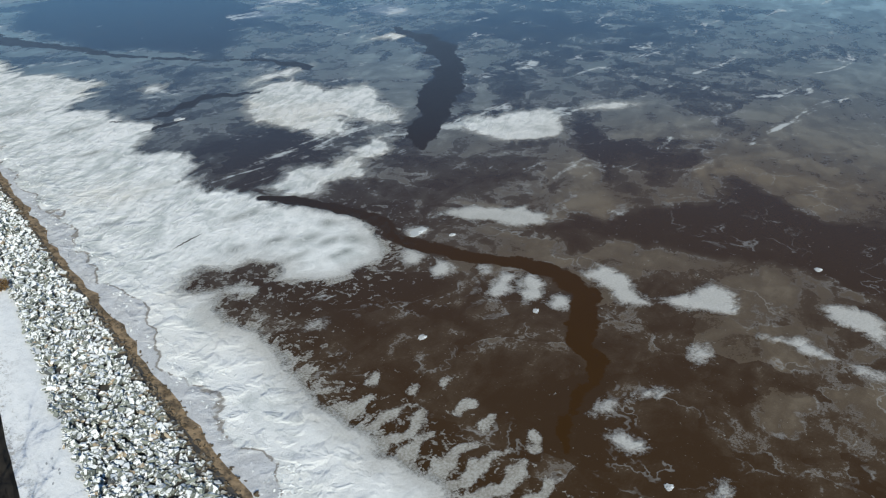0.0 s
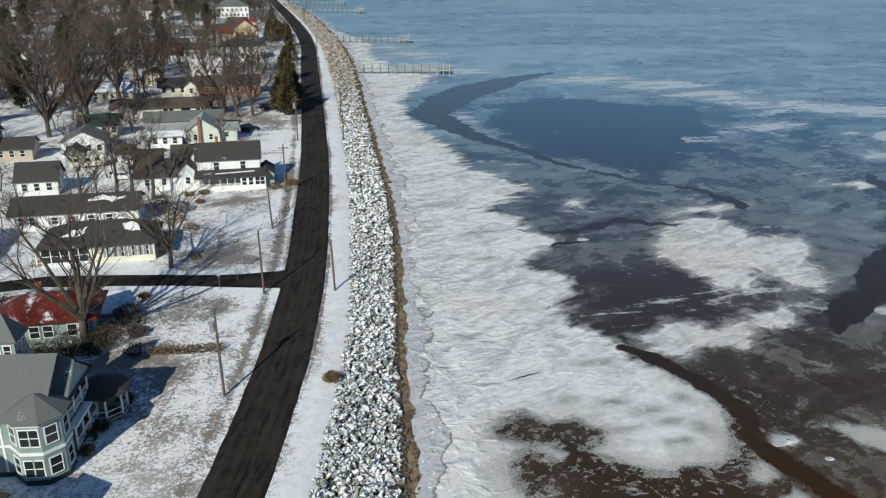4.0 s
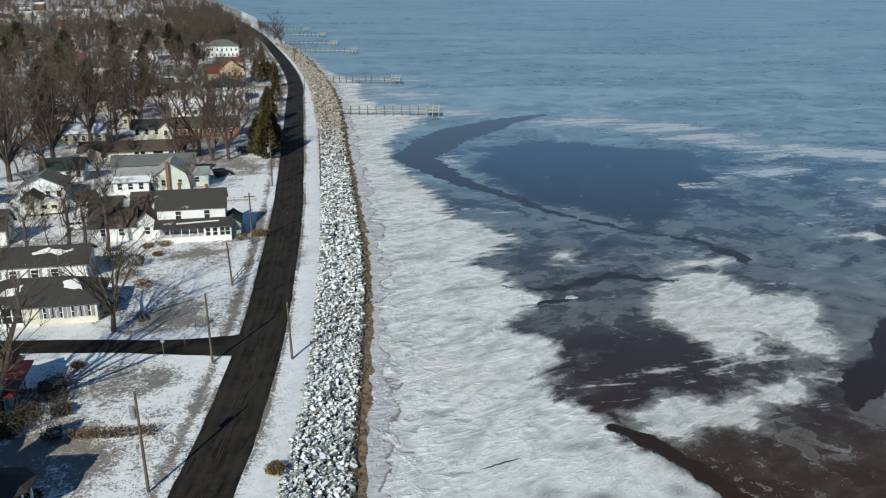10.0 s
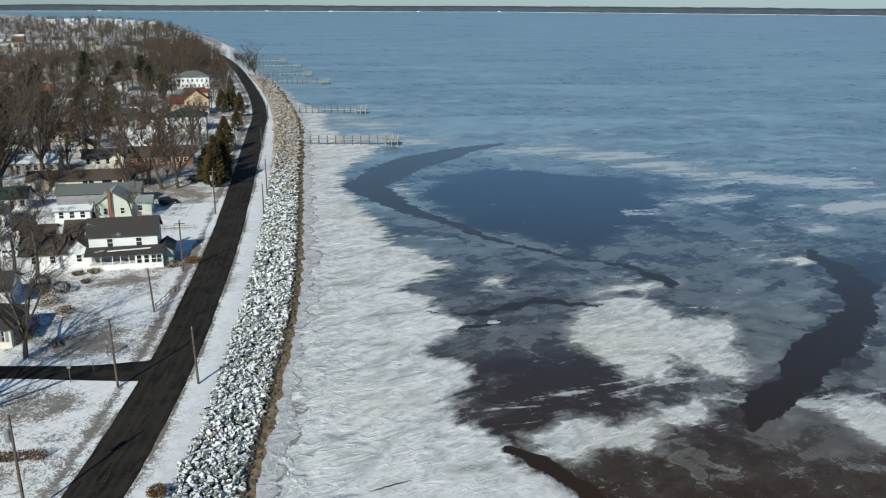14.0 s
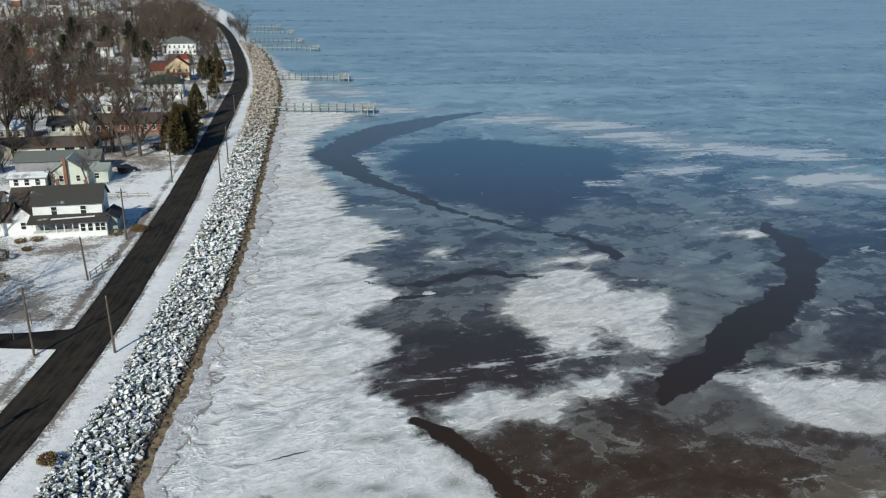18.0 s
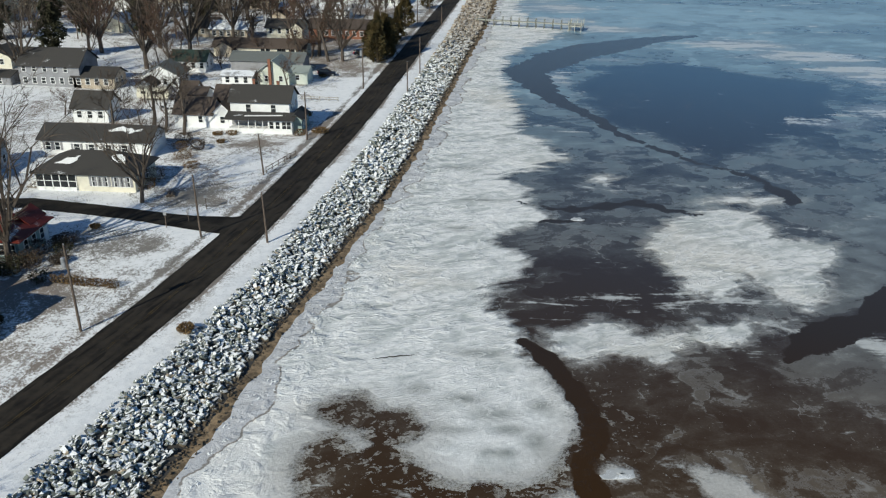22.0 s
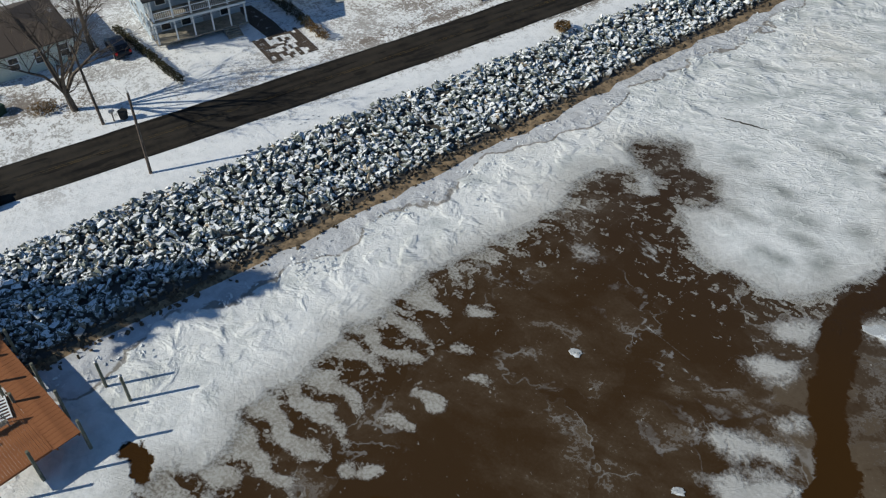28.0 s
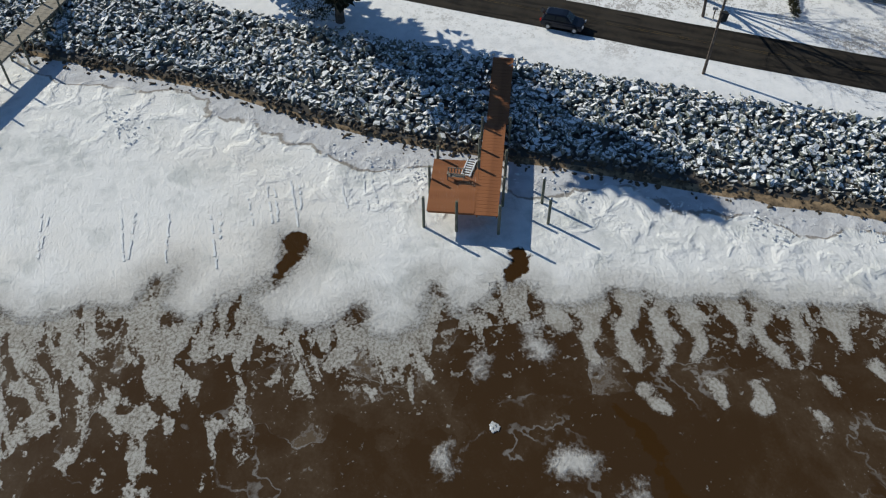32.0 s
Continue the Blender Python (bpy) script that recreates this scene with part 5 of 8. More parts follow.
def victorian():
    """Sage-green two-storey house with corner bay, porches and a corner pavilion."""
    h = house("victorian_house", -42.2, 66.4, -8, "two-storey sage green house with white trim, bays and wraparound porch")
    wins = row("s", (-5.6, -3.6), 0.9, 0.9, 1.7) + row("s", (-5.6, -3.6, -0.6, 0.8), 4.0, 0.9, 1.6) + row("s", (-0.6, 0.8), 0.9, 0.9, 1.7) + row("e", (-1, 1.5), 0.9, 0.95, 1.8) + row("e", (-1, 1.5), 4.0, 0.95, 1.6)
    volume(h, -1.5, 0, 13, 9.5, 6.2, 3.4, "x", "gable", SAGE, SHINGLE_GR, wins, over=0.6)
    volume(h, -3.5, 3.0, 6, 9.5, 6.2, 2.8, "y", "gable", SAGE, SHINGLE_GR, row("s", (), 0), over=0.5)
    volume(h, -4.8, -3.2, 3.6, 4.5, 6.2, 2.2, "y", "gable", SAGE, SHINGLE_GR, row("s", (-0.6, 0.6), 0.9, 0.9, 1.7) + row("s", (-0.6, 0.6), 4.0, 0.9, 1.6), over=0.5)
    part("skirt", Geo().box(-8.03, -4.78, -0.3, 5.03, 4.78, 0.5), LIDGREEN, h, "dark green foundation boards")
    part("skirt", Geo().prism(ring(4.6, -3.9, 2.54), -0.3, 0.5), LIDGREEN, h, "dark green foundation boards")
    for z in (3.05, 5.9):
        part("belt_board", Geo().box(-8.04, -4.79, z, 5.04, 4.79, z + 0.24), WHITE, h)
        part("belt_board", Geo().box(-6.64, -5.49, z, -2.96, -4.9, z + 0.24), WHITE, h)
    for x, y in ((-8, -4.75), (5, 4.75), (-6.6, -5.45), (-3.0, -5.45), (1.6, -4.75)):
        part("corner_board", Geo().box(x - 0.1, y - 0.06, 0.5, x + 0.1, y + 0.06, 6.15), WHITE, h)
    out = ring(4.6, -3.9, 2.5)
    bay = part("bay", Geo().prism(out, -0.3, 6.2), SAGE, h)
    part("bay_band", Geo().prism(ring(4.6, -3.9, 2.58), 3.05, 3.35), WHITE, h)
    part("bay_band", Geo().prism(ring(4.6, -3.9, 2.58), 5.95, 6.2), WHITE, h)
    for z in (0.9, 4.0):
        for i in (4, 5, 6, 7):
            a, b = Vector((*out[i], 0)), Vector((*out[(i + 1) % 8], 0))
            al = (b - a).normalized()
            nn = Vector((al.y, -al.x, 0))
            window(bay, (a + b) / 2, al, nn, -0.42 if i in (5,) else 0, z, 0.75 if i == 5 else 1.0, 1.6)
            if i == 5:
                window(bay, (a + b) / 2, al, nn, 0.42, z, 0.75, 1.6)
    part("bay_roof", cone_roof(Geo(), out, 6.2, 7.9), SHINGLE_GR, h)
    # east porches, two storeys
    porch(h, 5.0, -1.8, 6.8, 4.4, 0.55, 2.85, (), (-1.6, 0.2, 2.0, 4.2), True, False)
    porch(h, 5.0, -1.8, 6.2, 4.4, 3.3, 5.6, (), (-1.6, 0.4, 2.4, 4.2), True, False)
    g = Geo()
    vs = [(4.8, -2.6, 5.8), (6.7, -2.6, 5.8), (6.7, 5.0, 5.8), (4.8, 5.0, 5.8), (4.6, 1.2, 9.2), (6.5, 1.2, 8.4)]
    g.add(vs, [(3, 2, 1, 0), (0, 1, 5, 4), (2, 3, 4, 5), (0, 4, 3)])
    part("porch_gable", Geo().add([(6.2, -2.2, 5.85), (6.2, 4.6, 5.85), (6.2, 1.2, 8.3), (6.4, -2.2, 5.85), (6.4, 4.6, 5.85), (6.4, 1.2, 8.3)], [(2, 1, 0), (3, 4, 5), (0, 1, 4, 3), (1, 2, 5, 4), (2, 0, 3, 5)]), SAGE, h)
    part("porch_gable_roof", g, SHINGLE_GR, h)
    pv = ring(7.0, 5.4, 2.5)
    part("pavilion_floor", Geo().prism(ring(7.0, 5.4, 2.4), 0.35, 0.55), GREYWOOD, h)
    for px, py in ring(7.0, 5.4, 2.2):
        part("porch_post", Geo().box(px - 0.08, py - 0.08, 0.5, px + 0.08, py + 0.08, 2.9), WHITE, h)
    g = Geo()
    rr = ring(7.0, 5.4, 2.2)
    for a, b in zip(rr, rr[1:] + rr[:1]):
        part("pavilion_rail", Geo().bar((*a, 1.35), (*b, 1.35), 0.07), WHITE, h)
        part("pavilion_rail", Geo().bar((*a, 0.75), (*b, 0.75), 0.06), WHITE, h)
        g.bar((*a, 2.85), (*b, 2.85), 0.14)
    part("pavilion_beam", g, WHITE, h)
    part("pavilion_roof", cone_roof(Geo(), pv, 2.95, 4.3), SHINGLE, h)
    # little square turret on the roof
    t = part("turret", Geo().box(-1.2, 1.6, 7.0, 1.2, 4.0, 10.2), SAGE, h)
    for side in ("s", "e"):
        o, al, nn = side_frame(side, 2.4, 2.4)
        for u in (-0.5, 0.5):
            window(t, o + Vector((0, 2.8, 0)), al, nn, u, 8.7, 0.6, 1.1)
    part("turret_roof", cone_roof(Geo(), [(-1.4, 1.4), (1.4, 1.4), (1.4, 4.2), (-1.4, 4.2)], 10.2, 12.6, 0.2), SHINGLE_GR, h)
    st = Geo()
    for i in range(4):
        st.box(6.8 + 0.3 * i, -0.9, 0, 7.1 + 0.3 * i, 0.7, 0.5 - 0.13 * i)
    part("steps", st, WHITE, h)


def snow_patch(owner, outline, height, label, seed=1):
    """Snow left on a roof: a thin ragged slab over an outline, lying on the slope."""
    rng = random.Random(seed)
    for step in (0.16, 0.08, 0.04):
        rough = []
        for (ax, ay), (bx, by) in zip(outline, outline[1:] + outline[:1]):
            ln = math.hypot(bx - ax, by - ay)
            rough += [(ax, ay), ((ax + bx) / 2 + rng.gauss(0, step * ln), (ay + by) / 2 + rng.gauss(0, step * ln))]
        outline = rough
    k = len(outline)
    part("roof_snow", Geo().add([(x, y, height(x, y) + dz) for dz in (0.005, 0.05) for x, y in outline], [tuple(range(k))[::-1], tuple(range(k, 2 * k))] + [(i, (i + 1) % k, k + (i + 1) % k, k + i) for i in range(k)]), WHITE, owner, label)


def porch_house():
    """Grey house with two-storey white porch to the road."""
    h = house("porch_house", -45.6, 46.2, -16.4, "pale grey two-storey house with full-width double porch and dark roof")
    wins = row("e", (-3.4, -1.1, 3.4), 0.9, 1.0, 1.6) + row("e", (-3.4, 0, 3.4), 3.9, 1.0, 1.6) + row("s", (-2.5, -0.4, 2.4), 1.0, 0.9, 1.5) + row("s", (-2.5, 0.5, 2.4), 4.0, 0.9, 1.4)
    b = volume(h, -1.0, 0, 9.0, 10.4, 6.3, 3.6, "y", "hip", BLUEGREY, SHINGLE, wins, over=0.5)
    door(b, "e", 9.0, 10.4, 1.3)
    porch(h, 3.5, -5.2, 6.2, 5.2, 0.7, 3.0, (3.6, 5.0), (-5.0, -2.9, -0.9, 1.2, 3.2, 5.0), False, False)
    porch(h, 3.5, -5.2, 6.2, 5.2, 3.35, 5.8, (3.6, 5.0), (-5.0, -2.9, -0.9, 1.2, 3.2, 5.0), True, False)
    g = Geo()
    vs = [(3.0, -5.8, 6.85), (6.8, -5.8, 6.0), (6.8, 5.8, 6.0), (3.0, 5.8, 6.85)]
    vs += [(x, y, z + 0.15) for x, y, z in vs]
    part("porch_roof", g.add(vs, [(3, 2, 1, 0), (4, 5, 6, 7), (0, 1, 5, 4), (1, 2, 6, 5), (2, 3, 7, 6), (3, 0, 4, 7)]), SHINGLE, h)
    snow_patch(h, [(3.3, 0.6), (4.2, 0.2), (5.3, 1.2), (5.9, 2.9), (5.2, 3.9), (4.4, 3.2), (3.6, 2.4)], lambda x, y: 7.0 - (x - 3) * 0.2237, "patch of snow left on the porch roof")
    volume(h, -3.4, 5.6, 3.2, 3.0, 6.3, 1.6, "y", "gable", BLUEGREY, SHINGLE, (), over=0.3)
    st = Geo()
    for i in range(5):
        st.box(6.2 + 0.3 * i, 2.2, -0.1, 6.5 + 0.3 * i, 3.9, 0.66 - 0.13 * i)
    part("steps", st, GREYWOOD, h)


def red_roof_house():
    h = house("red_roof_house", -43.6, 92.0, 0, "low sage green cottage under a red metal hip roof, partly snowed")
    wins = row("s", (-4.6, -3.2, -1.2, 0.3, 3.0, 4.3), 0.9, 1.0, 1.4) + row("e", (-2, 0, 2), 0.9, 0.9, 1.4)
    b = volume(h, 0, 0, 10.6, 7.4, 2.9, 2.3, "x", "hip", SAGE, REDROOF, wins, over=0.7)
    volume(h, 3.2, 2.2, 3.0, 3.4, 3.6, 1.1, "y", "gable", SAGE, REDROOF, (), over=0.4)
    chimney(h, -1.0, 0.6, 4.4, 6.0, 0.6)
    door(b, "e", 10.6, 7.4, 3.0, mat=WHITE)


def tan_house():
    h = house("cream_bungalow", -42.3, 118.3, 0, "cream bungalow with screened porch and dark grey hip roof")
    wins = row("s", (1.5, 2.3, 3.1), 0.9, 0.75, 1.5) + row("s", (5.0, 5.8, 6.6), 0.9, 0.75, 1.5) + row("e", (-2, 0.5), 0.9, 0.9, 1.4)
    volume(h, 0.6, 0, 15.6, 8.4, 2.8, 2.5, "x", "hip", CREAM, SHINGLE, wins, over=0.6, shutters=GREYSID)
    snow_patch(h, [(-4.6, -2.9), (-2.4, -1.7), (-1.0, -1.2), (-1.2, -2.2), (-2.6, -2.9)], lambda x, y: 2.92 + (y + 4.8) * 0.498, "patch of snow left on the roof")
    snow_patch(h, [(3.9, -1.0), (6.2, -1.4), (6.6, -2.6), (5.0, -2.3)], lambda x, y: 2.92 + (y + 4.8) * 0.498, "patch of snow left on the roof")
    sc = Geo().box(-7.1, -4.26, 0.5, -0.7, -4.22, 2.5)
    part("porch_screen", sc, GLASS, h, "dark insect screen")
    g = Geo()
    for u in (-7.2, -5.9, -4.6, -3.4, -2.1, -0.8):
        g.box(u - 0.06, -4.32, 0.1, u + 0.06, -4.22, 2.7)
    g.box(-7.2, -4.32, 0.0, -0.7, -4.22, 0.55).box(-7.2, -4.31, 1.5, -0.7, -4.23, 1.58)
    part("porch_frame", g, WHITE, h)
    porch(h, -9.2, -4.0, -7.2, 2.0, 0.3, 2.4, (-9.1, -8.0), (), True, True, WHITE, WHITE, 0.3)


def long_house():
    h = house("long_white_house", -47.8, 134.6, 0, "long low white house with dark shallow roof and dark shutters")
    wins = row("s", (-8.3, -6.6), 1.0, 0.8, 1.3) + row("s", (-3.2, -0.6, 2.4, 5.2), 1.0, 1.0, 1.1)
    volume(h, 0, 0, 19.4, 7.2, 2.9, 1.7, "x", "gable", WHITE, SHINGLE, wins, over=0.5, shutters=GREYSID)
    snow_patch(h, [(1.8, -1.5), (5.0, -1.0), (7.8, -1.0), (7.6, -1.5), (4.6, -1.6), (2.2, -1.9)], lambda x, y: 4.79 + y * 0.472, "strip of snow left on the roof")


def farmhouse():
    h = house("white_farmhouse", -23.9, 153.4, 0, "white two-storey farmhouse with enclosed front porch and dark roof")
    volume(h, 0, 0, 11.4, 6.8, 5.5, 2.3, "x", "gable", WHITE, SHINGLE, row("s", (-2.2, 2.6), 3.5, 0.9, 1.4) + row("e", (-1.6, 1.6), 3.6, 0.8, 1.3) + row("e", (-1.6, 1.6), 0.9, 0.8, 1.4), over=0.4)
    b = part("porch_wall", Geo().box(-5.6, -5.9, -0.3, 6.6, -3.4, 0.95).box(2.0, -5.9, 0.9, 6.6, -3.4, 2.7), WHITE, h)
    for u in (2.7, 3.9, 5.1, 6.0):
        window(b, Vector((0, -5.9, 0)), Vector((1, 0, 0)), Vector((0, -1, 0)), u, 1.0, 0.75, 1.35)
    part("porch_back", Geo().box(-5.5, -3.7, 0, 2, -3.5, 2.7), GREYSID, h)
    for u in (-5.5, -3.6, -1.7, -0.4, 1.0):
        part("porch_post", Geo().box(u - 0.06, -5.85, 0.9, u + 0.06, -5.7, 2.7), WHITE, h)
    g = Geo()
    vs = [(-6.2, -6.5, 2.65), (7.2, -6.5, 2.65), (7.2, -3.3, 3.4), (-6.2, -3.3, 3.4)]
    vs += [(x, y, z + 0.15) for x, y, z in vs]
    part("porch_roof", g.add(vs, [(3, 2, 1, 0), (4, 5, 6, 7), (0, 1, 5, 4), (1, 2, 6, 5), (2, 3, 7, 6), (3, 0, 4, 7)]), SHINGLE, h)
    part("roof_snow", Geo().bar((-2.5, -5.1, 3.17), (4.6, -4.6, 3.28), 0.9, 0.05), WHITE, h, "strip of snow on the porch roof")
    volume(h, 6.9, -1.6, 2.6, 6.0, 2.6, 0.9, "y", "gable", SAGE, SHINGLE, row("e", (-1.5, 1), 0.9, 0.8, 1.2), over=0.3)
    volume(h, -13.3, 0.2, 7.4, 6.2, 2.7, 2.4, "x", "gable", WHITE, SHINGLE_BR, row("s", (-1.6, 1.4), 1.0, 0.8, 1.2), over=0.4)
    volume(h, -7.6, -0.4, 4.2, 5.0, 2.8, 2.0, "y", "gable", WHITE, SHINGLE_BR, row("s", (0,), 1.0, 0.8, 1.2), over=0.3)
    volume(h, -15.0, 4.8, 5.2, 4.6, 5.0, 1.0, "x", "gable", WHITE, SHINGLE_BR, row("s", (-1.0, 1.2), 3.3, 0.8, 1.2), over=0.4)
    volume(h, -7.4, 5.4, 6.4, 6.4, 4.2, 2.2, "x", "gable", WHITE, SHINGLE_BR, (), over=0.4)
    volume(h, -6.0, 3.0, 2.2, 3.0, 5.0, 1.0, "y", "gable", WHITE, SHINGLE_BR, row("s", (0,), 4.0, 0.8, 0.9), over=0.25)
    chimney(h, -2.0, 1.0, 7.0, 8.6, 0.5)
    chimney(h, 2.6, 1.4, 6.9, 8.2, 0.5)


def green_cottage():
    h = house("pale_green_cottage", -30.6, 190.0, 0, "pale green gabled cottage with brick chimney and snowy roof")
    volume(h, 0, 0, 7.4, 8.0, 3.0, 2.6, "y", "gable", PALEGREEN, PALEROOF, row("s", (-1.6, 1.8), 1.0, 0.8, 1.2), over=0.4)
    volume(h, 5.2, 1.0, 4.6, 6.0, 2.7, 0.9, "x", "gable", PALEGREEN, PALEROOF, row("s", (0,), 1.0, 0.9, 1.1), over=0.4)
    volume(h, -5.0, 13.0, 18.0, 7.0, 2.8, 1.5, "x", "gable", GREYSID, SHINGLE_GR, (), over=0.4)
    chimney(h, -0.6, -4.4, -0.3, 6.0, 0.6)


def small_house(name, x, y, w, d, hh, rh, axis, wall, roof, label, kind="gable", turn=0, extra=True):
    h = house(name, x, y, turn, label)
    wins = row("s", np.arange(-w / 2 + 1.3, w / 2 - 0.8, 2.1).tolist(), 0.95, 0.9, 1.3)
    if hh > 4.5:
        wins += row("s", np.arange(-w / 2 + 1.3, w / 2 - 0.8, 2.4).tolist(), 3.6, 0.85, 1.3)
    if extra:
        wins += row("e", np.arange(-d / 2 + 1.4, d / 2 - 0.8, 2.6).tolist(), 0.95, 0.9, 1.3)
    return h, volume(h, 0, 0, w, d, hh, rh, axis, kind, wall, roof, wins)


victorian()
porch_house()
red_roof_house()
tan_house()
long_house()
farmhouse()
green_cottage()
small_house("white_cottage", -58.0, 154.4, 7.0, 5.8, 3.0, 2.5, "x", WHITE, SHINGLE, "white cottage with steep dark grey roof")
small_house("blue_house", -63.0, 119.5, 6.4, 10.4, 3.9, 2.2, "y", BLUEGREY, SHINGLE_GR, "pale blue-grey house with dark roof beside the side street")
small_house("white_bungalow", -55.1, 184.0, 8.6, 7.0, 3.0, 2.2, "y", WHITE, SHINGLE_GR, "small white bungalow with grey-green roof")
small_house("green_roof_cabin", -54.6, 200.8, 8.6, 6.0, 2.8, 1.9, "x", WHITE, GREENROOF, "white cabin with dark green roof under bare trees")
small_house("brown_cabin", -69.5, 181.5, 9.5, 6.5, 2.7, 1.6, "x", TAN, SHINGLE, "low brown cabin with dark roof")
small_house("white_carport", -38.5, 186.5, 7.0, 5.0, 2.5, 0.6, "x", WHITE, SHINGLE_WH, "low white carport with snowy flat roof", extra=False)
small_house("tool_shed", -45.3, 173.0, 3.2, 3.0, 2.4, 1.2, "x", WHITE, SHINGLE_BR, "white tool shed with brown roof", extra=False)
small_house("yard_shed", -55.5, 174.5, 3.6, 3.4, 2.5, 1.3, "y", BLUEGREY, SHINGLE, "blue-grey yard shed with dark roof", extra=False)
small_house("grey_house", -79.5, 183.0, 14, 9.5, 5.0, 3.0, "x", GREYSID, SHINGLE, "dark grey house with white chimneys")
small_house("carport", -92.0, 180.0, 8, 6, 2.5, 0.8, "x", GREYSID, SHINGLE, "low grey carport with dark roof", extra=False)
small_house("garden_shed", -81.5, 143.5, 4.0, 4.5, 2.6, 1.4, "x", CREAM, SHINGLE_BR, "cream garden shed with brown roof", extra=False)
small_house("roadside_house", -52.3, 28.6, 10.5, 10.4, 2.8, 2.1, "y", PALEGREEN, SHINGLE_BR, "single-storey pale green house with brown hip roof near the road", "hip", -11)
hh, _ = small_house("cream_house", -38.9, 236.0, 10.6, 6.4, 5.2, 1.8, "x", CREAM, SHINGLE, "cream two-storey house with long enclosed porch and brown roofs")
volume(hh, 3.2, -3.0, 3.6, 2.4, 5.2, 1.5, "y", "gable", CREAM, SHINGLE_BR, row("s", (0,), 3.5, 0.9, 1.2), over=0.3)
volume(hh, -3.5, -14.6, 24.6, 7.6, 2.5, 1.7, "x", "gable", CREAM, SHINGLE_BR, row("s", (1.0, 2.4, 5.4, 6.6, 9.0, 10.4), 0.9, 1.1, 1.3) + row("s", (-9.6, -6.4), 1.0, 0.9, 1.2), over=0.5)
volume(hh, -12.8, -17.4, 4.4, 3.4, 2.4, 1.3, "y", "gable", TAN, SHINGLE_BR, (), over=0.3)
small_house("brick_house", -26.5, 250.5, 18.0, 8.5, 3.0, 2.0, "x", BRICK, SHINGLE_BR, "long red brick house behind bare trees")
small_house("tan_garage", -49.5, 270.0, 5.0, 6.0, 3.0, 1.6, "y", TAN, SHINGLE_BR, "tan gabled garage with brown roof")
small_house("brown_house", -63.5, 303.0, 9.0, 7.0, 3.4, 2.2, "x", TAN, SHINGLE_BR, "tan house with brown roof among trees")
small_house("green_roof_house", -23.5, 320.0, 14.0, 11.0, 5.0, 2.6, "x", WHITE, GREENROOF, "white house under a dark green hip roof", "hip")
small_house("white_shore_house", -29.5, 478.0, 17.0, 11.0, 6.0, 3.0, "x", WHITE, SHINGLE_GR, "large white house with grey hip roof", "hip")
hh, _ = small_house("yellow_house", -22.0, 367.0, 9.6, 9.0, 6.0, 3.6, "y", YELLOWSID, REDROOF_CLEAR, "yellow house with red roof and small tower")
volume(hh, 3.0, 3.0, 3.0, 3.0, 8.2, 2.6, "x", "hip", YELLOWSID, REDROOF_CLEAR, row("s", (0,), 6.4, 0.8, 1.2), over=0.3)
volume(hh, -7.6, 1.5, 6.0, 6.0, 4.2, 2.2, "x", "gable", TAN, REDROOF_CLEAR, row("s", (0,), 1.0, 0.9, 1.2))
porch(hh, -4.0, -6.6, 4.6, -4.5, 0.4, 2.6, (-3.9, -1.2, 1.6, 4.4), (), True, True, REDROOF_CLEAR)
small_house("snowy_house", -58.0, 246.0, 11.0, 8.0, 2.8, 1.8, "x", TAN, SHINGLE_WH, "low tan house with snow on its roof")


def back_houses():
    """The streets behind: plain houses of the same town among bare trees."""
    rng = random.Random(11)
    walls = (WHITE, WHITE, CREAM, TAN, GREYSID, BLUEGREY, BRICK, PALEGREEN)
    roofs = (SHINGLE, SHINGLE_BR, SHINGLE_WH, SHINGLE_GR, SHINGLE_WH)
    words = {WHITE: "white", CREAM: "cream", TAN: "tan", GREYSID: "grey", BLUEGREY: "blue-grey", BRICK: "brick", PALEGREEN: "pale green"}
    for y in list(range(196, 520, 27)) + list(range(530, 1000, 60)):
        for x in range(-70, -250, -30):
            px, py = x + rng.uniform(-7, 7), y + rng.uniform(-7, 7)
            if rng.random() < 0.12 or math.hypot(px + 63, py - 303) < 16 or (px > -88 and py < 240):
                continue
            w, d = rng.uniform(8, 13), rng.uniform(6.5, 9)
            wl, rf = rng.choice(walls), rng.choice(roofs)
            two = rng.random() < 0.35
            h = house("house", px, py, rng.choice((0, 0, 90)), f"{words[wl]} {'two-storey' if two else 'low'} house among bare trees", GROUND + max(0.0, min(7.0, (-px - 70) * 0.03)))
            tagged(h, group="houses of the back streets")
            us = [u for u in np.arange(-w / 2 + 1.4, w / 2 - 0.8, 2.6).tolist()]
            volume(h, 0, 0, w, d, 5.4 if two else 2.9, rng.uniform(1.6, 2.6), rng.choice("xxy"), "gable", wl, rf, row("s", us, 3.6 if two else 1.0, 0.9, 1.2) if y < 400 else ())
    for x, y in ((-34, 285), (-40, 330), (-30, 395), (-44, 375), (-26, 425), (-48, 345)):
        wl, rf = rng.choice(walls), rng.choice(roofs)
        h = house("house", x, y, 0, f"{words[wl]} house with {'snowy' if rf is SHINGLE_WH else 'dark'} roof near the shore road")
        tagged(h, group="houses of the back streets")
        volume(h, 0, 0, rng.uniform(8, 11), 7, 3.0, 1.9, "x", "gable", wl, rf, row("s", (-2.6, 0, 2.6), 1.0, 0.9, 1.2))


back_houses()


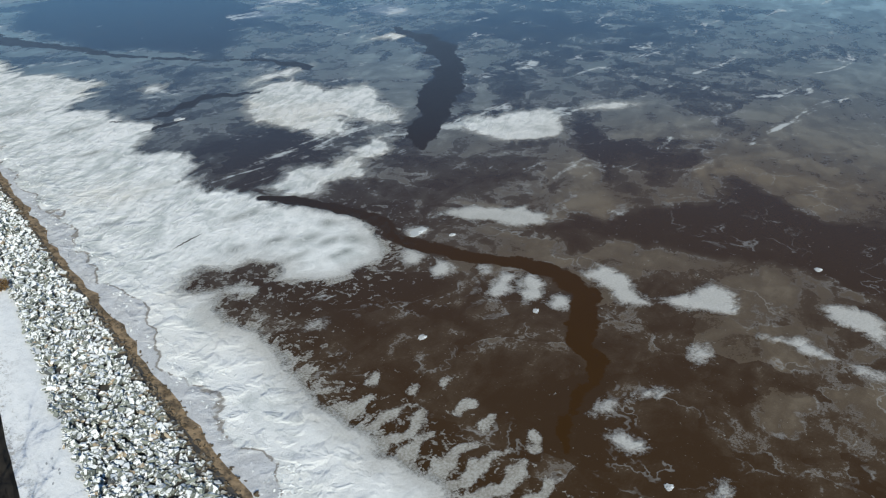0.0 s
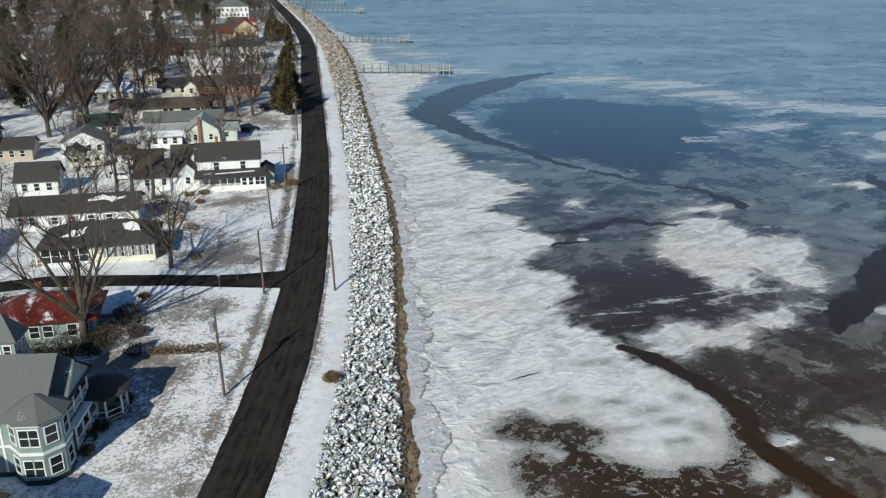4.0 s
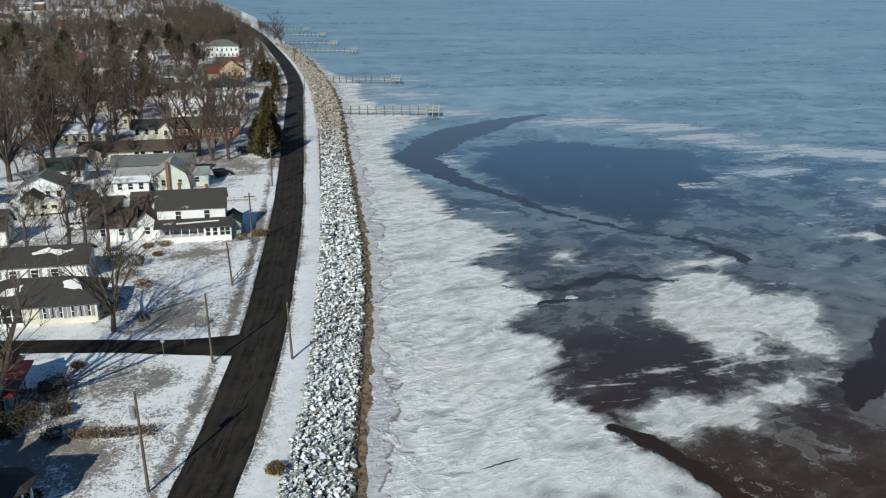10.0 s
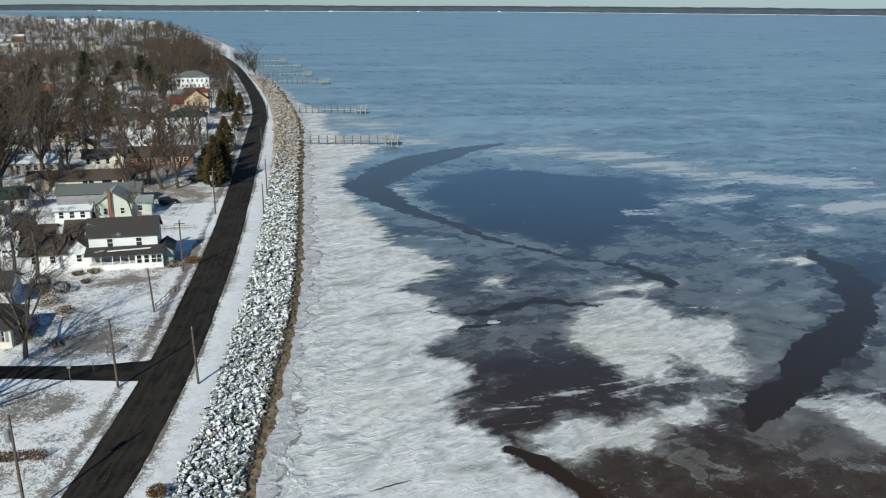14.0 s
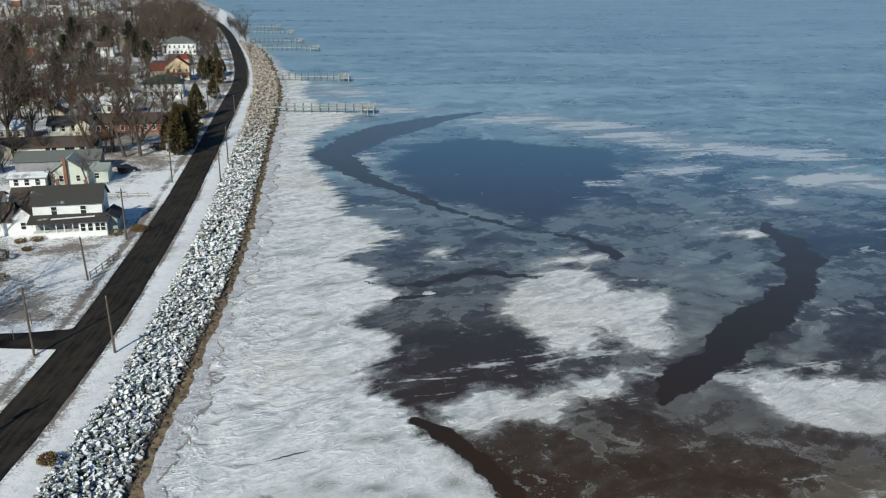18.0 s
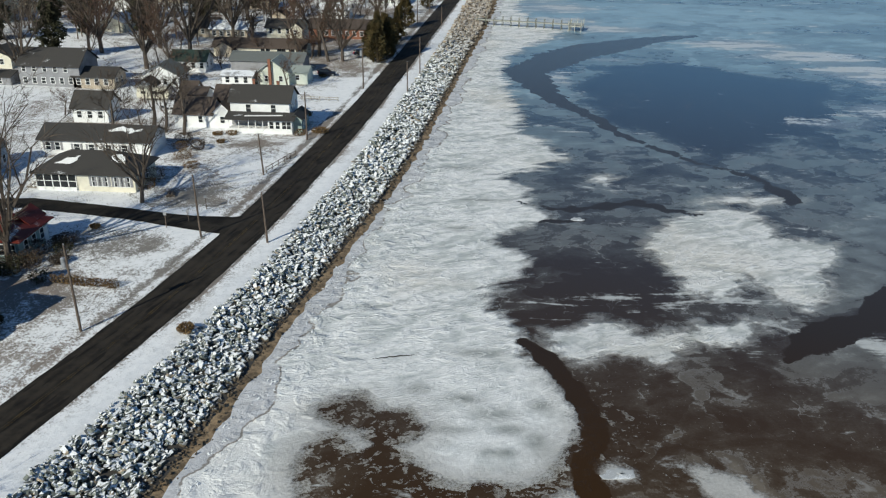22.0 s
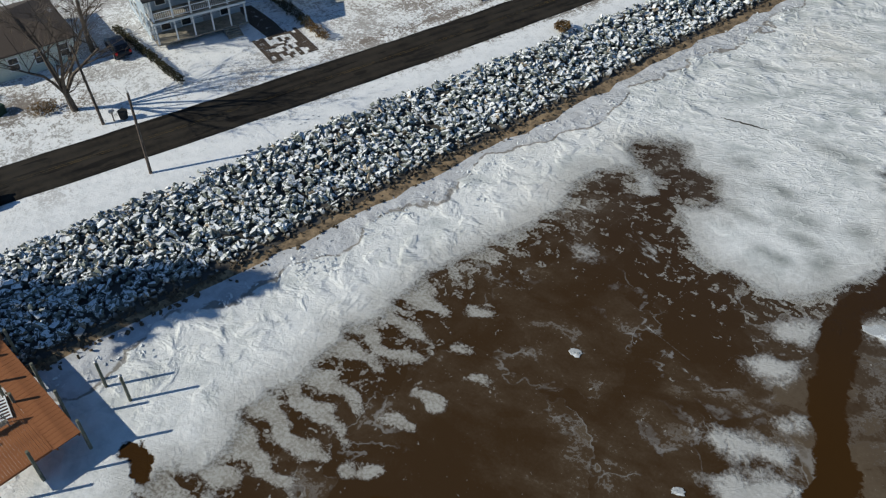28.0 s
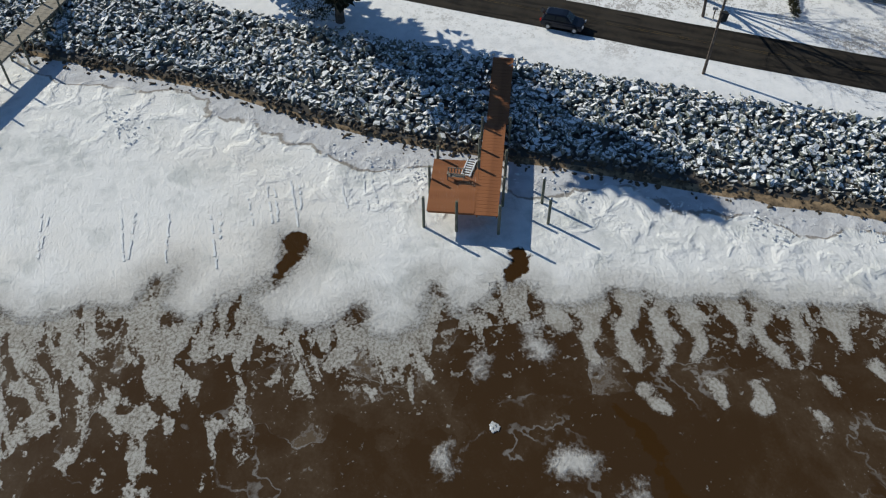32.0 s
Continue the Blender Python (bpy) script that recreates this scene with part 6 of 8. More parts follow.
# ---- docks ----
def pier(name, start, end, width, z0, z1, label, boards, posts=2.6, above=0.9, both=True):
    """A straight boarded pier on piles."""
    a, b = Vector((*start, 0)), Vector((*end, 0))
    ln = (b - a).length
    ang = math.degrees(math.atan2(b.y - a.y, b.x - a.x))
    t = thing(name, pose(a.x, a.y, 0, 0, 0, ang), label, "pier")
    k = (z1 - z0) / ln
    n = int(ln / 0.62) if ln < 40 else int(ln / 1.6)
    step = ln / n
    me = None
    for i in range(n):
        if me is None:
            me = Geo().box(0, -width / 2, -0.06, step - 0.02, width / 2, 0).mesh("plank", boards)
        ob = new("plank", me)
        ob.parent = t
        ob.matrix_basis = pose(i * step, 0, z0 + k * (i * step))
    for s in (-1, 1):
        part("stringer", Geo().bar((0, s * width * 0.42, z0 - 0.2), (ln, s * width * 0.42, z1 - 0.2), 0.1, 0.24), boards, t)
    m = max(2, int(ln / posts))
    for i in range(m + 1):
        u = ln * i / m
        for s in (-1, 1) if both else (1,):
            zz = z0 + k * u
            bottom = -0.8 if u > 7 or z0 < 2.4 else 0.0
            part("post", Geo().tube((u, s * (width / 2 + 0.08), bottom), (u, s * (width / 2 + 0.08), zz + above), 0.12, 0.105, 7), PILE, t)
    return t


def platform(owner, x0, y0, x1, y1, z, boards, along="x", step=0.42):
    n = int(((x1 - x0) if along == "x" else (y1 - y0)) / step)
    s = ((x1 - x0) if along == "x" else (y1 - y0)) / n
    me = (Geo().box(0, y0, -0.06, s - 0.008, y1, 0) if along == "x" else Geo().box(x0, 0, -0.06, x1, s - 0.008, 0)).mesh("plank", boards)
    for i in range(n):
        ob = new("plank", me)
        ob.parent = owner
        ob.matrix_basis = pose(x0 + i * s, 0, z) if along == "x" else pose(0, y0 + i * s, z)
    part("joist", Geo().box(x0 + 0.1, y0 + 0.1, z - 0.3, x1 - 0.1, y0 + 0.2, z - 0.064), boards, owner)
    part("joist", Geo().box(x0 + 0.1, y1 - 0.2, z - 0.3, x1 - 0.1, y1 - 0.1, z - 0.064), boards, owner)
    part("joist", Geo().box(x1 - 0.2, y0 + 0.2, z - 0.3, x1 - 0.1, y1 - 0.2, z - 0.064), boards, owner)
    part("joist", Geo().box(x0 + 0.1, y0 + 0.2, z - 0.3, x0 + 0.2, y1 - 0.2, z - 0.064), boards, owner)


def red_dock():
    t = thing("wooden_dock", pose(-3.2, 7.2, 0, 0, 0, 0), "red-brown wooden dock with ramp, side platform and grey piles", "dock")
    DZ = 2.0
    # walkway from the bank, sloping down, then level
    me = Geo().box(0, -0.98, -0.06, 0.41, 0.98, 0).mesh("plank", DECKWOOD)
    for i in range(48):
        x = -20.4 + 0.428 * i
        ob = new("plank", me)
        ob.parent = t
        z = DZ if x > -12 else DZ + (-12 - x) / 8.4 * 1.3
        y = 0.1 + (0.2 if x < -12 else 0.0)
        ob.matrix_basis = pose(x, y + 0.35 - 0.012 * (x + 20), z, 0, 8.8 if x < -12.2 else 0, 0)
    for s in (-1, 1):
        part("stringer", Geo().bar((-12, 0.35 + s * 0.8, DZ - 0.2), (0.1, 0.25 + s * 0.8, DZ - 0.2), 0.1, 0.24), DECKWOOD, t)
        part("stringer", Geo().bar((-20.4, 0.5 + s * 0.8, DZ + 1.1), (-12, 0.4 + s * 0.8, DZ - 0.2), 0.1, 0.24), DECKWOOD, t)
    platform(t, -6.5, -4.7, 0.0, -0.72, DZ, DECKWOOD, "y", 0.2)
    for x, y, top in ((-6.7, -4.4, 3.3), (-4.0, -4.85, 3.3), (-0.1, -4.95, 3.4), (0.15, -2.2, 3.4), (0.2, 1.3, 3.3), (-3.2, 1.5, 3.3), (-6.8, 1.55, 3.2), (-11.2, 1.7, 3.3), (-11.2, -0.8, 3.2), (-8.2, -0.85, 3.2), (-5.6, -0.75, 3.0)):
        part("post", Geo().tube((x, y, -0.9), (x, y, top), 0.13, 0.12, 8), PILE, t)
    bench = thing("garden_bench", pose(-7.0, 4.6, DZ, 0, 0, 88), "grey slatted garden bench on the dock", "bench")
    for i in range(4):
        part("seat_slat", Geo().box(-0.75, 0.12 * i, 0.42, 0.75, 0.12 * i + 0.09, 0.45), GREYWOOD, bench)
    for i in range(6):
        part("back_slat", Geo().box(-0.7 + i * 0.25, 0.5, 0.5, -0.62 + i * 0.25, 0.53, 0.95), GREYWOOD, bench)
    part("back_rail", Geo().box(-0.75, 0.49, 0.95, 0.75, 0.54, 1.02), GREYWOOD, bench)
    for x in (-0.7, 0.7):
        for y in (0.04, 0.5):
            part("leg", Geo().box(x - 0.035, y - 0.035, 0, x + 0.035, y + 0.035, 0.64 if y < 0.3 else 0.95), GREYWOOD, bench)
        part("armrest", Geo().box(x - 0.05, 0, 0.64, x + 0.05, 0.5, 0.68), GREYWOOD, bench)
    rack = thing("white_steps", pose(-8.7, 5.6, DZ, 0, 0, -12), "white ladder-like boat steps lying on the dock", "steps")
    for y in (-0.38, 0.38):
        part("side_rail", Geo().box(-1.1, y - 0.04, 0.02, 1.1, y + 0.04, 0.14), WHITE, rack)
    for i in range(7):
        part("tread", Geo().box(-1.0 + 0.31 * i, -0.34, 0.05, -0.86 + 0.31 * i, 0.34, 0.11), WHITE, rack)
    for x, y, top in ((-7.05, 12.05, 2.9), (-4.6, 12.6, 2.9)):
        p = thing("mooring_post", pose(x, y, 0), "lone greenish timber mooring post standing in the ice", "post", "mooring posts by the dock")
        part("shaft", Geo().tube((0, 0, -1), (0, 0, top), 0.13, 0.12, 8), PILE, p)
        part("cap", Geo().tube((0, 0, top), (0, 0, top + 0.08), 0.14, 0.05, 8), METAL, p)


red_dock()
pier("grey_pier", (-33.4, -39.8), (-6.0, -44.5), 1.9, 2.7, 2.2, "weathered grey plank pier over the stone bank", GREYWOOD, 3.2, 1.0)
for sx, sy, ex, ey, zz in ((10.5, 296.5, 44.6, 289, 2.0), (12.5, 384.5, 45.5, 377, 2.0), (8.0, 526.5, 42.3, 519, 2.0), (4.0, 582, 36.0, 575, 2.0), (-3.0, 660, 34, 652, 2.0), (-10.0, 720, 26, 712, 2.0)):
    p = pier("long_pier", (sx, sy), (ex, ey), 1.6, zz, zz, "long grey wooden pier on piles over the ice", PIERWOOD, 2.8, 1.25)
    tagged(p, group="long piers along the shore")
    ln = math.hypot(ex - sx, ey - sy)
    platform(p, ln - 0.2, -3.6, ln + 4.4, 3.0, zz, PIERWOOD, "x", 1.0)
    for x in (ln, ln + 2.1, ln + 4.2):
        for y in (-3.6, 3.0):
            part("post", Geo().tube((x, y, -0.8), (x, y, zz + 1.6), 0.13, 0.11, 7), PIERWOOD, p)
    g = Geo()
    for y in (-3.6, 3.0):
        g.bar((ln, y, zz + 1.0), (ln + 4.2, y, zz + 1.0), 0.08)
    part("rail", g, PIERWOOD, p)


# ---- utility poles ----
def utility_pole(x, y, high, arm=False, tank=False, lean=(0, 0), label="weathered wooden utility pole beside the road"):
    p = thing("utility_pole", pose(x, y, GROUND - 0.05, lean[0], lean[1], 0), label, "utility pole", "poles along the road")
    part("shaft", Geo().tube((0, 0, -0.5), (0, 0, high), 0.16, 0.11, 8), WOOD_POLE, p)
    part("insulator", Geo().tube((0.0, 0, high), (0, 0, high + 0.22), 0.06, 0.05, 6), METAL, p)
    if arm:
        part("crossarm", Geo().box(-0.9, -0.06, high - 0.7, 0.9, 0.06, high - 0.56), WOOD_POLE, p)
    if tank:
        part("transformer", Geo().tube((-0.38, 0, high - 2.6), (-0.38, 0, high - 1.5), 0.26, 0.26, 12).tube((-0.38, 0, high - 1.5), (-0.38, 0, high - 1.38), 0.26, 0.12, 12), METAL, p, "pale grey cylindrical transformer", smooth=False)
        part("bracket", Geo().box(-0.4, -0.05, high - 2.2, 0, 0.05, high - 2.1), METAL, p)


for x, y, high, arm, tank, lean in ((-9.05, 97.2, 7.3, False, False, (0, -2)), (-18.45, 98.2, 9.0, False, False, (1, -1)), (-22.9, 71.9, 10.2, False, True, (0, -1)), (-23.1, 26.9, 8.1, False, False, (-3, -5)),
                                    (-33.2, 28.0, 8.6, False, False, (2, -4)), (-13.8, 144.3, 9.1, True, False, (0, 0)), (-16.7, 124.3, 6.9, False, False, (0, -3)), (0.7, 183.2, 6.8, False, False, (0, 0)),
                                    (-9.6, 185.2, 10.1, True, True, (0, 0)), (1.9, 201.0, 9.0, False, False, (0, 0)), (2.1, 275.8, 5.7, False, False, (0, 0)), (-6.1, 278.9, 8.0, False, False, (0, 0)), (6.0, 342.0, 6.0, False, False, (0, 0)),
                                    (-4.1, 303.0, 8.5, True, False, (0, 0)), (-57.5, 104.5, 9.0, False, False, (0, 0)), (-3.0, 340.0, 8.5, True, False, (0, 0)), (-5.0, 380.0, 8.5, True, False, (0, 0))):
    utility_pole(x, y, high, arm, tank, lean)


# ---- trees ----
def limb(g, rng, p, d, ln, r, level, fine, twig):
    """A bent limb with smaller ones off it; thick wood into g, twigs into fine."""
    segs = 3 if level < 2 else 2
    spots = []
    out = g if level < 2 else fine
    for i in range(segs):
        d = (d + Vector((rng.gauss(0, 0.14), rng.gauss(0, 0.14), rng.gauss(0.03, 0.08)))).normalized()
        q = p + d * (ln / segs)
        r1 = r * (0.78 if level < 3 else 0.6)
        out.tube(p, q, r, r1, 6 if level == 0 else (4 if level == 1 else 3), caps=False)
        for k in range(3):
            spots.append((p.lerp(q, rng.random()), d, r1))
        p, r = q, r1
    spots.append((p, d, r))
    if level >= 3:
        for _ in range(8):
            s, sd, _r = rng.choice(spots)
            e = (sd + Vector((rng.gauss(0, 0.7), rng.gauss(0, 0.7), rng.gauss(0.1, 0.45)))).normalized() * ln * rng.uniform(0.4, 0.8)
            w = e.cross(Vector((rng.random(), rng.random(), 0.3))).normalized() * twig
            fine.add([s - w, s + w, s + e], [(0, 1, 2)])
        return
    n = (7, 5, 5)[level]
    for i in range(n):
        s, sd, sr = spots[-1] if i == 0 else rng.choice(spots[3 if level == 0 else 0:])
        a = rng.uniform(0, 6.28)
        side = Vector((math.cos(a), math.sin(a), 0))
        nd = (sd * rng.uniform(0.5, 1.0) + side * rng.uniform(0.45, 0.95) + Vector((0, 0, 0.25))).normalized()
        limb(g, rng, s, nd, ln * rng.uniform(0.45, 0.68), sr * rng.uniform(0.45, 0.62), level + 1, fine, twig)


def bare_tree(seed, high, twigs, label, twig=0.022, vase=False):
    rng = random.Random(seed)
    g, fine = Geo(), Geo()
    if vase:
        fork = Vector((rng.gauss(0, 0.2), rng.gauss(0, 0.2), high * 0.17))
        g.tube((0, 0, -0.2), fork, high * 0.026, high * 0.021, 8, caps=False)
        for i in range(6):
            a, lean = 1.047 * i + rng.uniform(-0.3, 0.3), (0.15 if i == 0 else rng.uniform(0.35, 0.62))
            limb(g, rng, fork - Vector((0, 0, 0.15)), Vector((math.cos(a) * lean, math.sin(a) * lean, 1)).normalized(), high * rng.uniform(0.52, 0.66), high * 0.016, 1, fine, twig)
    else:
        limb(g, rng, Vector((0, 0, -0.2)), Vector((0, 0, 1)), high * 0.52, high * 0.026, 0, fine, twig)
    t = thing("bare_tree", pose(0, 0, 0), label, "tree", "bare trees of the town")
    part("trunk", g, BARK, t)
    part("crown", fine, twigs, t, "leafless twigs")
    return t


def evergreen(seed, high, wide, mat, label, columnar=True, leaves=3600, bare=0.0):
    rng = random.Random(seed)
    t = thing("evergreen_tree", pose(0, 0, 0), label, "tree", "evergreens")
    part("trunk", Geo().tube((0, 0, -0.2), (0, 0, high * 0.9), high * 0.022, 0.03, 7), BARK, t)
    g = Geo()
    for i in range(leaves):
        u = bare + (1 - bare) * rng.random() ** 0.8
        a = rng.uniform(0, 6.28)
        if columnar:
            prof = (1 - u) ** 0.75 * (0.35 + 0.65 * min(1, u / 0.14))
            lump = 0.70 + 0.62 * noise.noise((math.cos(a) * 1.9 + seed, math.sin(a) * 1.9, u * 8))
        else:
            prof = (1 - u) ** 0.5 * (1 if u > 0.3 else 0.3 + u)
            lump = 0.62 + 1.05 * noise.noise((math.cos(a) * 1.6 + seed, math.sin(a) * 1.6, u * 9))
        rr = wide * prof * max(0.12, lump) * math.sqrt(rng.uniform(0.3, 1.0))
        p = Vector((rr * math.cos(a), rr * math.sin(a), high * (0.04 + 0.93 * u) + rng.gauss(0, 0.15)))
        d = Vector((math.cos(a), math.sin(a), rng.uniform(-0.3, 0.9))).normalized()
        s = d.cross(Vector((rng.gauss(0, 1), rng.gauss(0, 1), rng.gauss(0, 1)))).normalized()
        k = rng.uniform(0.2, 0.5) * (high / 11)
        g.add([p - s * k * 0.5, p + s * k * 0.5, p + d * k * 1.3, p + d * k * 0.4 + s.cross(d) * k * 0.45], [(0, 1, 2), (0, 3, 2), (1, 2, 3)])
    part("crown", g, mat, t, "dense needle foliage")
    return t


def plant_all():
    big = bare_tree(3, 19, TWIG, "tall bare tree with wide grey-brown crown", 0.032, True)
    big.matrix_basis = pose(-39.2, 87.2, GROUND)
    mid = bare_tree(8, 14, TWIG, "bare spreading tree beside a house", 0.021, True)
    mid.matrix_basis = pose(-31.4, 110.1, GROUND)
    third = bare_tree(21, 16, TWIG, "slender bare tree in a snowy yard", 0.023)
    third.matrix_basis = pose(-44.0, 147.5, GROUND)
    oak = bare_tree(33, 20, TWIG_RED, "tall bare tree with reddish twigs", 0.034)
    oak.matrix_basis = pose(-31.0, 215.0, GROUND)
    kinds = (big, mid, third, oak)
    rng = random.Random(5)
    for x, y, k, s in ((-37.6, 27.4, 1, 0.95), (-46.5, 34.5, 2, 0.8), (-56, 90, 1, 1.0), (-70, 112, 2, 0.9), (-49, 141, 2, 0.9), (-41.4, 146.5, 2, 0.9), (-37.4, 145.4, 2, 1.0), (-19.6, 215, 0, 1.0), (-23.2, 214, 3, 0.9), (-27, 221, 0, 1.1), (-52.5, 74, 1, 0.9), (-57, 80, 2, 0.9),
                       (-66, 106.5, 1, 0.9), (-56, 190, 3, 1.0), (-66, 200, 0, 1.2), (-60, 215, 0, 1.3),
                       (-72, 225, 0, 1.3), (-44, 240, 3, 1.0), (-28, 262, 3, 1.0), (-20, 285, 0, 0.8), (-36, 300, 3, 1.0), (-60, 270, 0, 1.3), (-75, 190, 3, 1.1), (-84, 215, 0, 1.3), (-56, 240, 0, 1.2),
                       (-8.5, 395, 2, 0.8), (-12, 410, 0, 0.8), (6.4, 445, 2, 0.6), (4, 560, 1, 0.8), (3, 585, 0, 0.8), (-88, 182, 0, 1.1), (-98, 172, 0, 1.0), (-38, 252, 3, 0.9), (-48, 282, 0, 1.0), (-62, 60, 1, 1.0), (-70, 80, 0, 0.8)):
        copy_thing(kinds[k], pose(x, y, GROUND, 0, 0, rng.uniform(0, 360)) @ Matrix.Diagonal((s, s, s, 1)))
    for _ in range(46):
        y = 150 + 190 * rng.random()
        x = float(road_x(y)) - 17 - 55 * rng.random()
        q = rng.uniform(0.26, 0.5)
        copy_thing(kinds[rng.choice((1, 3, 3))], pose(x, y, GROUND - 0.05, 0, 0, rng.uniform(0, 360)) @ Matrix.Diagonal((q, q, q, 1)))
    ced = evergreen(2, 13.0, 4.5, CEDAR, "tall dense dark green cedar beside the road")
    ced.matrix_basis = pose(-10.4, 214.5, GROUND)
    ced2 = evergreen(6, 10.8, 5.0, CEDAR, "broad dark cedar beside the road")
    ced2.matrix_basis = pose(-9.0, 268.5, GROUND)
    pine = evergreen(9, 15, 5.6, PINE, "tall dark green pine among bare trees", False)
    pine.matrix_basis = pose(-72, 262, GROUND + 0.1)
    for x, y, k, s in ((-12.2, 217.5, ced2, 0.95), (-8.6, 219, ced, 0.9), (-10, 224, ced, 0.85), (-9.0, 370, ced2, 0.85), (-7.2, 378, ced2, 0.7), (-12, 366, ced2, 0.9), (-5, 385, ced2, 0.6), (-9.5, 440, ced, 0.7), (-96, 270, pine, 1.1),
                       (-110, 300, pine, 1.2), (-85, 330, pine, 1.0), (-120, 262, pine, 1.0), (-64, 345, pine, 0.9), (-130, 350, pine, 1.2), (-75, 420, pine, 1.0), (-100, 440, pine, 1.1), (-50, 460, pine, 0.9), (-140, 250, pine, 1.1), (-60, 520, pine, 1.0), (-80, 235, pine, 1.1), (-66, 300, pine, 1.1), (-52, 330, pine, 0.8), (-92, 205, pine, 1.0), (-100, 240, pine, 1.25), (-118, 225, pine, 1.1), (-78, 290, pine, 1.2), (-105, 330, pine, 1.2), (-125, 300, pine, 1.3), (-90, 380, pine, 1.1), (-60, 395, pine, 0.9), (-40, 420, pine, 0.8), (-150, 320, pine, 1.2), (-145, 400, pine, 1.3), (-115, 400, pine, 1.1), (-170, 360, pine, 1.2), (-66, 475, pine, 1.0), (-90, 520, pine, 1.1), (-130, 480, pine, 1.2), (-9.4, 233, ced2, 0.8), (-8.8, 246, ced, 0.75), (-5.6, 310, ced2, 0.75), (-4.8, 352, ced, 0.7)):
        copy_thing(k, pose(x, y, GROUND + (0.1 if x > -80 else 0.8), 0, 0, rng.uniform(0, 360)) @ Matrix.Diagonal((s, s, s, 1)))


plant_all()


def woods():
    """The bare woods behind the town, past counting."""
    rng = random.Random(77)
    twig, bark = Geo(), Geo()

    def stem(x, y, z, high, n):
        p = Vector((x, y, z))
        bark.tube(p, p + Vector((rng.gauss(0, 0.3), rng.gauss(0, 0.3), high * 0.6)), high * 0.018, high * 0.008, 3, caps=False)
        w = high * rng.uniform(0.26, 0.40)
        for _ in range(n):
            a, u = rng.uniform(0, 6.28), rng.uniform(-0.5, 1.0)
            k = math.sqrt(max(0.0, 1 - u * u)) * rng.uniform(0.55, 1.0)
            s = p + Vector((0, 0, high * rng.uniform(0.22, 0.5)))
            e = p + Vector((math.cos(a) * w * k, math.sin(a) * w * k, high * (0.64 + 0.34 * u)))
            d = (e - s).cross(Vector((rng.random(), rng.random(), 0.2))).normalized() * high * 0.009
            twig.add([s - d, s + d, e], [(0, 1, 2)])
            for _ in range(6):
                b = s.lerp(e, rng.uniform(0.45, 1))
                f = b + Vector((rng.gauss(0, 1), rng.gauss(0, 1), rng.gauss(0.2, 0.8))) * high * 0.075
                dd = (f - b).cross(Vector((rng.random(), 0.3, rng.random()))).normalized() * high * 0.006
                twig.add([b - dd, b + dd, f], [(0, 1, 2)])

    for _ in range(820):
        y = 225 + 390 * rng.random() ** 0.8
        x = -44 - rng.random() ** 0.9 * (60 + 0.5 * (y - 150))
        stem(x, y, GROUND + max(0.0, min(7.0, (-x - 70) * 0.03)) - 0.2, rng.uniform(9, 16), 24)
    homes = ((-23.5, 320, 13), (-22.5, 366, 10), (-29.5, 478, 13), (-34, 285, 9), (-40, 330, 9), (-30, 395, 9), (-44, 375, 9), (-26, 425, 9), (-26.5, 250.5, 12), (-39, 228, 14))
    for _ in range(95):
        y = rng.uniform(255, 560)
        x = rng.uniform(float(road_x(y)) - 46, float(road_x(y)) - 13)
        if all(math.hypot(x - hx, y - hy) > r for hx, hy, r in homes):
            stem(x, y, GROUND - 0.1, rng.uniform(7, 13), 24)
    for _ in range(2200):
        y = 520 + 1500 * rng.random() ** 1.3
        x = float(toe_x(y)) - 36 - rng.random() ** 1.2 * (60 + 0.42 * y)
        stem(x, y, GROUND + 1.0, rng.uniform(12, 20), 16)
    for _ in range(420):
        y = 500 + 420 * rng.random()
        x = float(road_x(y) if y < 780 else toe_x(y) - 24) - 7 - rng.random() * 50
        if math.hypot(x + 29.5, y - 478) > 22:
            stem(x, y, GROUND - 0.1, rng.uniform(9, 15), 22)
    for _ in range(26):
        y = rng.uniform(560, 700)
        stem(float(road_x(y)) + rng.uniform(5, 9), y, GROUND - 0.1, rng.uniform(5, 9), 26)
    owner = thing("bare_woods", pose(0, 0, 0), "bare brown winter woods behind the town", "woods", kind="stuff")
    tagged(part("twigs", twig, TWIG, owner), kind="stuff")
    tagged(part("stem", bark, BARK, owner), kind="stuff")


woods()


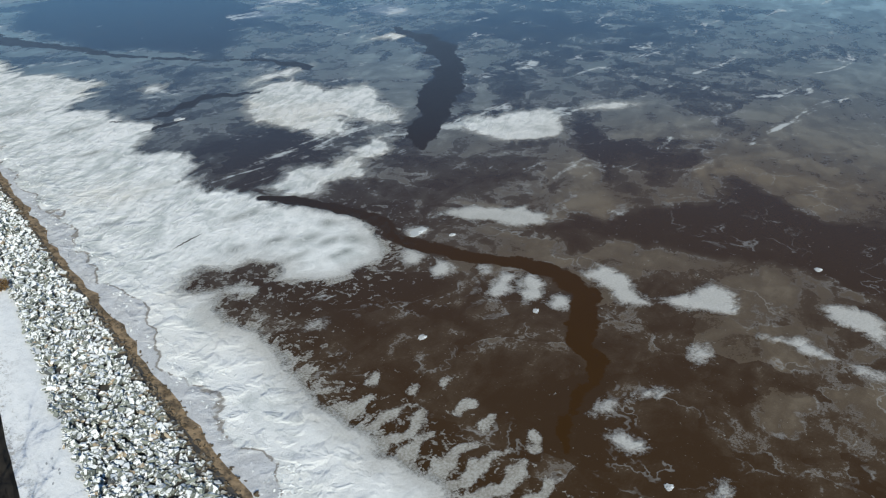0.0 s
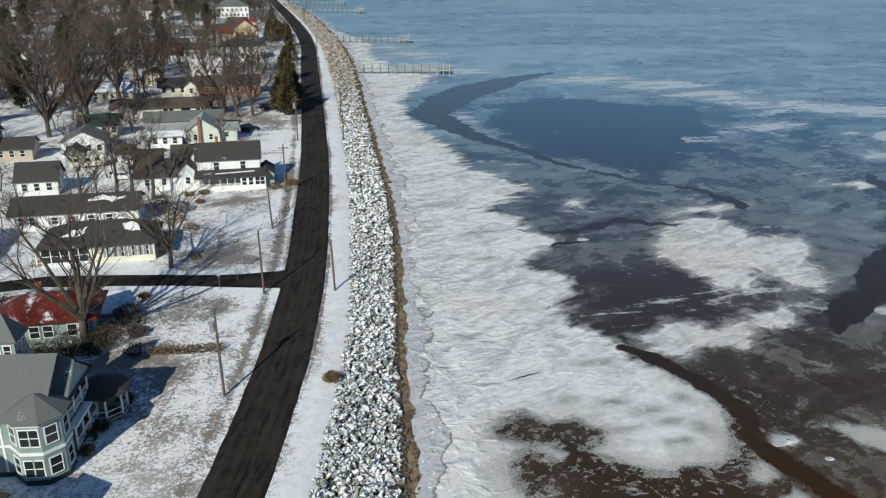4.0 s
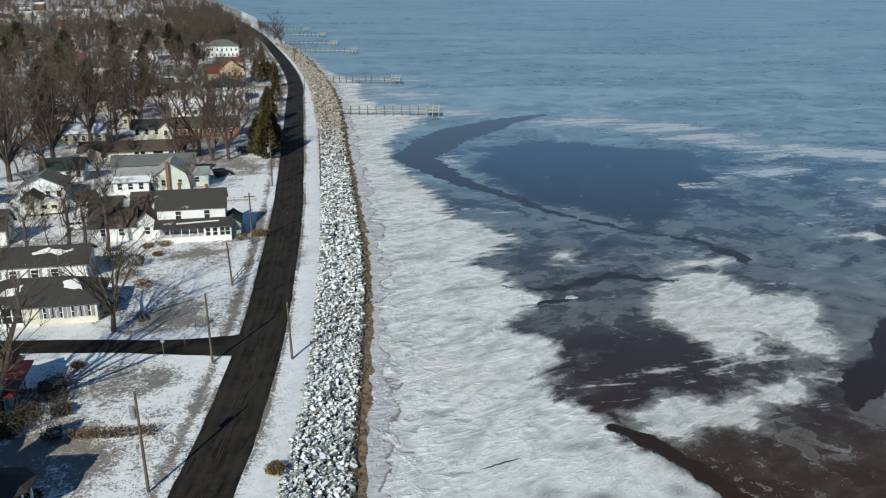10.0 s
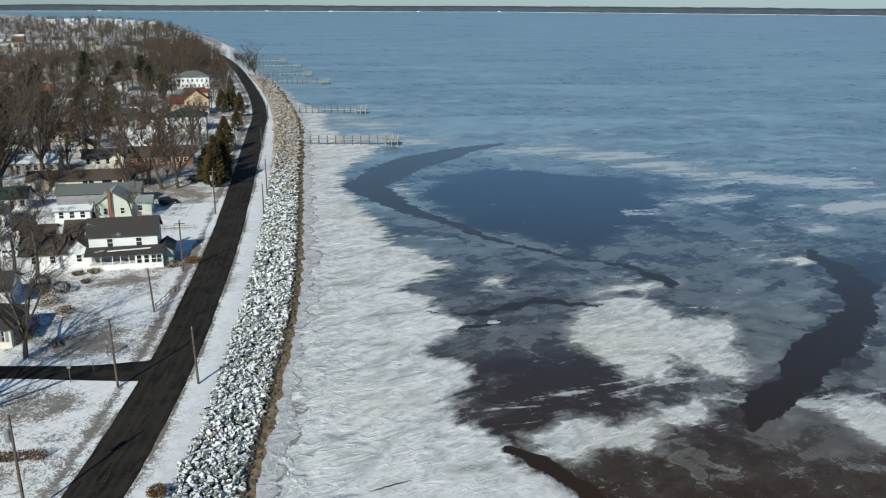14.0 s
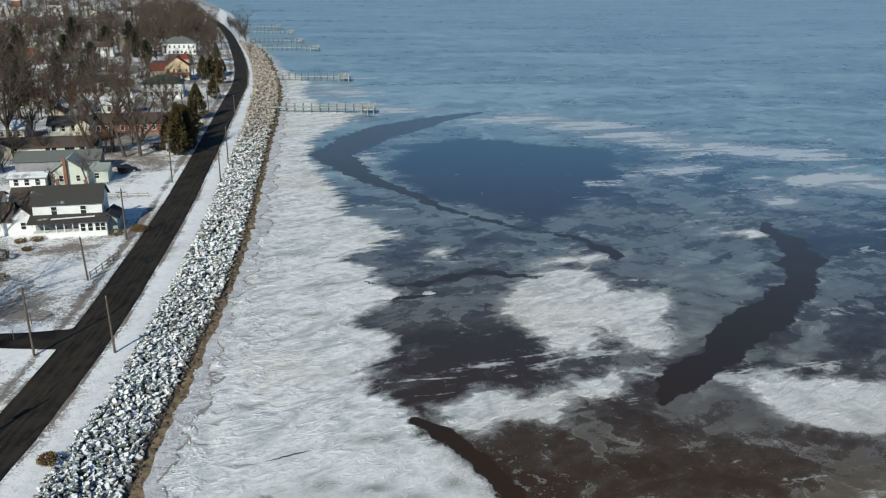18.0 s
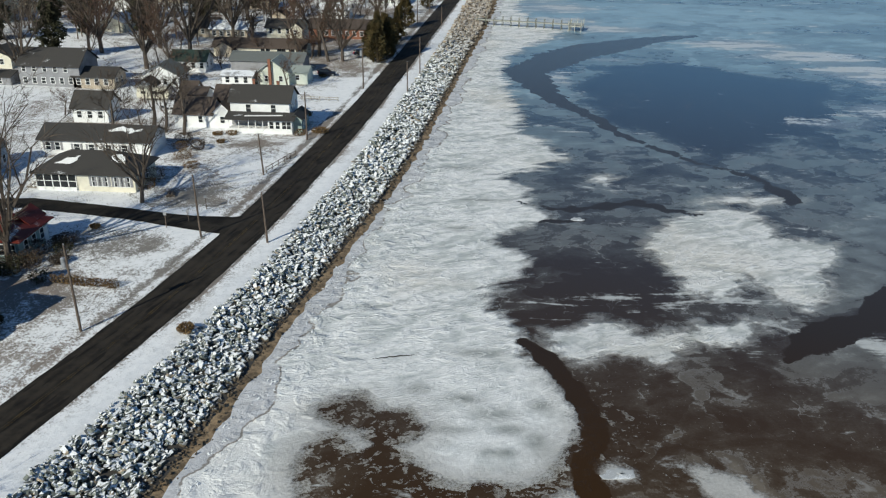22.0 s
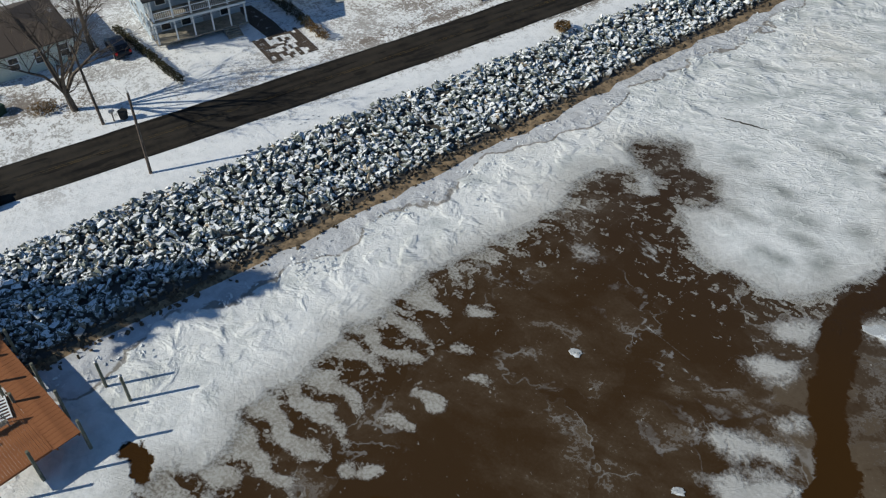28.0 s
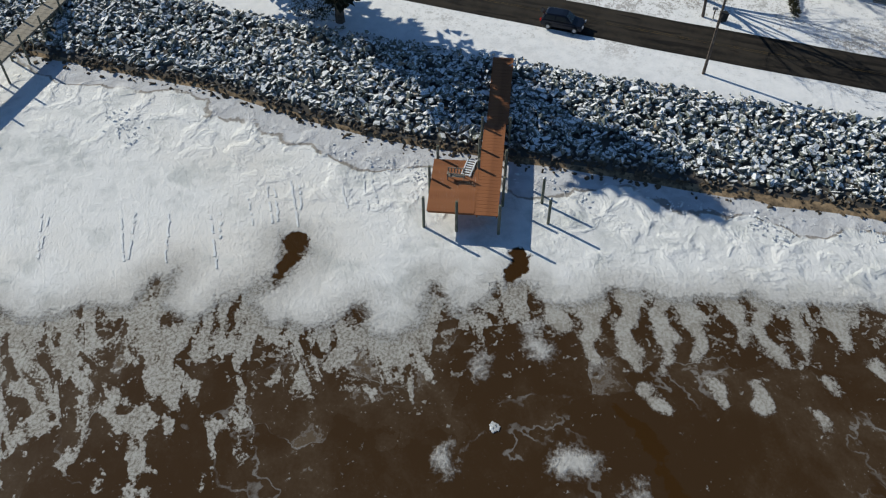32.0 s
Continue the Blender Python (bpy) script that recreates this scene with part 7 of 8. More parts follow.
# ---- far shore ----
def far_shore():
    px = [-2200, -1200, 0, 1300, 2300, 2900, 3400]
    py = [4150, 4300, 4350, 4150, 3250, 2400, 1500]
    n = 260
    ts = np.linspace(0, 6, n)
    X, Y = np.interp(ts, range(7), px), np.interp(ts, range(7), py)
    dx, dy = np.gradient(X), np.gradient(Y)
    k = np.hypot(dx, dy)
    nx, ny = -dy / k, dx / k
    rows = []
    for i in range(n):
        hgt = 25 + 5 * noise.noise((i * 0.06, 0, 0)) + 2.5 * noise.noise((i * 0.5, 4, 0))
        rows.append([(X[i] + nx[i] * s, Y[i] + ny[i] * s, z) for s, z in ((0, 0.0), (8, 1.2), (14, hgt * 0.7), (60, hgt), (150, hgt + 3))])
    P = np.array(rows)
    me = grid_mesh("far_shore", P, [HAZY_SHOREWOOD, SNOW], [("bare", np.zeros(P.shape[:2]))])
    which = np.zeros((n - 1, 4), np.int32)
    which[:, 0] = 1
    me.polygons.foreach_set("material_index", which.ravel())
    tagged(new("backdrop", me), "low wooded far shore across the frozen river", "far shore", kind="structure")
    rng = random.Random(9)
    for x, y in ((-330, 1650), (-305, 1680), (-282, 1700), (-262, 1725), (-240, 1680), (-215, 1630), (-190, 1580), (-165, 1510), (-140, 1450)):
        h = thing("house", pose(x, y, GROUND + 4.0, 0, 0, rng.uniform(-20, 20)), "white house above the trees on the far point", "house", "houses on the far point")
        w = rng.uniform(9, 18)
        part("wall", Geo().box(-w / 2, -5, -5, w / 2, 5, 6.5), WHITE, h)
        part("roof", roof_body(w, 10, 6.5, 2.5, "x", "gable"), SHINGLE_WH, h)
    for _ in range(16):
        i = rng.randrange(40, 235)
        h = thing("far_building", pose(X[i] + nx[i] * 6, Y[i] + ny[i] * 6, 1.5, 0, 0, rng.uniform(0, 90)), "small pale building on the far shore", "building", "buildings on the far shore")
        w = rng.uniform(7, 15)
        part("wall", Geo().box(-w / 2, -5, -1, w / 2, 5, 4), GREYSID if rng.random() < 0.6 else WHITE, h)
        part("roof", roof_body(w, 10, 4, 2.5, "x", "gable"), SHINGLE, h)


far_shore()

# ---- shrubs, hedges and yard things ----
def leafy(g, rng, centre, size, n, leaf):
    """Small leaves filling a lumpy volume."""
    cx, cy, cz = centre
    for _ in range(n):
        v = Vector((rng.gauss(0, 1), rng.gauss(0, 1), rng.gauss(0, 1))).normalized() * rng.uniform(0.55, 1.0)
        k = 1 + 0.35 * noise.noise((v.x * 2 + cx, v.y * 2 + cy, v.z * 2))
        p = Vector((cx + v.x * size[0] * k, cy + v.y * size[1] * k, max(0.02, cz + v.z * size[2] * k)))
        d = (v + Vector((rng.gauss(0, 0.5), rng.gauss(0, 0.5), rng.gauss(0, 0.5)))).normalized()
        s = d.cross(Vector((rng.gauss(0, 1), rng.gauss(0, 1), rng.gauss(0, 1)))).normalized()
        q = leaf * rng.uniform(0.6, 1.3)
        g.add([p - s * q * 0.5, p + s * q * 0.5, p + d * q * 1.3, p + s.cross(d) * q * 0.5], [(0, 1, 2), (0, 3, 2)])


def shrub(x, y, r, h, mat, label, n=500, seed=1):
    rng = random.Random(seed)
    t = thing("shrub", pose(x, y, GROUND - 0.02), label, "shrub")
    st = Geo()
    for _ in range(7):
        a = rng.uniform(0, 6.28)
        st.tube((0, 0, 0), (math.cos(a) * r * 0.6, math.sin(a) * r * 0.6, h * 0.7), 0.03, 0.012, 3, caps=False)
    part("stem", st, BARK, t)
    g = Geo()
    leafy(g, rng, (0, 0, h * 0.5), (r, r, h * 0.5), n, 0.14)
    part("foliage", g, mat, t)


def hedge(x0, y0, x1, y1, wide, high, mat, label, seed):
    rng = random.Random(seed)
    ln = math.hypot(x1 - x0, y1 - y0)
    t = thing("hedge", pose(x0, y0, GROUND - 0.02, 0, 0, math.degrees(math.atan2(y1 - y0, x1 - x0))), label, "hedge")
    g = Geo()
    for i in range(int(ln / 0.5) + 1):
        leafy(g, rng, (i * 0.5, rng.gauss(0, 0.06), high * 0.5), (0.45, wide / 2, high * 0.52), 70, 0.15)
    part("foliage", g, mat, t)
    st = Geo()
    for i in range(int(ln / 0.7)):
        st.tube((0.3 + i * 0.7, 0, 0), (0.3 + i * 0.7 + rng.gauss(0, 0.1), rng.gauss(0, 0.1), high * 0.7), 0.03, 0.015, 4, caps=False)
    part("stem", st, BARK, t)


shrub(-11.6, 72.8, 0.95, 1.1, DRYLEAF, "dry tan-brown shrub on the snowy verge", 700, 2)
hedge(-31.5, 83.0, -23.2, 82.3, 1.1, 1.15, DRYLEAF, "low clipped hedge of dry brown leaves", 3)
hedge(-54.0, 85.2, -37.5, 84.4, 1.6, 1.5, HEDGE, "tall dark untrimmed hedge behind the cottage yard", 7)
hedge(-58.0, 83.0, -50.0, 82.2, 2.4, 1.8, DRYLEAF, "brown leafless thicket between two yards", 8)
hedge(-46.5, 56.2, -33.0, 53.9, 1.3, 1.3, HEDGE, "dark clipped hedge beside the driveway", 4)
hedge(-33.0, 53.9, -29.2, 53.3, 1.1, 1.1, DRYLEAF, "brown end of a clipped hedge", 5)
hedge(-48.5, 38.6, -33.6, 37.4, 0.9, 0.8, HEDGE, "low dark hedge along a snowy yard", 6)
for i, (x, y, r, h, m, w) in enumerate(((-33.2, 83.2, 1.2, 1.5, HEDGE, "dark rounded"), (-37.6, 84.6, 1.6, 1.8, HEDGE, "dark spreading"), (-41, 83.8, 1.8, 1.5, HEDGE, "dark low"), (-35.2, 66.0, 0.9, 1.1, HEDGE, "dark clipped"), (-34.4, 67.8, 0.9, 1.0, HEDGE, "dark clipped"),
                                  (-33.6, 70.0, 1.0, 1.1, HEDGE, "dark clipped"), (-32.8, 72.6, 1.0, 1.0, HEDGE, "dark clipped"), (-38.6, 60.6, 0.9, 0.9, HEDGE, "dark clipped"), (-35.0, 63.9, 0.8, 0.9, DRYLEAF, "dry brown"), (-29.6, 126.8, 1.5, 1.0, DRYLEAF, "reddish-brown low"),
                                  (-45, 85.0, 2.0, 1.7, DRYLEAF, "brown leafless"), (-49, 84.5, 1.8, 1.6, DRYLEAF, "brown leafless"), (-34.5, 91.5, 1.6, 1.3, HEDGE, "dark tangled"), (-39.5, 25.2, 1.3, 0.9, DRYLEAF, "thin snowy"), (-51.4, 22.0, 1.1, 1.0, HEDGE, "dark snowy"),
                                  (-15.6, 147.0, 1.3, 1.3, DRYLEAF, "tan-brown"), (-46.5, 20.5, 1.6, 2.0, HEDGE, "dark green"), (-35.6, 118.5, 1.8, 1.6, DRYLEAF, "brown tangled"), (-28.5, 146.4, 1.2, 0.8, DRYLEAF, "low brown"), (-31.0, 145.8, 1.0, 0.7, DRYLEAF, "low brown"))):
    shrub(x, y, r, h, m, f"{w} shrub beside a house or yard", 420, 20 + i)


def car(x, y, turn, paint, label, suv=True, z=3.062):
    """A car with a shaped body, glass, lamps and wheels; x runs to its front."""
    c = thing("car", pose(x, y, z, 0, 0, turn), label, "car")
    top = 1.68 if suv else 1.42
    lower = [(-2.1, 0.32), (2.05, 0.3), (2.2, 0.5), (2.16, 0.7), (1.85, 0.86), (1.1, 0.98), (-2.1, 1.02), (-2.2, 0.7)]
    g = Geo()
    n = len(lower)
    vs = [(px, s * (0.9 if abs(px) < 2.12 else 0.8), pz) for s in (-1, 1) for px, pz in lower]
    g.add(vs, [tuple(range(n)), tuple(range(n, 2 * n))[::-1]] + [(i, n + i, n + (i + 1) % n, (i + 1) % n) for i in range(n)])
    cab = [(-2.05 if suv else -1.5, 1.0), (1.05, 0.98), (0.35, top - 0.04), (-0.1, top), (-1.75 if suv else -0.9, top - 0.05)]
    k = len(cab)
    vs = [(px, s * (0.86 if pz < 1.2 else 0.68), pz) for s in (-1, 1) for px, pz in cab]
    g.add(vs, [tuple(range(k)), tuple(range(k, 2 * k))[::-1]] + [(i, k + i, k + (i + 1) % k, (i + 1) % k) for i in range(k)])
    body = part("body", g, paint, c)
    soft = body.modifiers.new("rounding", "BEVEL")
    soft.width, soft.segments, soft.limit_method, soft.angle_limit = 0.11, 3, "ANGLE", radians(25)
    part("rear_window", Geo().bar((-2.0 if suv else -1.42, 0, 1.14), (-1.8 if suv else -1.0, 0, top - 0.16), 0.1, 1.15), GLASS, c)
    part("windscreen", Geo().add([(1.03, -0.76, 1.04), (1.03, 0.76, 1.04), (0.42, 0.63, top - 0.09), (0.42, -0.63, top - 0.09), (0.98, -0.76, 1.02), (0.98, 0.76, 1.02), (0.37, 0.63, top - 0.11), (0.37, -0.63, top - 0.11)],
                            [(0, 1, 2, 3), (7, 6, 5, 4), (0, 4, 5, 1), (1, 5, 6, 2), (2, 6, 7, 3), (3, 7, 4, 0)]), GLASS, c)
    for s in (-1, 1):
        for a, b in ((-1.75, -0.75), (-0.65, 0.3)):
            pts = [(a, s * 0.862, 1.1), (b + 0.25 * (b > 0), s * 0.862, 1.1), (b, s * 0.75, top - 0.16), (a + 0.1, s * 0.75, top - 0.16)]
            pts += [(px, py - s * 0.03, pz) for px, py, pz in pts]
            part("side_window", Geo().add(pts, [(0, 1, 2, 3), (7, 6, 5, 4), (0, 4, 5, 1), (1, 5, 6, 2), (2, 6, 7, 3), (3, 7, 4, 0)]), GLASS, c)
        part("headlight", Geo().box(2.08, s * 0.62 - 0.18, 0.66, 2.2, s * 0.62 + 0.18, 0.82), METAL, c)
        part("tail_lamp", Geo().box(-2.25, s * 0.75 - 0.12, 0.75, -2.12, s * 0.75 + 0.12, 1.0), REDLAMP, c)
        for px in (-1.35, 1.35):
            w = part("wheel", Geo().tube((px, s * 0.72, 0.34), (px, s * 0.93, 0.34), 0.34, 0.34, 14), RUBBER, c)
            part("rim", Geo().tube((px, s * 0.9, 0.34), (px, s * 0.945, 0.34), 0.2, 0.2, 10), METAL, w)
    return c


WHITEPAINT = simple("white_car_paint", (0.7, 0.7, 0.7), (0.76, 0.76, 0.76), 0.5, 0.25, 0.0, spec=0.5)
car(-29.9, 13.6, 76, CARPAINT, "dark compact car with lit rear lamps on the road")
car(-20.4, 197.5, 12, CARPAINT, "dark car parked beside a house", True, 3.02)
car(-15.7, 222.6, 5, CARPAINT, "dark car parked under bare trees", True, 3.02)
car(-44.4, 36.4, 168, CARPAINT, "dark car parked beside the hedge", True, 3.02)
car(-44.3, 159.4, 8, WHITEPAINT, "white car parked in a snowy yard", True, 3.02)


def camper():
    t = thing("camper_trailer", pose(-52.6, 170.5, GROUND, 0, 0, 6), "cream camper trailer parked in a snowy yard", "camper")
    pro = [(-3.4, 0.5), (3.0, 0.5), (3.5, 1.2), (3.2, 2.7), (-3.2, 2.8), (-3.5, 1.4)]
    n = len(pro)
    vs = [(x, s * 1.15, z) for s in (-1, 1) for x, z in pro]
    b = part("body", Geo().add(vs, [tuple(range(n)), tuple(range(n, 2 * n))[::-1]] + [(i, n + i, n + (i + 1) % n, (i + 1) % n) for i in range(n)]), CREAM, t)
    for x in (-2.0, 0.2, 2.0):
        part("side_window", Geo().box(x - 0.5, -1.19, 1.5, x + 0.5, -1.13, 2.1), GLASS, b)
    for s in (-1, 1):
        part("wheel", Geo().tube((-0.3, s * 0.95, 0.32), (-0.3, s * 1.16, 0.32), 0.32, 0.32, 12), RUBBER, t)
    part("hitch", Geo().bar((3.3, 0, 0.5), (4.4, 0, 0.45), 0.12), METAL, t)
    part("jack_stand", Geo().tube((4.2, 0, 0), (4.2, 0, 0.5), 0.05, 0.05, 6), METAL, t)


camper()


PAVER = snowy("brown_pavers", (0.05, 0.038, 0.03), (0.11, 0.083, 0.065), 0.38, 1.2)


def yard_bits():
    b = thing("wheeled_bin", pose(-32.5, 29.9, GROUND, 0, 0, 20), "dark wheeled rubbish bin at the roadside", "bin")
    part("tub", Geo().add([(-0.25, -0.28, 0.05), (0.25, -0.28, 0.05), (0.25, 0.28, 0.05), (-0.25, 0.28, 0.05), (-0.32, -0.35, 0.95), (0.32, -0.35, 0.95), (0.32, 0.35, 0.95), (-0.32, 0.35, 0.95)],
                          [(0, 3, 2, 1), (4, 5, 6, 7), (0, 1, 5, 4), (1, 2, 6, 5), (2, 3, 7, 6), (3, 0, 4, 7)]), RUBBER, b)
    part("lid", Geo().box(-0.34, -0.37, 0.95, 0.36, 0.37, 1.02), RUBBER, b)
    m = thing("mailbox", pose(-32.9, 29.0, GROUND), "grey mailbox on a wooden post", "mailbox")
    part("post", Geo().box(-0.05, -0.05, -0.2, 0.05, 0.05, 1.05), WOOD_POLE, m)
    part("box", Geo().box(-0.12, -0.25, 1.05, 0.12, 0.25, 1.28), METAL, m)
    for x, y, h in ((-14.7, 132.2, 1.4), (-24.3, 101.0, 2.3), (-22.0, 103.5, 1.8), (-21.0, 108.3, 2.2)):
        s = thing("sign_post", pose(x, y, GROUND), "thin weathered post standing in the snow", "post", "posts along the road")
        part("shaft", Geo().box(-0.05, -0.05, -0.3, 0.05, 0.05, h), WOOD_POLE, s)
        part("plate", Geo().box(-0.22, -0.07, h - 0.45, 0.22, -0.05, h), METAL, s)
    # garden fence by the farmhouse
    f = thing("wire_fence", pose(-16.5, 125.2, GROUND, 0, 0, 74), "low dark rail fence in a snowy yard", "fence")
    for i in range(6):
        part("post", Geo().box(i * 2 - 0.05, -0.05, -0.2, i * 2 + 0.05, 0.05, 1.1), WOOD_POLE, f)
    for z in (0.4, 0.95):
        part("rail", Geo().box(0, -0.03, z - 0.04, 10, 0.03, z + 0.04), WOOD_POLE, f)
    f = thing("rail_fence", pose(-21.3, 173.8, GROUND, 0, 0, -3), "low weathered rail fence across a snowy yard", "fence")
    for i in range(5):
        part("post", Geo().box(i * 2 - 0.06, -0.06, -0.2, i * 2 + 0.06, 0.06, 0.9), GREYWOOD, f)
    for z in (0.35, 0.75):
        part("rail", Geo().box(0, -0.03, z - 0.05, 8, 0.03, z + 0.05), GREYWOOD, f)
    p = thing("paved_pad", pose(-32.0, 49.4, GROUND - 0.005, 0, 0, 76), "brown brick-paved parking pad half cleared of snow", "paving")
    rng = random.Random(12)
    x = -2.6
    while x < 2.4:
        w, y = rng.uniform(0.3, 0.55), -2.8
        strip = x < -1.5 or x > 1.4
        while y < 2.6:
            d = rng.uniform(0.35, 0.8)
            if rng.random() < (0.97 if strip else 0.42):
                part("slab", Geo().box(x, y + rng.gauss(0, 0.03), 0, x + w - 0.03, y + d - 0.03, 0.03 + rng.uniform(0, 0.03)), PAVER, p)
            y += d
        x += w
    drive = thing("driveway", pose(-38.5, 51.0, GROUND - 0.005, 0, 0, 170), "dark wet driveway strip beside the hedge", "paving")
    part("surface", Geo().prism([(-4.5, -1.1), (-1, -1.3), (4, -1.0), (4.6, 0.8), (0, 1.2), (-4.2, 1.0)], 0, 0.02), PAVER, drive)
    shed = thing("log_pile", pose(-28.2, 113.4, GROUND, 0, 0, 15), "snowy heap of cut logs by a tree", "log pile")
    for i, (x, z) in enumerate(((-0.5, 0.16), (0, 0.16), (0.5, 0.16), (-0.25, 0.42), (0.25, 0.42))):
        part("log", Geo().tube((x, -0.7, z), (x + 0.05, 0.7, z), 0.17, 0.16, 8), BARK, shed)


yard_bits()

# evergreen on the bank beside the dock, and an unseen second one added for shade
bank = evergreen(14, 22.8, 6.8, PINE, "tall dark pine on the snowy bank above the stones", False, 2000, 0.06)
bank.matrix_basis = pose(-29.0, -9.1, GROUND)
copy_thing(bank, pose(-37.5, -21.0, GROUND, 0, 0, 120) @ Matrix.Diagonal((0.8, 0.8, 0.8, 1)))
for i, (x, y, r, h, m, w) in enumerate(((-37.0, 88.0, 1.3, 1.2, DRYLEAF, "brown tangled"), (-36.2, 94.2, 1.2, 1.0, DRYLEAF, "brown tangled"), (-38.2, 86.0, 1.7, 1.9, HEDGE, "dark overgrown"), (-42.6, 85.8, 1.6, 1.6, HEDGE, "dark overgrown"), (-46.8, 86.2, 1.7, 2.0, DRYLEAF, "tall brown"),
                                              (-51.0, 87.0, 1.9, 2.2, DRYLEAF, "tall brown"), (-55.0, 87.5, 2.0, 2.0, HEDGE, "dark overgrown"), (-52.6, 92.0, 1.7, 1.9, DRYLEAF, "tall brown"), (-34.0, 100.0, 0.8, 0.6, DRYLEAF, "low brown"), (-33.0, 116.0, 2.0, 1.8, DRYLEAF, "brown leafless"), (-32.5, 131.5, 1.8, 1.5, DRYLEAF, "brown leafless"),
                                              (-34.6, 136.0, 1.6, 1.7, DRYLEAF, "brown leafless"), (-29.0, 141.0, 0.8, 0.7, DRYLEAF, "low brown"), (-46.0, 124.6, 1.4, 1.2, DRYLEAF, "brown leafless"), (-17.2, 161.0, 1.0, 0.8, DRYLEAF, "low brown"), (-21.0, 196.0, 0.9, 0.7, DRYLEAF, "low brown"))):
    shrub(x, y, r, h, m, f"{w} shrub in a snowy yard", 420, 70 + i)
for i, (x, y, r, h) in enumerate(((-36.3, 86.6, 2.2, 2.4), (-37.6, 90.4, 2.0, 2.2), (-35.2, 94.0, 1.8, 1.7), (-40.2, 87.0, 2.2, 2.3), (-33.4, 88.6, 1.2, 1.1), (-47.0, 97.8, 2.0, 2.0), (-52.0, 98.5, 2.2, 2.4), (-33.2, 119.6, 2.2, 2.4), (-31.8, 136.5, 1.8, 2.0), (-35.5, 140.5, 1.8, 2.0))):
    shrub(x, y, r, h, TWIG, "dense leafless brown shrub in a snowy yard", 900, 110 + i)
shrub(-12.3, 149.6, 1.7, 0.9, DRYLEAF, "heap of brown leaves and cut grass beside the road", 900, 62)
shrub(-29.4, -11.6, 2.7, 3.6, HEDGE, "bushy evergreen at the foot of the bank tree", 1400, 61)


# ---- loose floes and cracks on the river ----
def floe(x, y, rx, ry, turn, label, seed, thick=0.07, name="ice_floe"):
    rng = random.Random(seed)
    t = thing(name, pose(x, y, 0.0, 0, 0, turn), label, "ice floe", "loose floes on the river")
    n = 26
    r = [1 + 0.6 * noise.noise((math.cos(6.283 * i / n) * 1.3 + seed, math.sin(6.283 * i / n) * 1.3, 0)) + 0.3 * noise.noise((i * 0.8, seed, 2)) for i in range(n)]
    o = [(rx * r[i] * math.cos(6.283 * i / n), ry * r[i] * math.sin(6.283 * i / n)) for i in range(n)]
    g = Geo()
    vs = [(a, b, -0.02) for a, b in o] + [(a, b, thick * 0.8) for a, b in o] + [(a * 0.86, b * 0.86, thick) for a, b in o] + [(0, 0, thick)]
    fs = [(i, (i + 1) % n, n + (i + 1) % n, n + i) for i in range(n)] + [(n + i, n + (i + 1) % n, 2 * n + (i + 1) % n, 2 * n + i) for i in range(n)] + [(2 * n + i, 2 * n + (i + 1) % n, 3 * n) for i in range(n)]
    part("plate", g.add(vs, fs), FLOE, t)
    h = Geo()
    for _ in range(5):
        a = rng.uniform(0, 6.28)
        px, py, s = math.cos(a) * rx * rng.uniform(0.1, 0.6), math.sin(a) * ry * rng.uniform(0.1, 0.6), rng.uniform(0.12, 0.3) * min(rx, ry)
        h.prism([(px + s * math.cos(b), py + s * 0.7 * math.sin(b)) for b in (0.2, 1.4, 2.6, 3.9, 5.2)], thick - 0.01, thick + 0.05)
    part("snow_crust", h, FLOE, t)


for i, (x, y, rx, ry, tn) in enumerate(((32.9, 56.3, 1.35, 0.85, 10), (35.4, 52.6, 0.45, 0.35, 0), (16.5, 38.4, 0.5, 0.4, 0), (34.0, 117.0, 0.9, 0.7, 0), (59.3, 16.0, 0.5, 0.4, 0),
                                       (15.4, 9.1, 0.45, 0.35, 0), (100.6, 137.6, 1.8, 0.8, 20), (28.6, 33.5, 0.5, 0.3, 20))):
    floe(x, y, rx, ry, tn, "small white floe frozen into the dark ice", 100 + i)


def crack_line():
    t = thing("ice_crack", pose(10.8, 74.3, 0), "dark jagged crack across white shore ice", "crack")
    rng = random.Random(3)
    g = Geo()
    pts = [(-2.4 + 0.3 * i, -0.45 + 0.28 * i * 0.3 + rng.gauss(0, 0.07)) for i in range(17)]
    for i in range(16):
        w = 0.12 * math.sin(math.pi * (i + 0.5) / 16) + 0.02
        (ax, ay), (bx, by) = pts[i], pts[i + 1]
        g.add([(ax, ay - w, 0.012), (bx, by - w, 0.012), (bx, by + w, 0.012), (ax, ay + w, 0.012), (ax, ay - w, -0.03), (bx, by - w, -0.03), (bx, by + w, -0.03), (ax, ay + w, -0.03)],
              [(0, 1, 2, 3), (0, 4, 5, 1), (2, 6, 7, 3)])
    part("gap", g, SOIL, t)


crack_line()


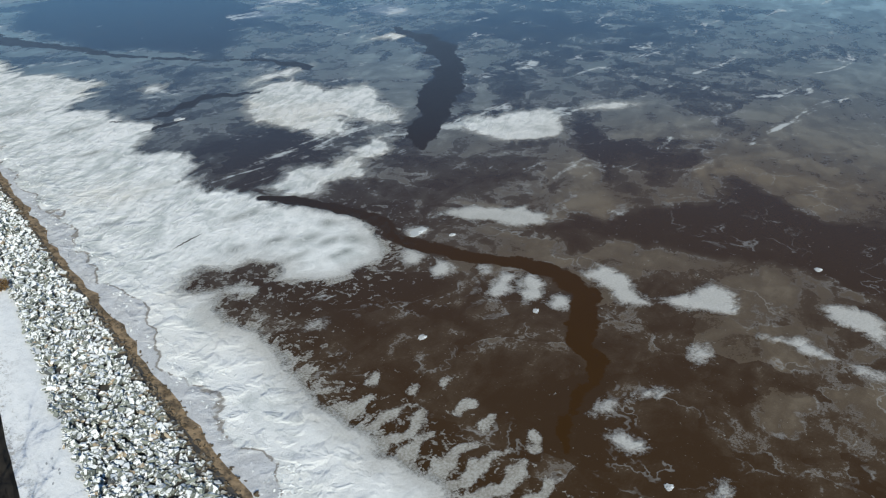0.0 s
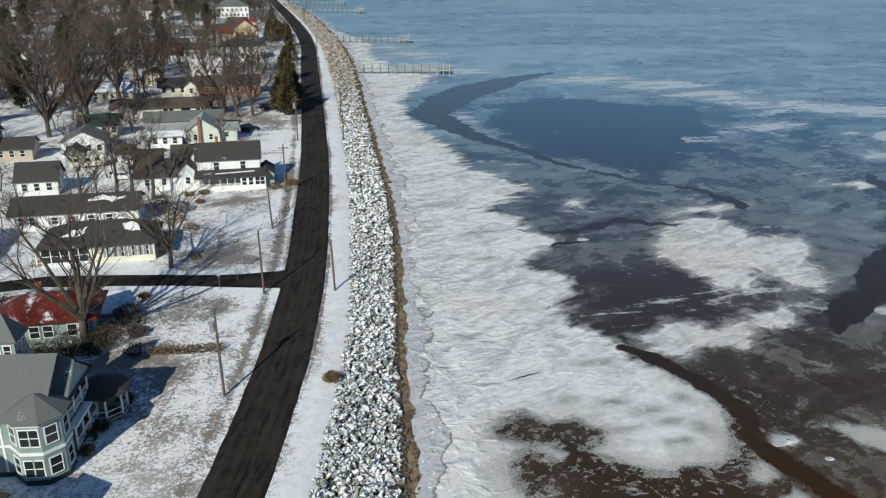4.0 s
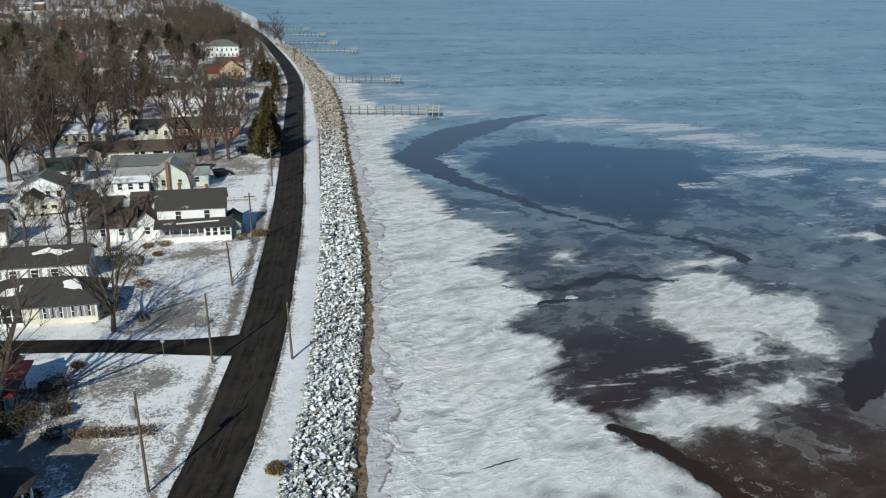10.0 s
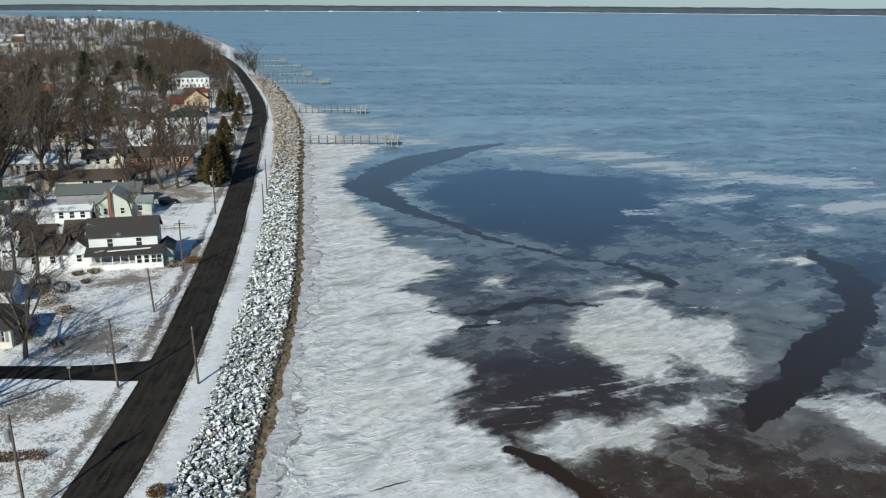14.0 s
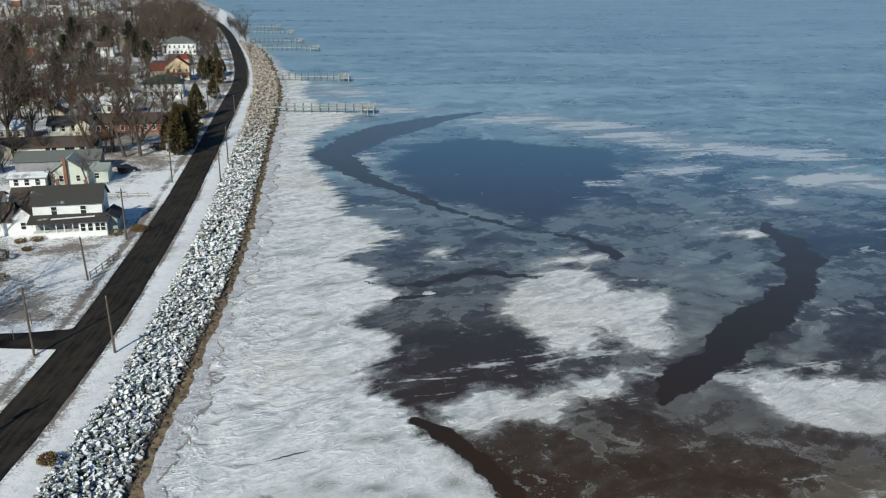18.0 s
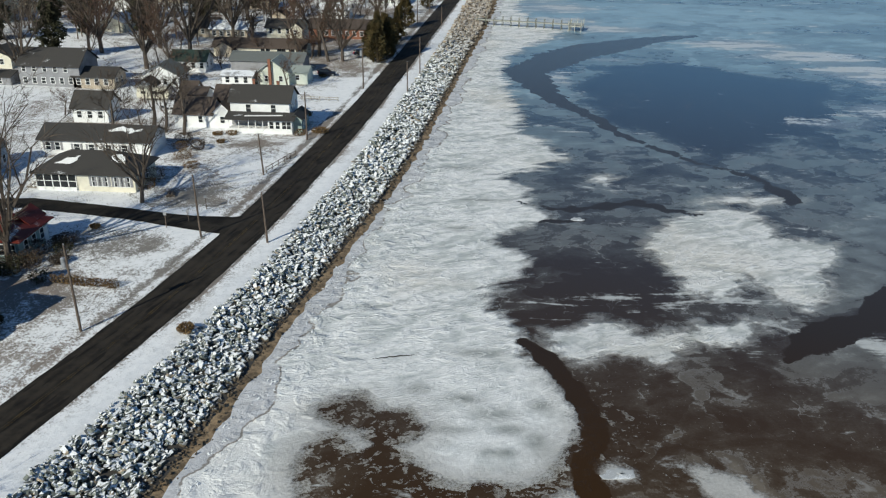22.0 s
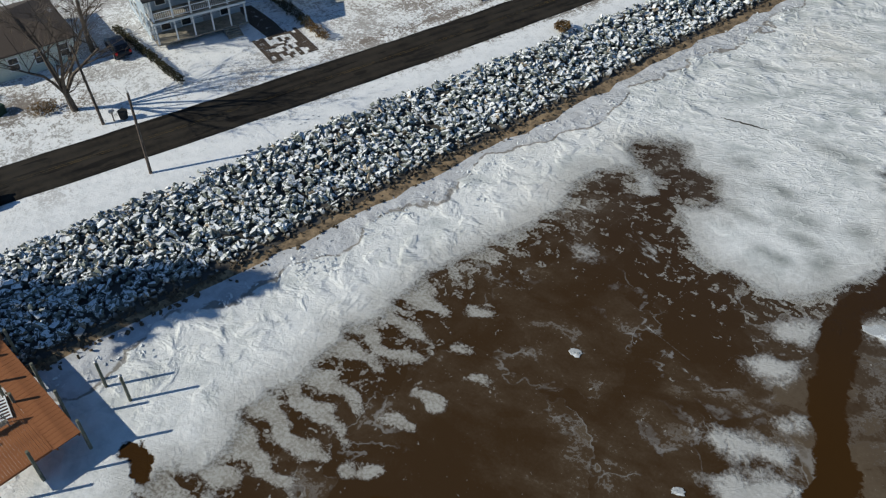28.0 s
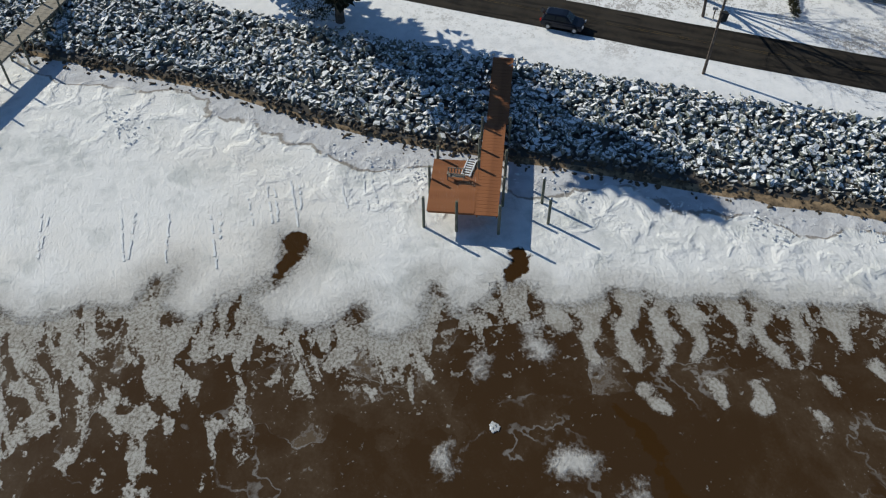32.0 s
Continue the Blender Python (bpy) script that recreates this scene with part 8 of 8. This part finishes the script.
def ice_rubble():
    """Broken shards heaped along the rim of the shore ice."""
    rng = random.Random(15)
    shapes = [rock_shape(rng) for _ in range(10)]
    t = thing("ice_rubble", pose(0, 0, 0), "heaps of small white broken ice shards along the shore", "ice rubble", kind="stuff")
    V, F, k = [], [], 0
    heaps = [(-13.6, -27.0, 0.9, 40), (-12.2, -26.2, 0.6, 24), (-15.2, -28.6, 0.7, 22), (-14.7, -14.0, 0.9, 16), (-10.2, -2.0, 0.6, 14), (-8.9, 1.1, 0.5, 22), (-6.2, 30.2, 0.8, 30), (-4.6, 31.8, 0.6, 26), (-5.3, 40.3, 0.5, 16), (-1.2, 47.3, 0.5, 14)]
    y = -6.0
    while y < 150:
        heaps.append((float(toe_x(y)) + 3.2 + 2.4 * noise.noise((y * 0.16, 1, 0)) + rng.gauss(0, 0.5), y, rng.uniform(0.3, 0.8), rng.randrange(3, 12)))
        y += rng.uniform(0.8, 2.6)
    for hx, hy, r, n in heaps:
        for _ in range(n):
            vs, fs = rng.choice(shapes)
            q = rng.uniform(0.10, 0.34)
            m = Matrix.LocRotScale((hx + rng.gauss(0, r), hy + rng.gauss(0, r), 0.05 + rng.uniform(-0.03, 0.08)), Euler((rng.gauss(0, 0.35), rng.gauss(0, 0.35), rng.uniform(0, 6.28))), (q, q, q * 0.28))
            M = np.array(m)
            V.extend((vs @ M[:3, :3].T + M[:3, 3]).tolist())
            F.extend([tuple(int(a) + k for a in f) for f in fs])
            k += len(vs)
    me = bpy.data.meshes.new("shards")
    me.from_pydata(V, [], F)
    me.materials.append(SHARD)
    ob = new("shards", me)
    ob.parent = t
    tagged(ob, kind="stuff")


def rafted_ridges():
    """Thin upturned edges where plates of shore ice slid over each other."""
    rng = random.Random(19)
    t = thing("rafted_ice", pose(0, 0, 0), "thin raised ridges where shore ice plates overlap", "ice ridges", kind="stuff")
    g = Geo()

    def ridge(ax, ay, bx, by):
        n = max(3, int(math.hypot(bx - ax, by - ay) / 0.35))
        pts = [(ax + (bx - ax) * i / n + rng.gauss(0, 0.05), ay + (by - ay) * i / n + rng.gauss(0, 0.05)) for i in range(n + 1)]
        for (px, py), (qx, qy) in zip(pts[:-1], pts[1:]):
            if rng.random() < 0.72:
                z = rng.uniform(0.02, 0.045)
                g.bar((px, py, 0.04), (qx, qy, 0.04), rng.uniform(0.10, 0.22), z)

    for x, y, ln in ((-2.2, -30.4, 5.2), (-1.9, -29.6, 5.4), (-2.0, -23.4, 4.8), (-3.2, -22.5, 5.8), (-3.0, -19.5, 5.6), (-2.9, -15.9, 5.8), (-3.4, -15.2, 3.0), (-5.4, -13.3, 3.2), (-7.0, -12.0, 4.4), (-6.8, -11.3, 4.0), (-7.9, -10.1, 5.6), (-7.4, -9.2, 3.0), (-7.6, -5.5, 3.0), (-9.2, -3.8, 4.2), (-8.8, -3.1, 3.4), (-7.5, 1.0, 4.6)):
        ridge(x, y, x + ln, y + ln * rng.uniform(0.22, 0.42))
    tagged(part("ridges", g, SHARD, t), kind="stuff")


ice_rubble()
rafted_ridges()


def wires():
    """Slack service lines from pole to pole."""
    tops = [(-33.2, 28.0, 11.2), (-22.9, 71.9, 12.9), (-18.45, 98.2, 11.7), (-13.8, 144.3, 11.7), (-9.6, 185.2, 12.7), (-6.1, 278.9, 10.7)]
    spans = list(zip(tops[:-1], tops[1:])) + [((-18.45, 98.2, 11.5), (-9.05, 97.2, 10.1)), ((-33.2, 28.0, 11.0), (-23.1, 26.9, 10.8)), ((-9.6, 185.2, 12.3), (0.7, 183.2, 9.6))]
    for a, b in spans:
        w = thing("overhead_wire", pose(0, 0, 0), "thin dark overhead wire between poles", "wire", "wires along the road")
        g = Geo()
        a, b = Vector(a), Vector(b)
        sag = 0.02 * (b - a).length
        pts = [a.lerp(b, i / 10) - Vector((0, 0, sag * 4 * (i / 10) * (1 - i / 10))) for i in range(11)]
        side = (b - a).cross(Vector((0, 0, 1))).normalized() * 0.014
        up = Vector((0, 0, 0.014))
        vs = [p + k for p in pts for k in (side, up, -side, -up)]
        g.add(vs, [(4 * i + j, 4 * i + (j + 1) % 4, 4 * i + 4 + (j + 1) % 4, 4 * i + 4 + j) for i in range(10) for j in range(4)])
        part("strand", g, RUBBER, w)


wires()


def snow_tracks():
    """Footprints and wheel marks in the thin snow, as flat plates with their shade in the colour."""
    rng = random.Random(31)
    lines = (((-26.5, 58.0), (-20.6, 92.0), 0.35), ((-27.4, 57.0), (-22.4, 84.0), 0.9), ((-19.8, 40.5), (-17.6, 44.8), 0.3), ((-18.4, 36.5), (-17.2, 41.5), 0.3), ((-21.0, 21.5), (-18.9, 27.0), 0.4), ((-33.5, 37.0), (-27.8, 52.0), 0.8), ((-34.2, 35.5), (-28.4, 55.0), 0.8))
    t = thing("footprint_trail", pose(0, 0, GROUND), "trails of footprints pressed into the snow", "footprints", kind="stuff")
    g = Geo()
    for (ax, ay), (bx, by), spread in lines:
        n = int(math.hypot(bx - ax, by - ay) / 0.55)
        for i in range(n):
            u = i / n
            x, y = ax + (bx - ax) * u + rng.gauss(0, spread * 0.3) + 0.5 * math.sin(u * 9), ay + (by - ay) * u + rng.gauss(0, 0.1)
            a = math.atan2(by - ay, bx - ax) + rng.gauss(0, 0.2)
            c, q = math.cos(a), math.sin(a)
            o = [(x + 0.17 * math.cos(k) * c - 0.08 * math.sin(k) * q, y + 0.17 * math.cos(k) * q + 0.08 * math.sin(k) * c) for k in (0, 1.05, 2.1, 3.14, 4.2, 5.2)]
            g.prism(o, -0.02, 0.012)
    tagged(part("prints", g, TRODDEN_SHADED, t), kind="stuff")


snow_tracks()

# ---- the roadside yard ----
def lawn_chair():
    t = thing("lawn_chair", pose(0, 0, 0), "pale green slatted wooden lawn chair in the snow", "chair", "lawn chairs in the yard")
    for i in range(5):
        part("seat_slat", Geo().add([(-0.27, 0.1 * i - 0.22, 0.36 - 0.03 * i), (0.27, 0.1 * i - 0.22, 0.36 - 0.03 * i), (0.27, 0.1 * i - 0.14, 0.335 - 0.03 * i), (-0.27, 0.1 * i - 0.14, 0.335 - 0.03 * i)]
                                    + [(-0.27, 0.1 * i - 0.22, 0.33 - 0.03 * i), (0.27, 0.1 * i - 0.22, 0.33 - 0.03 * i), (0.27, 0.1 * i - 0.14, 0.305 - 0.03 * i), (-0.27, 0.1 * i - 0.14, 0.305 - 0.03 * i)],
                                    [(0, 1, 2, 3), (7, 6, 5, 4), (0, 4, 5, 1), (1, 5, 6, 2), (2, 6, 7, 3), (3, 7, 4, 0)]), CHAIRPAINT, t)
    for i in range(5):
        x = -0.24 + 0.12 * i
        part("back_slat", Geo().bar((x, 0.26, 0.2), (x * 1.15, 0.62, 1.0 - 0.4 * x * x), 0.1, 0.025), CHAIRPAINT, t)
    for x in (-0.33, 0.33):
        part("armrest", Geo().box(x - 0.07, -0.3, 0.55, x + 0.07, 0.4, 0.58), CHAIRPAINT, t)
        part("leg", Geo().box(x - 0.03, -0.28, -0.02, x + 0.03, -0.18, 0.55), CHAIRPAINT, t)
        part("back_leg", Geo().bar((x, -0.2, 0.36), (x, 0.6, 0.0), 0.04, 0.1), CHAIRPAINT, t)
    return t


def roadside_yard():
    first = lawn_chair()
    first.matrix_basis = pose(-47.6, 12.2, GROUND, 0, 0, 20)
    for x, y, turn in ((-48.1, 13.7, -20), (-47.6, 15.0, -50), (-47.0, 16.4, -80)):
        copy_thing(first, pose(x, y, GROUND, 0, 0, turn))
    ramp = thing("board_walk", pose(-48.2, 19.2, GROUND, 0, 0, 8), "brown board walk lying in the snowy yard", "boards")
    for i in range(9):
        part("board", Geo().box(-2.1 + i * 0.47, -0.55, 0.0, -1.67 + i * 0.47, 0.55, 0.07), WOOD_POLE, ramp)
    box = thing("utility_cabinet", pose(-42.6, 21.9, GROUND, 0, 0, 14), "dark green steel utility cabinet in the yard", "cabinet")
    part("body", Geo().box(-0.65, -0.5, -0.05, 0.65, 0.5, 0.8), LIDGREEN, box)
    part("lid", Geo().add([(-0.7, -0.55, 0.8), (0.7, -0.55, 0.8), (0.7, 0.55, 0.8), (-0.7, 0.55, 0.8), (-0.6, -0.5, 0.92), (0.6, -0.5, 0.92), (0.6, 0.5, 0.98), (-0.6, 0.5, 0.98)],
                          [(0, 3, 2, 1), (4, 5, 6, 7), (0, 1, 5, 4), (1, 2, 6, 5), (2, 3, 7, 6), (3, 0, 4, 7)]), LIDGREEN, box)
    for x, y in ((-46.2, 6.2), (-45.2, 18.4)):
        u = thing("planter_urn", pose(x, y, GROUND), "dark round planter urn with snow in it", "planter", "planter urns in the yard")
        part("foot", Geo().tube((0, 0, -0.02), (0, 0, 0.15), 0.2, 0.12, 10), SOIL, u)
        part("bowl", Geo().tube((0, 0, 0.15), (0, 0, 0.6), 0.16, 0.36, 10), SOIL, u)
        part("snow_fill", Geo().tube((0, 0, 0.58), (0, 0, 0.64), 0.3, 0.2, 10), WHITE, u)
    g = thing("lamp_post", pose(-42.9, 1.9, GROUND, 0, 0, 30), "short black lamp post with sign arm by the driveway", "lamp post")
    part("shaft", Geo().tube((0, 0, -0.2), (0, 0, 2.0), 0.05, 0.04, 7), RUBBER, g)
    part("arm", Geo().box(-0.5, -0.03, 1.82, 0.05, 0.03, 1.88), RUBBER, g)
    part("lantern", Geo().tube((0, 0, 2.0), (0, 0, 2.25), 0.09, 0.12, 6).tube((0, 0, 2.25), (0, 0, 2.35), 0.14, 0.02, 6), METAL, g)


roadside_yard()
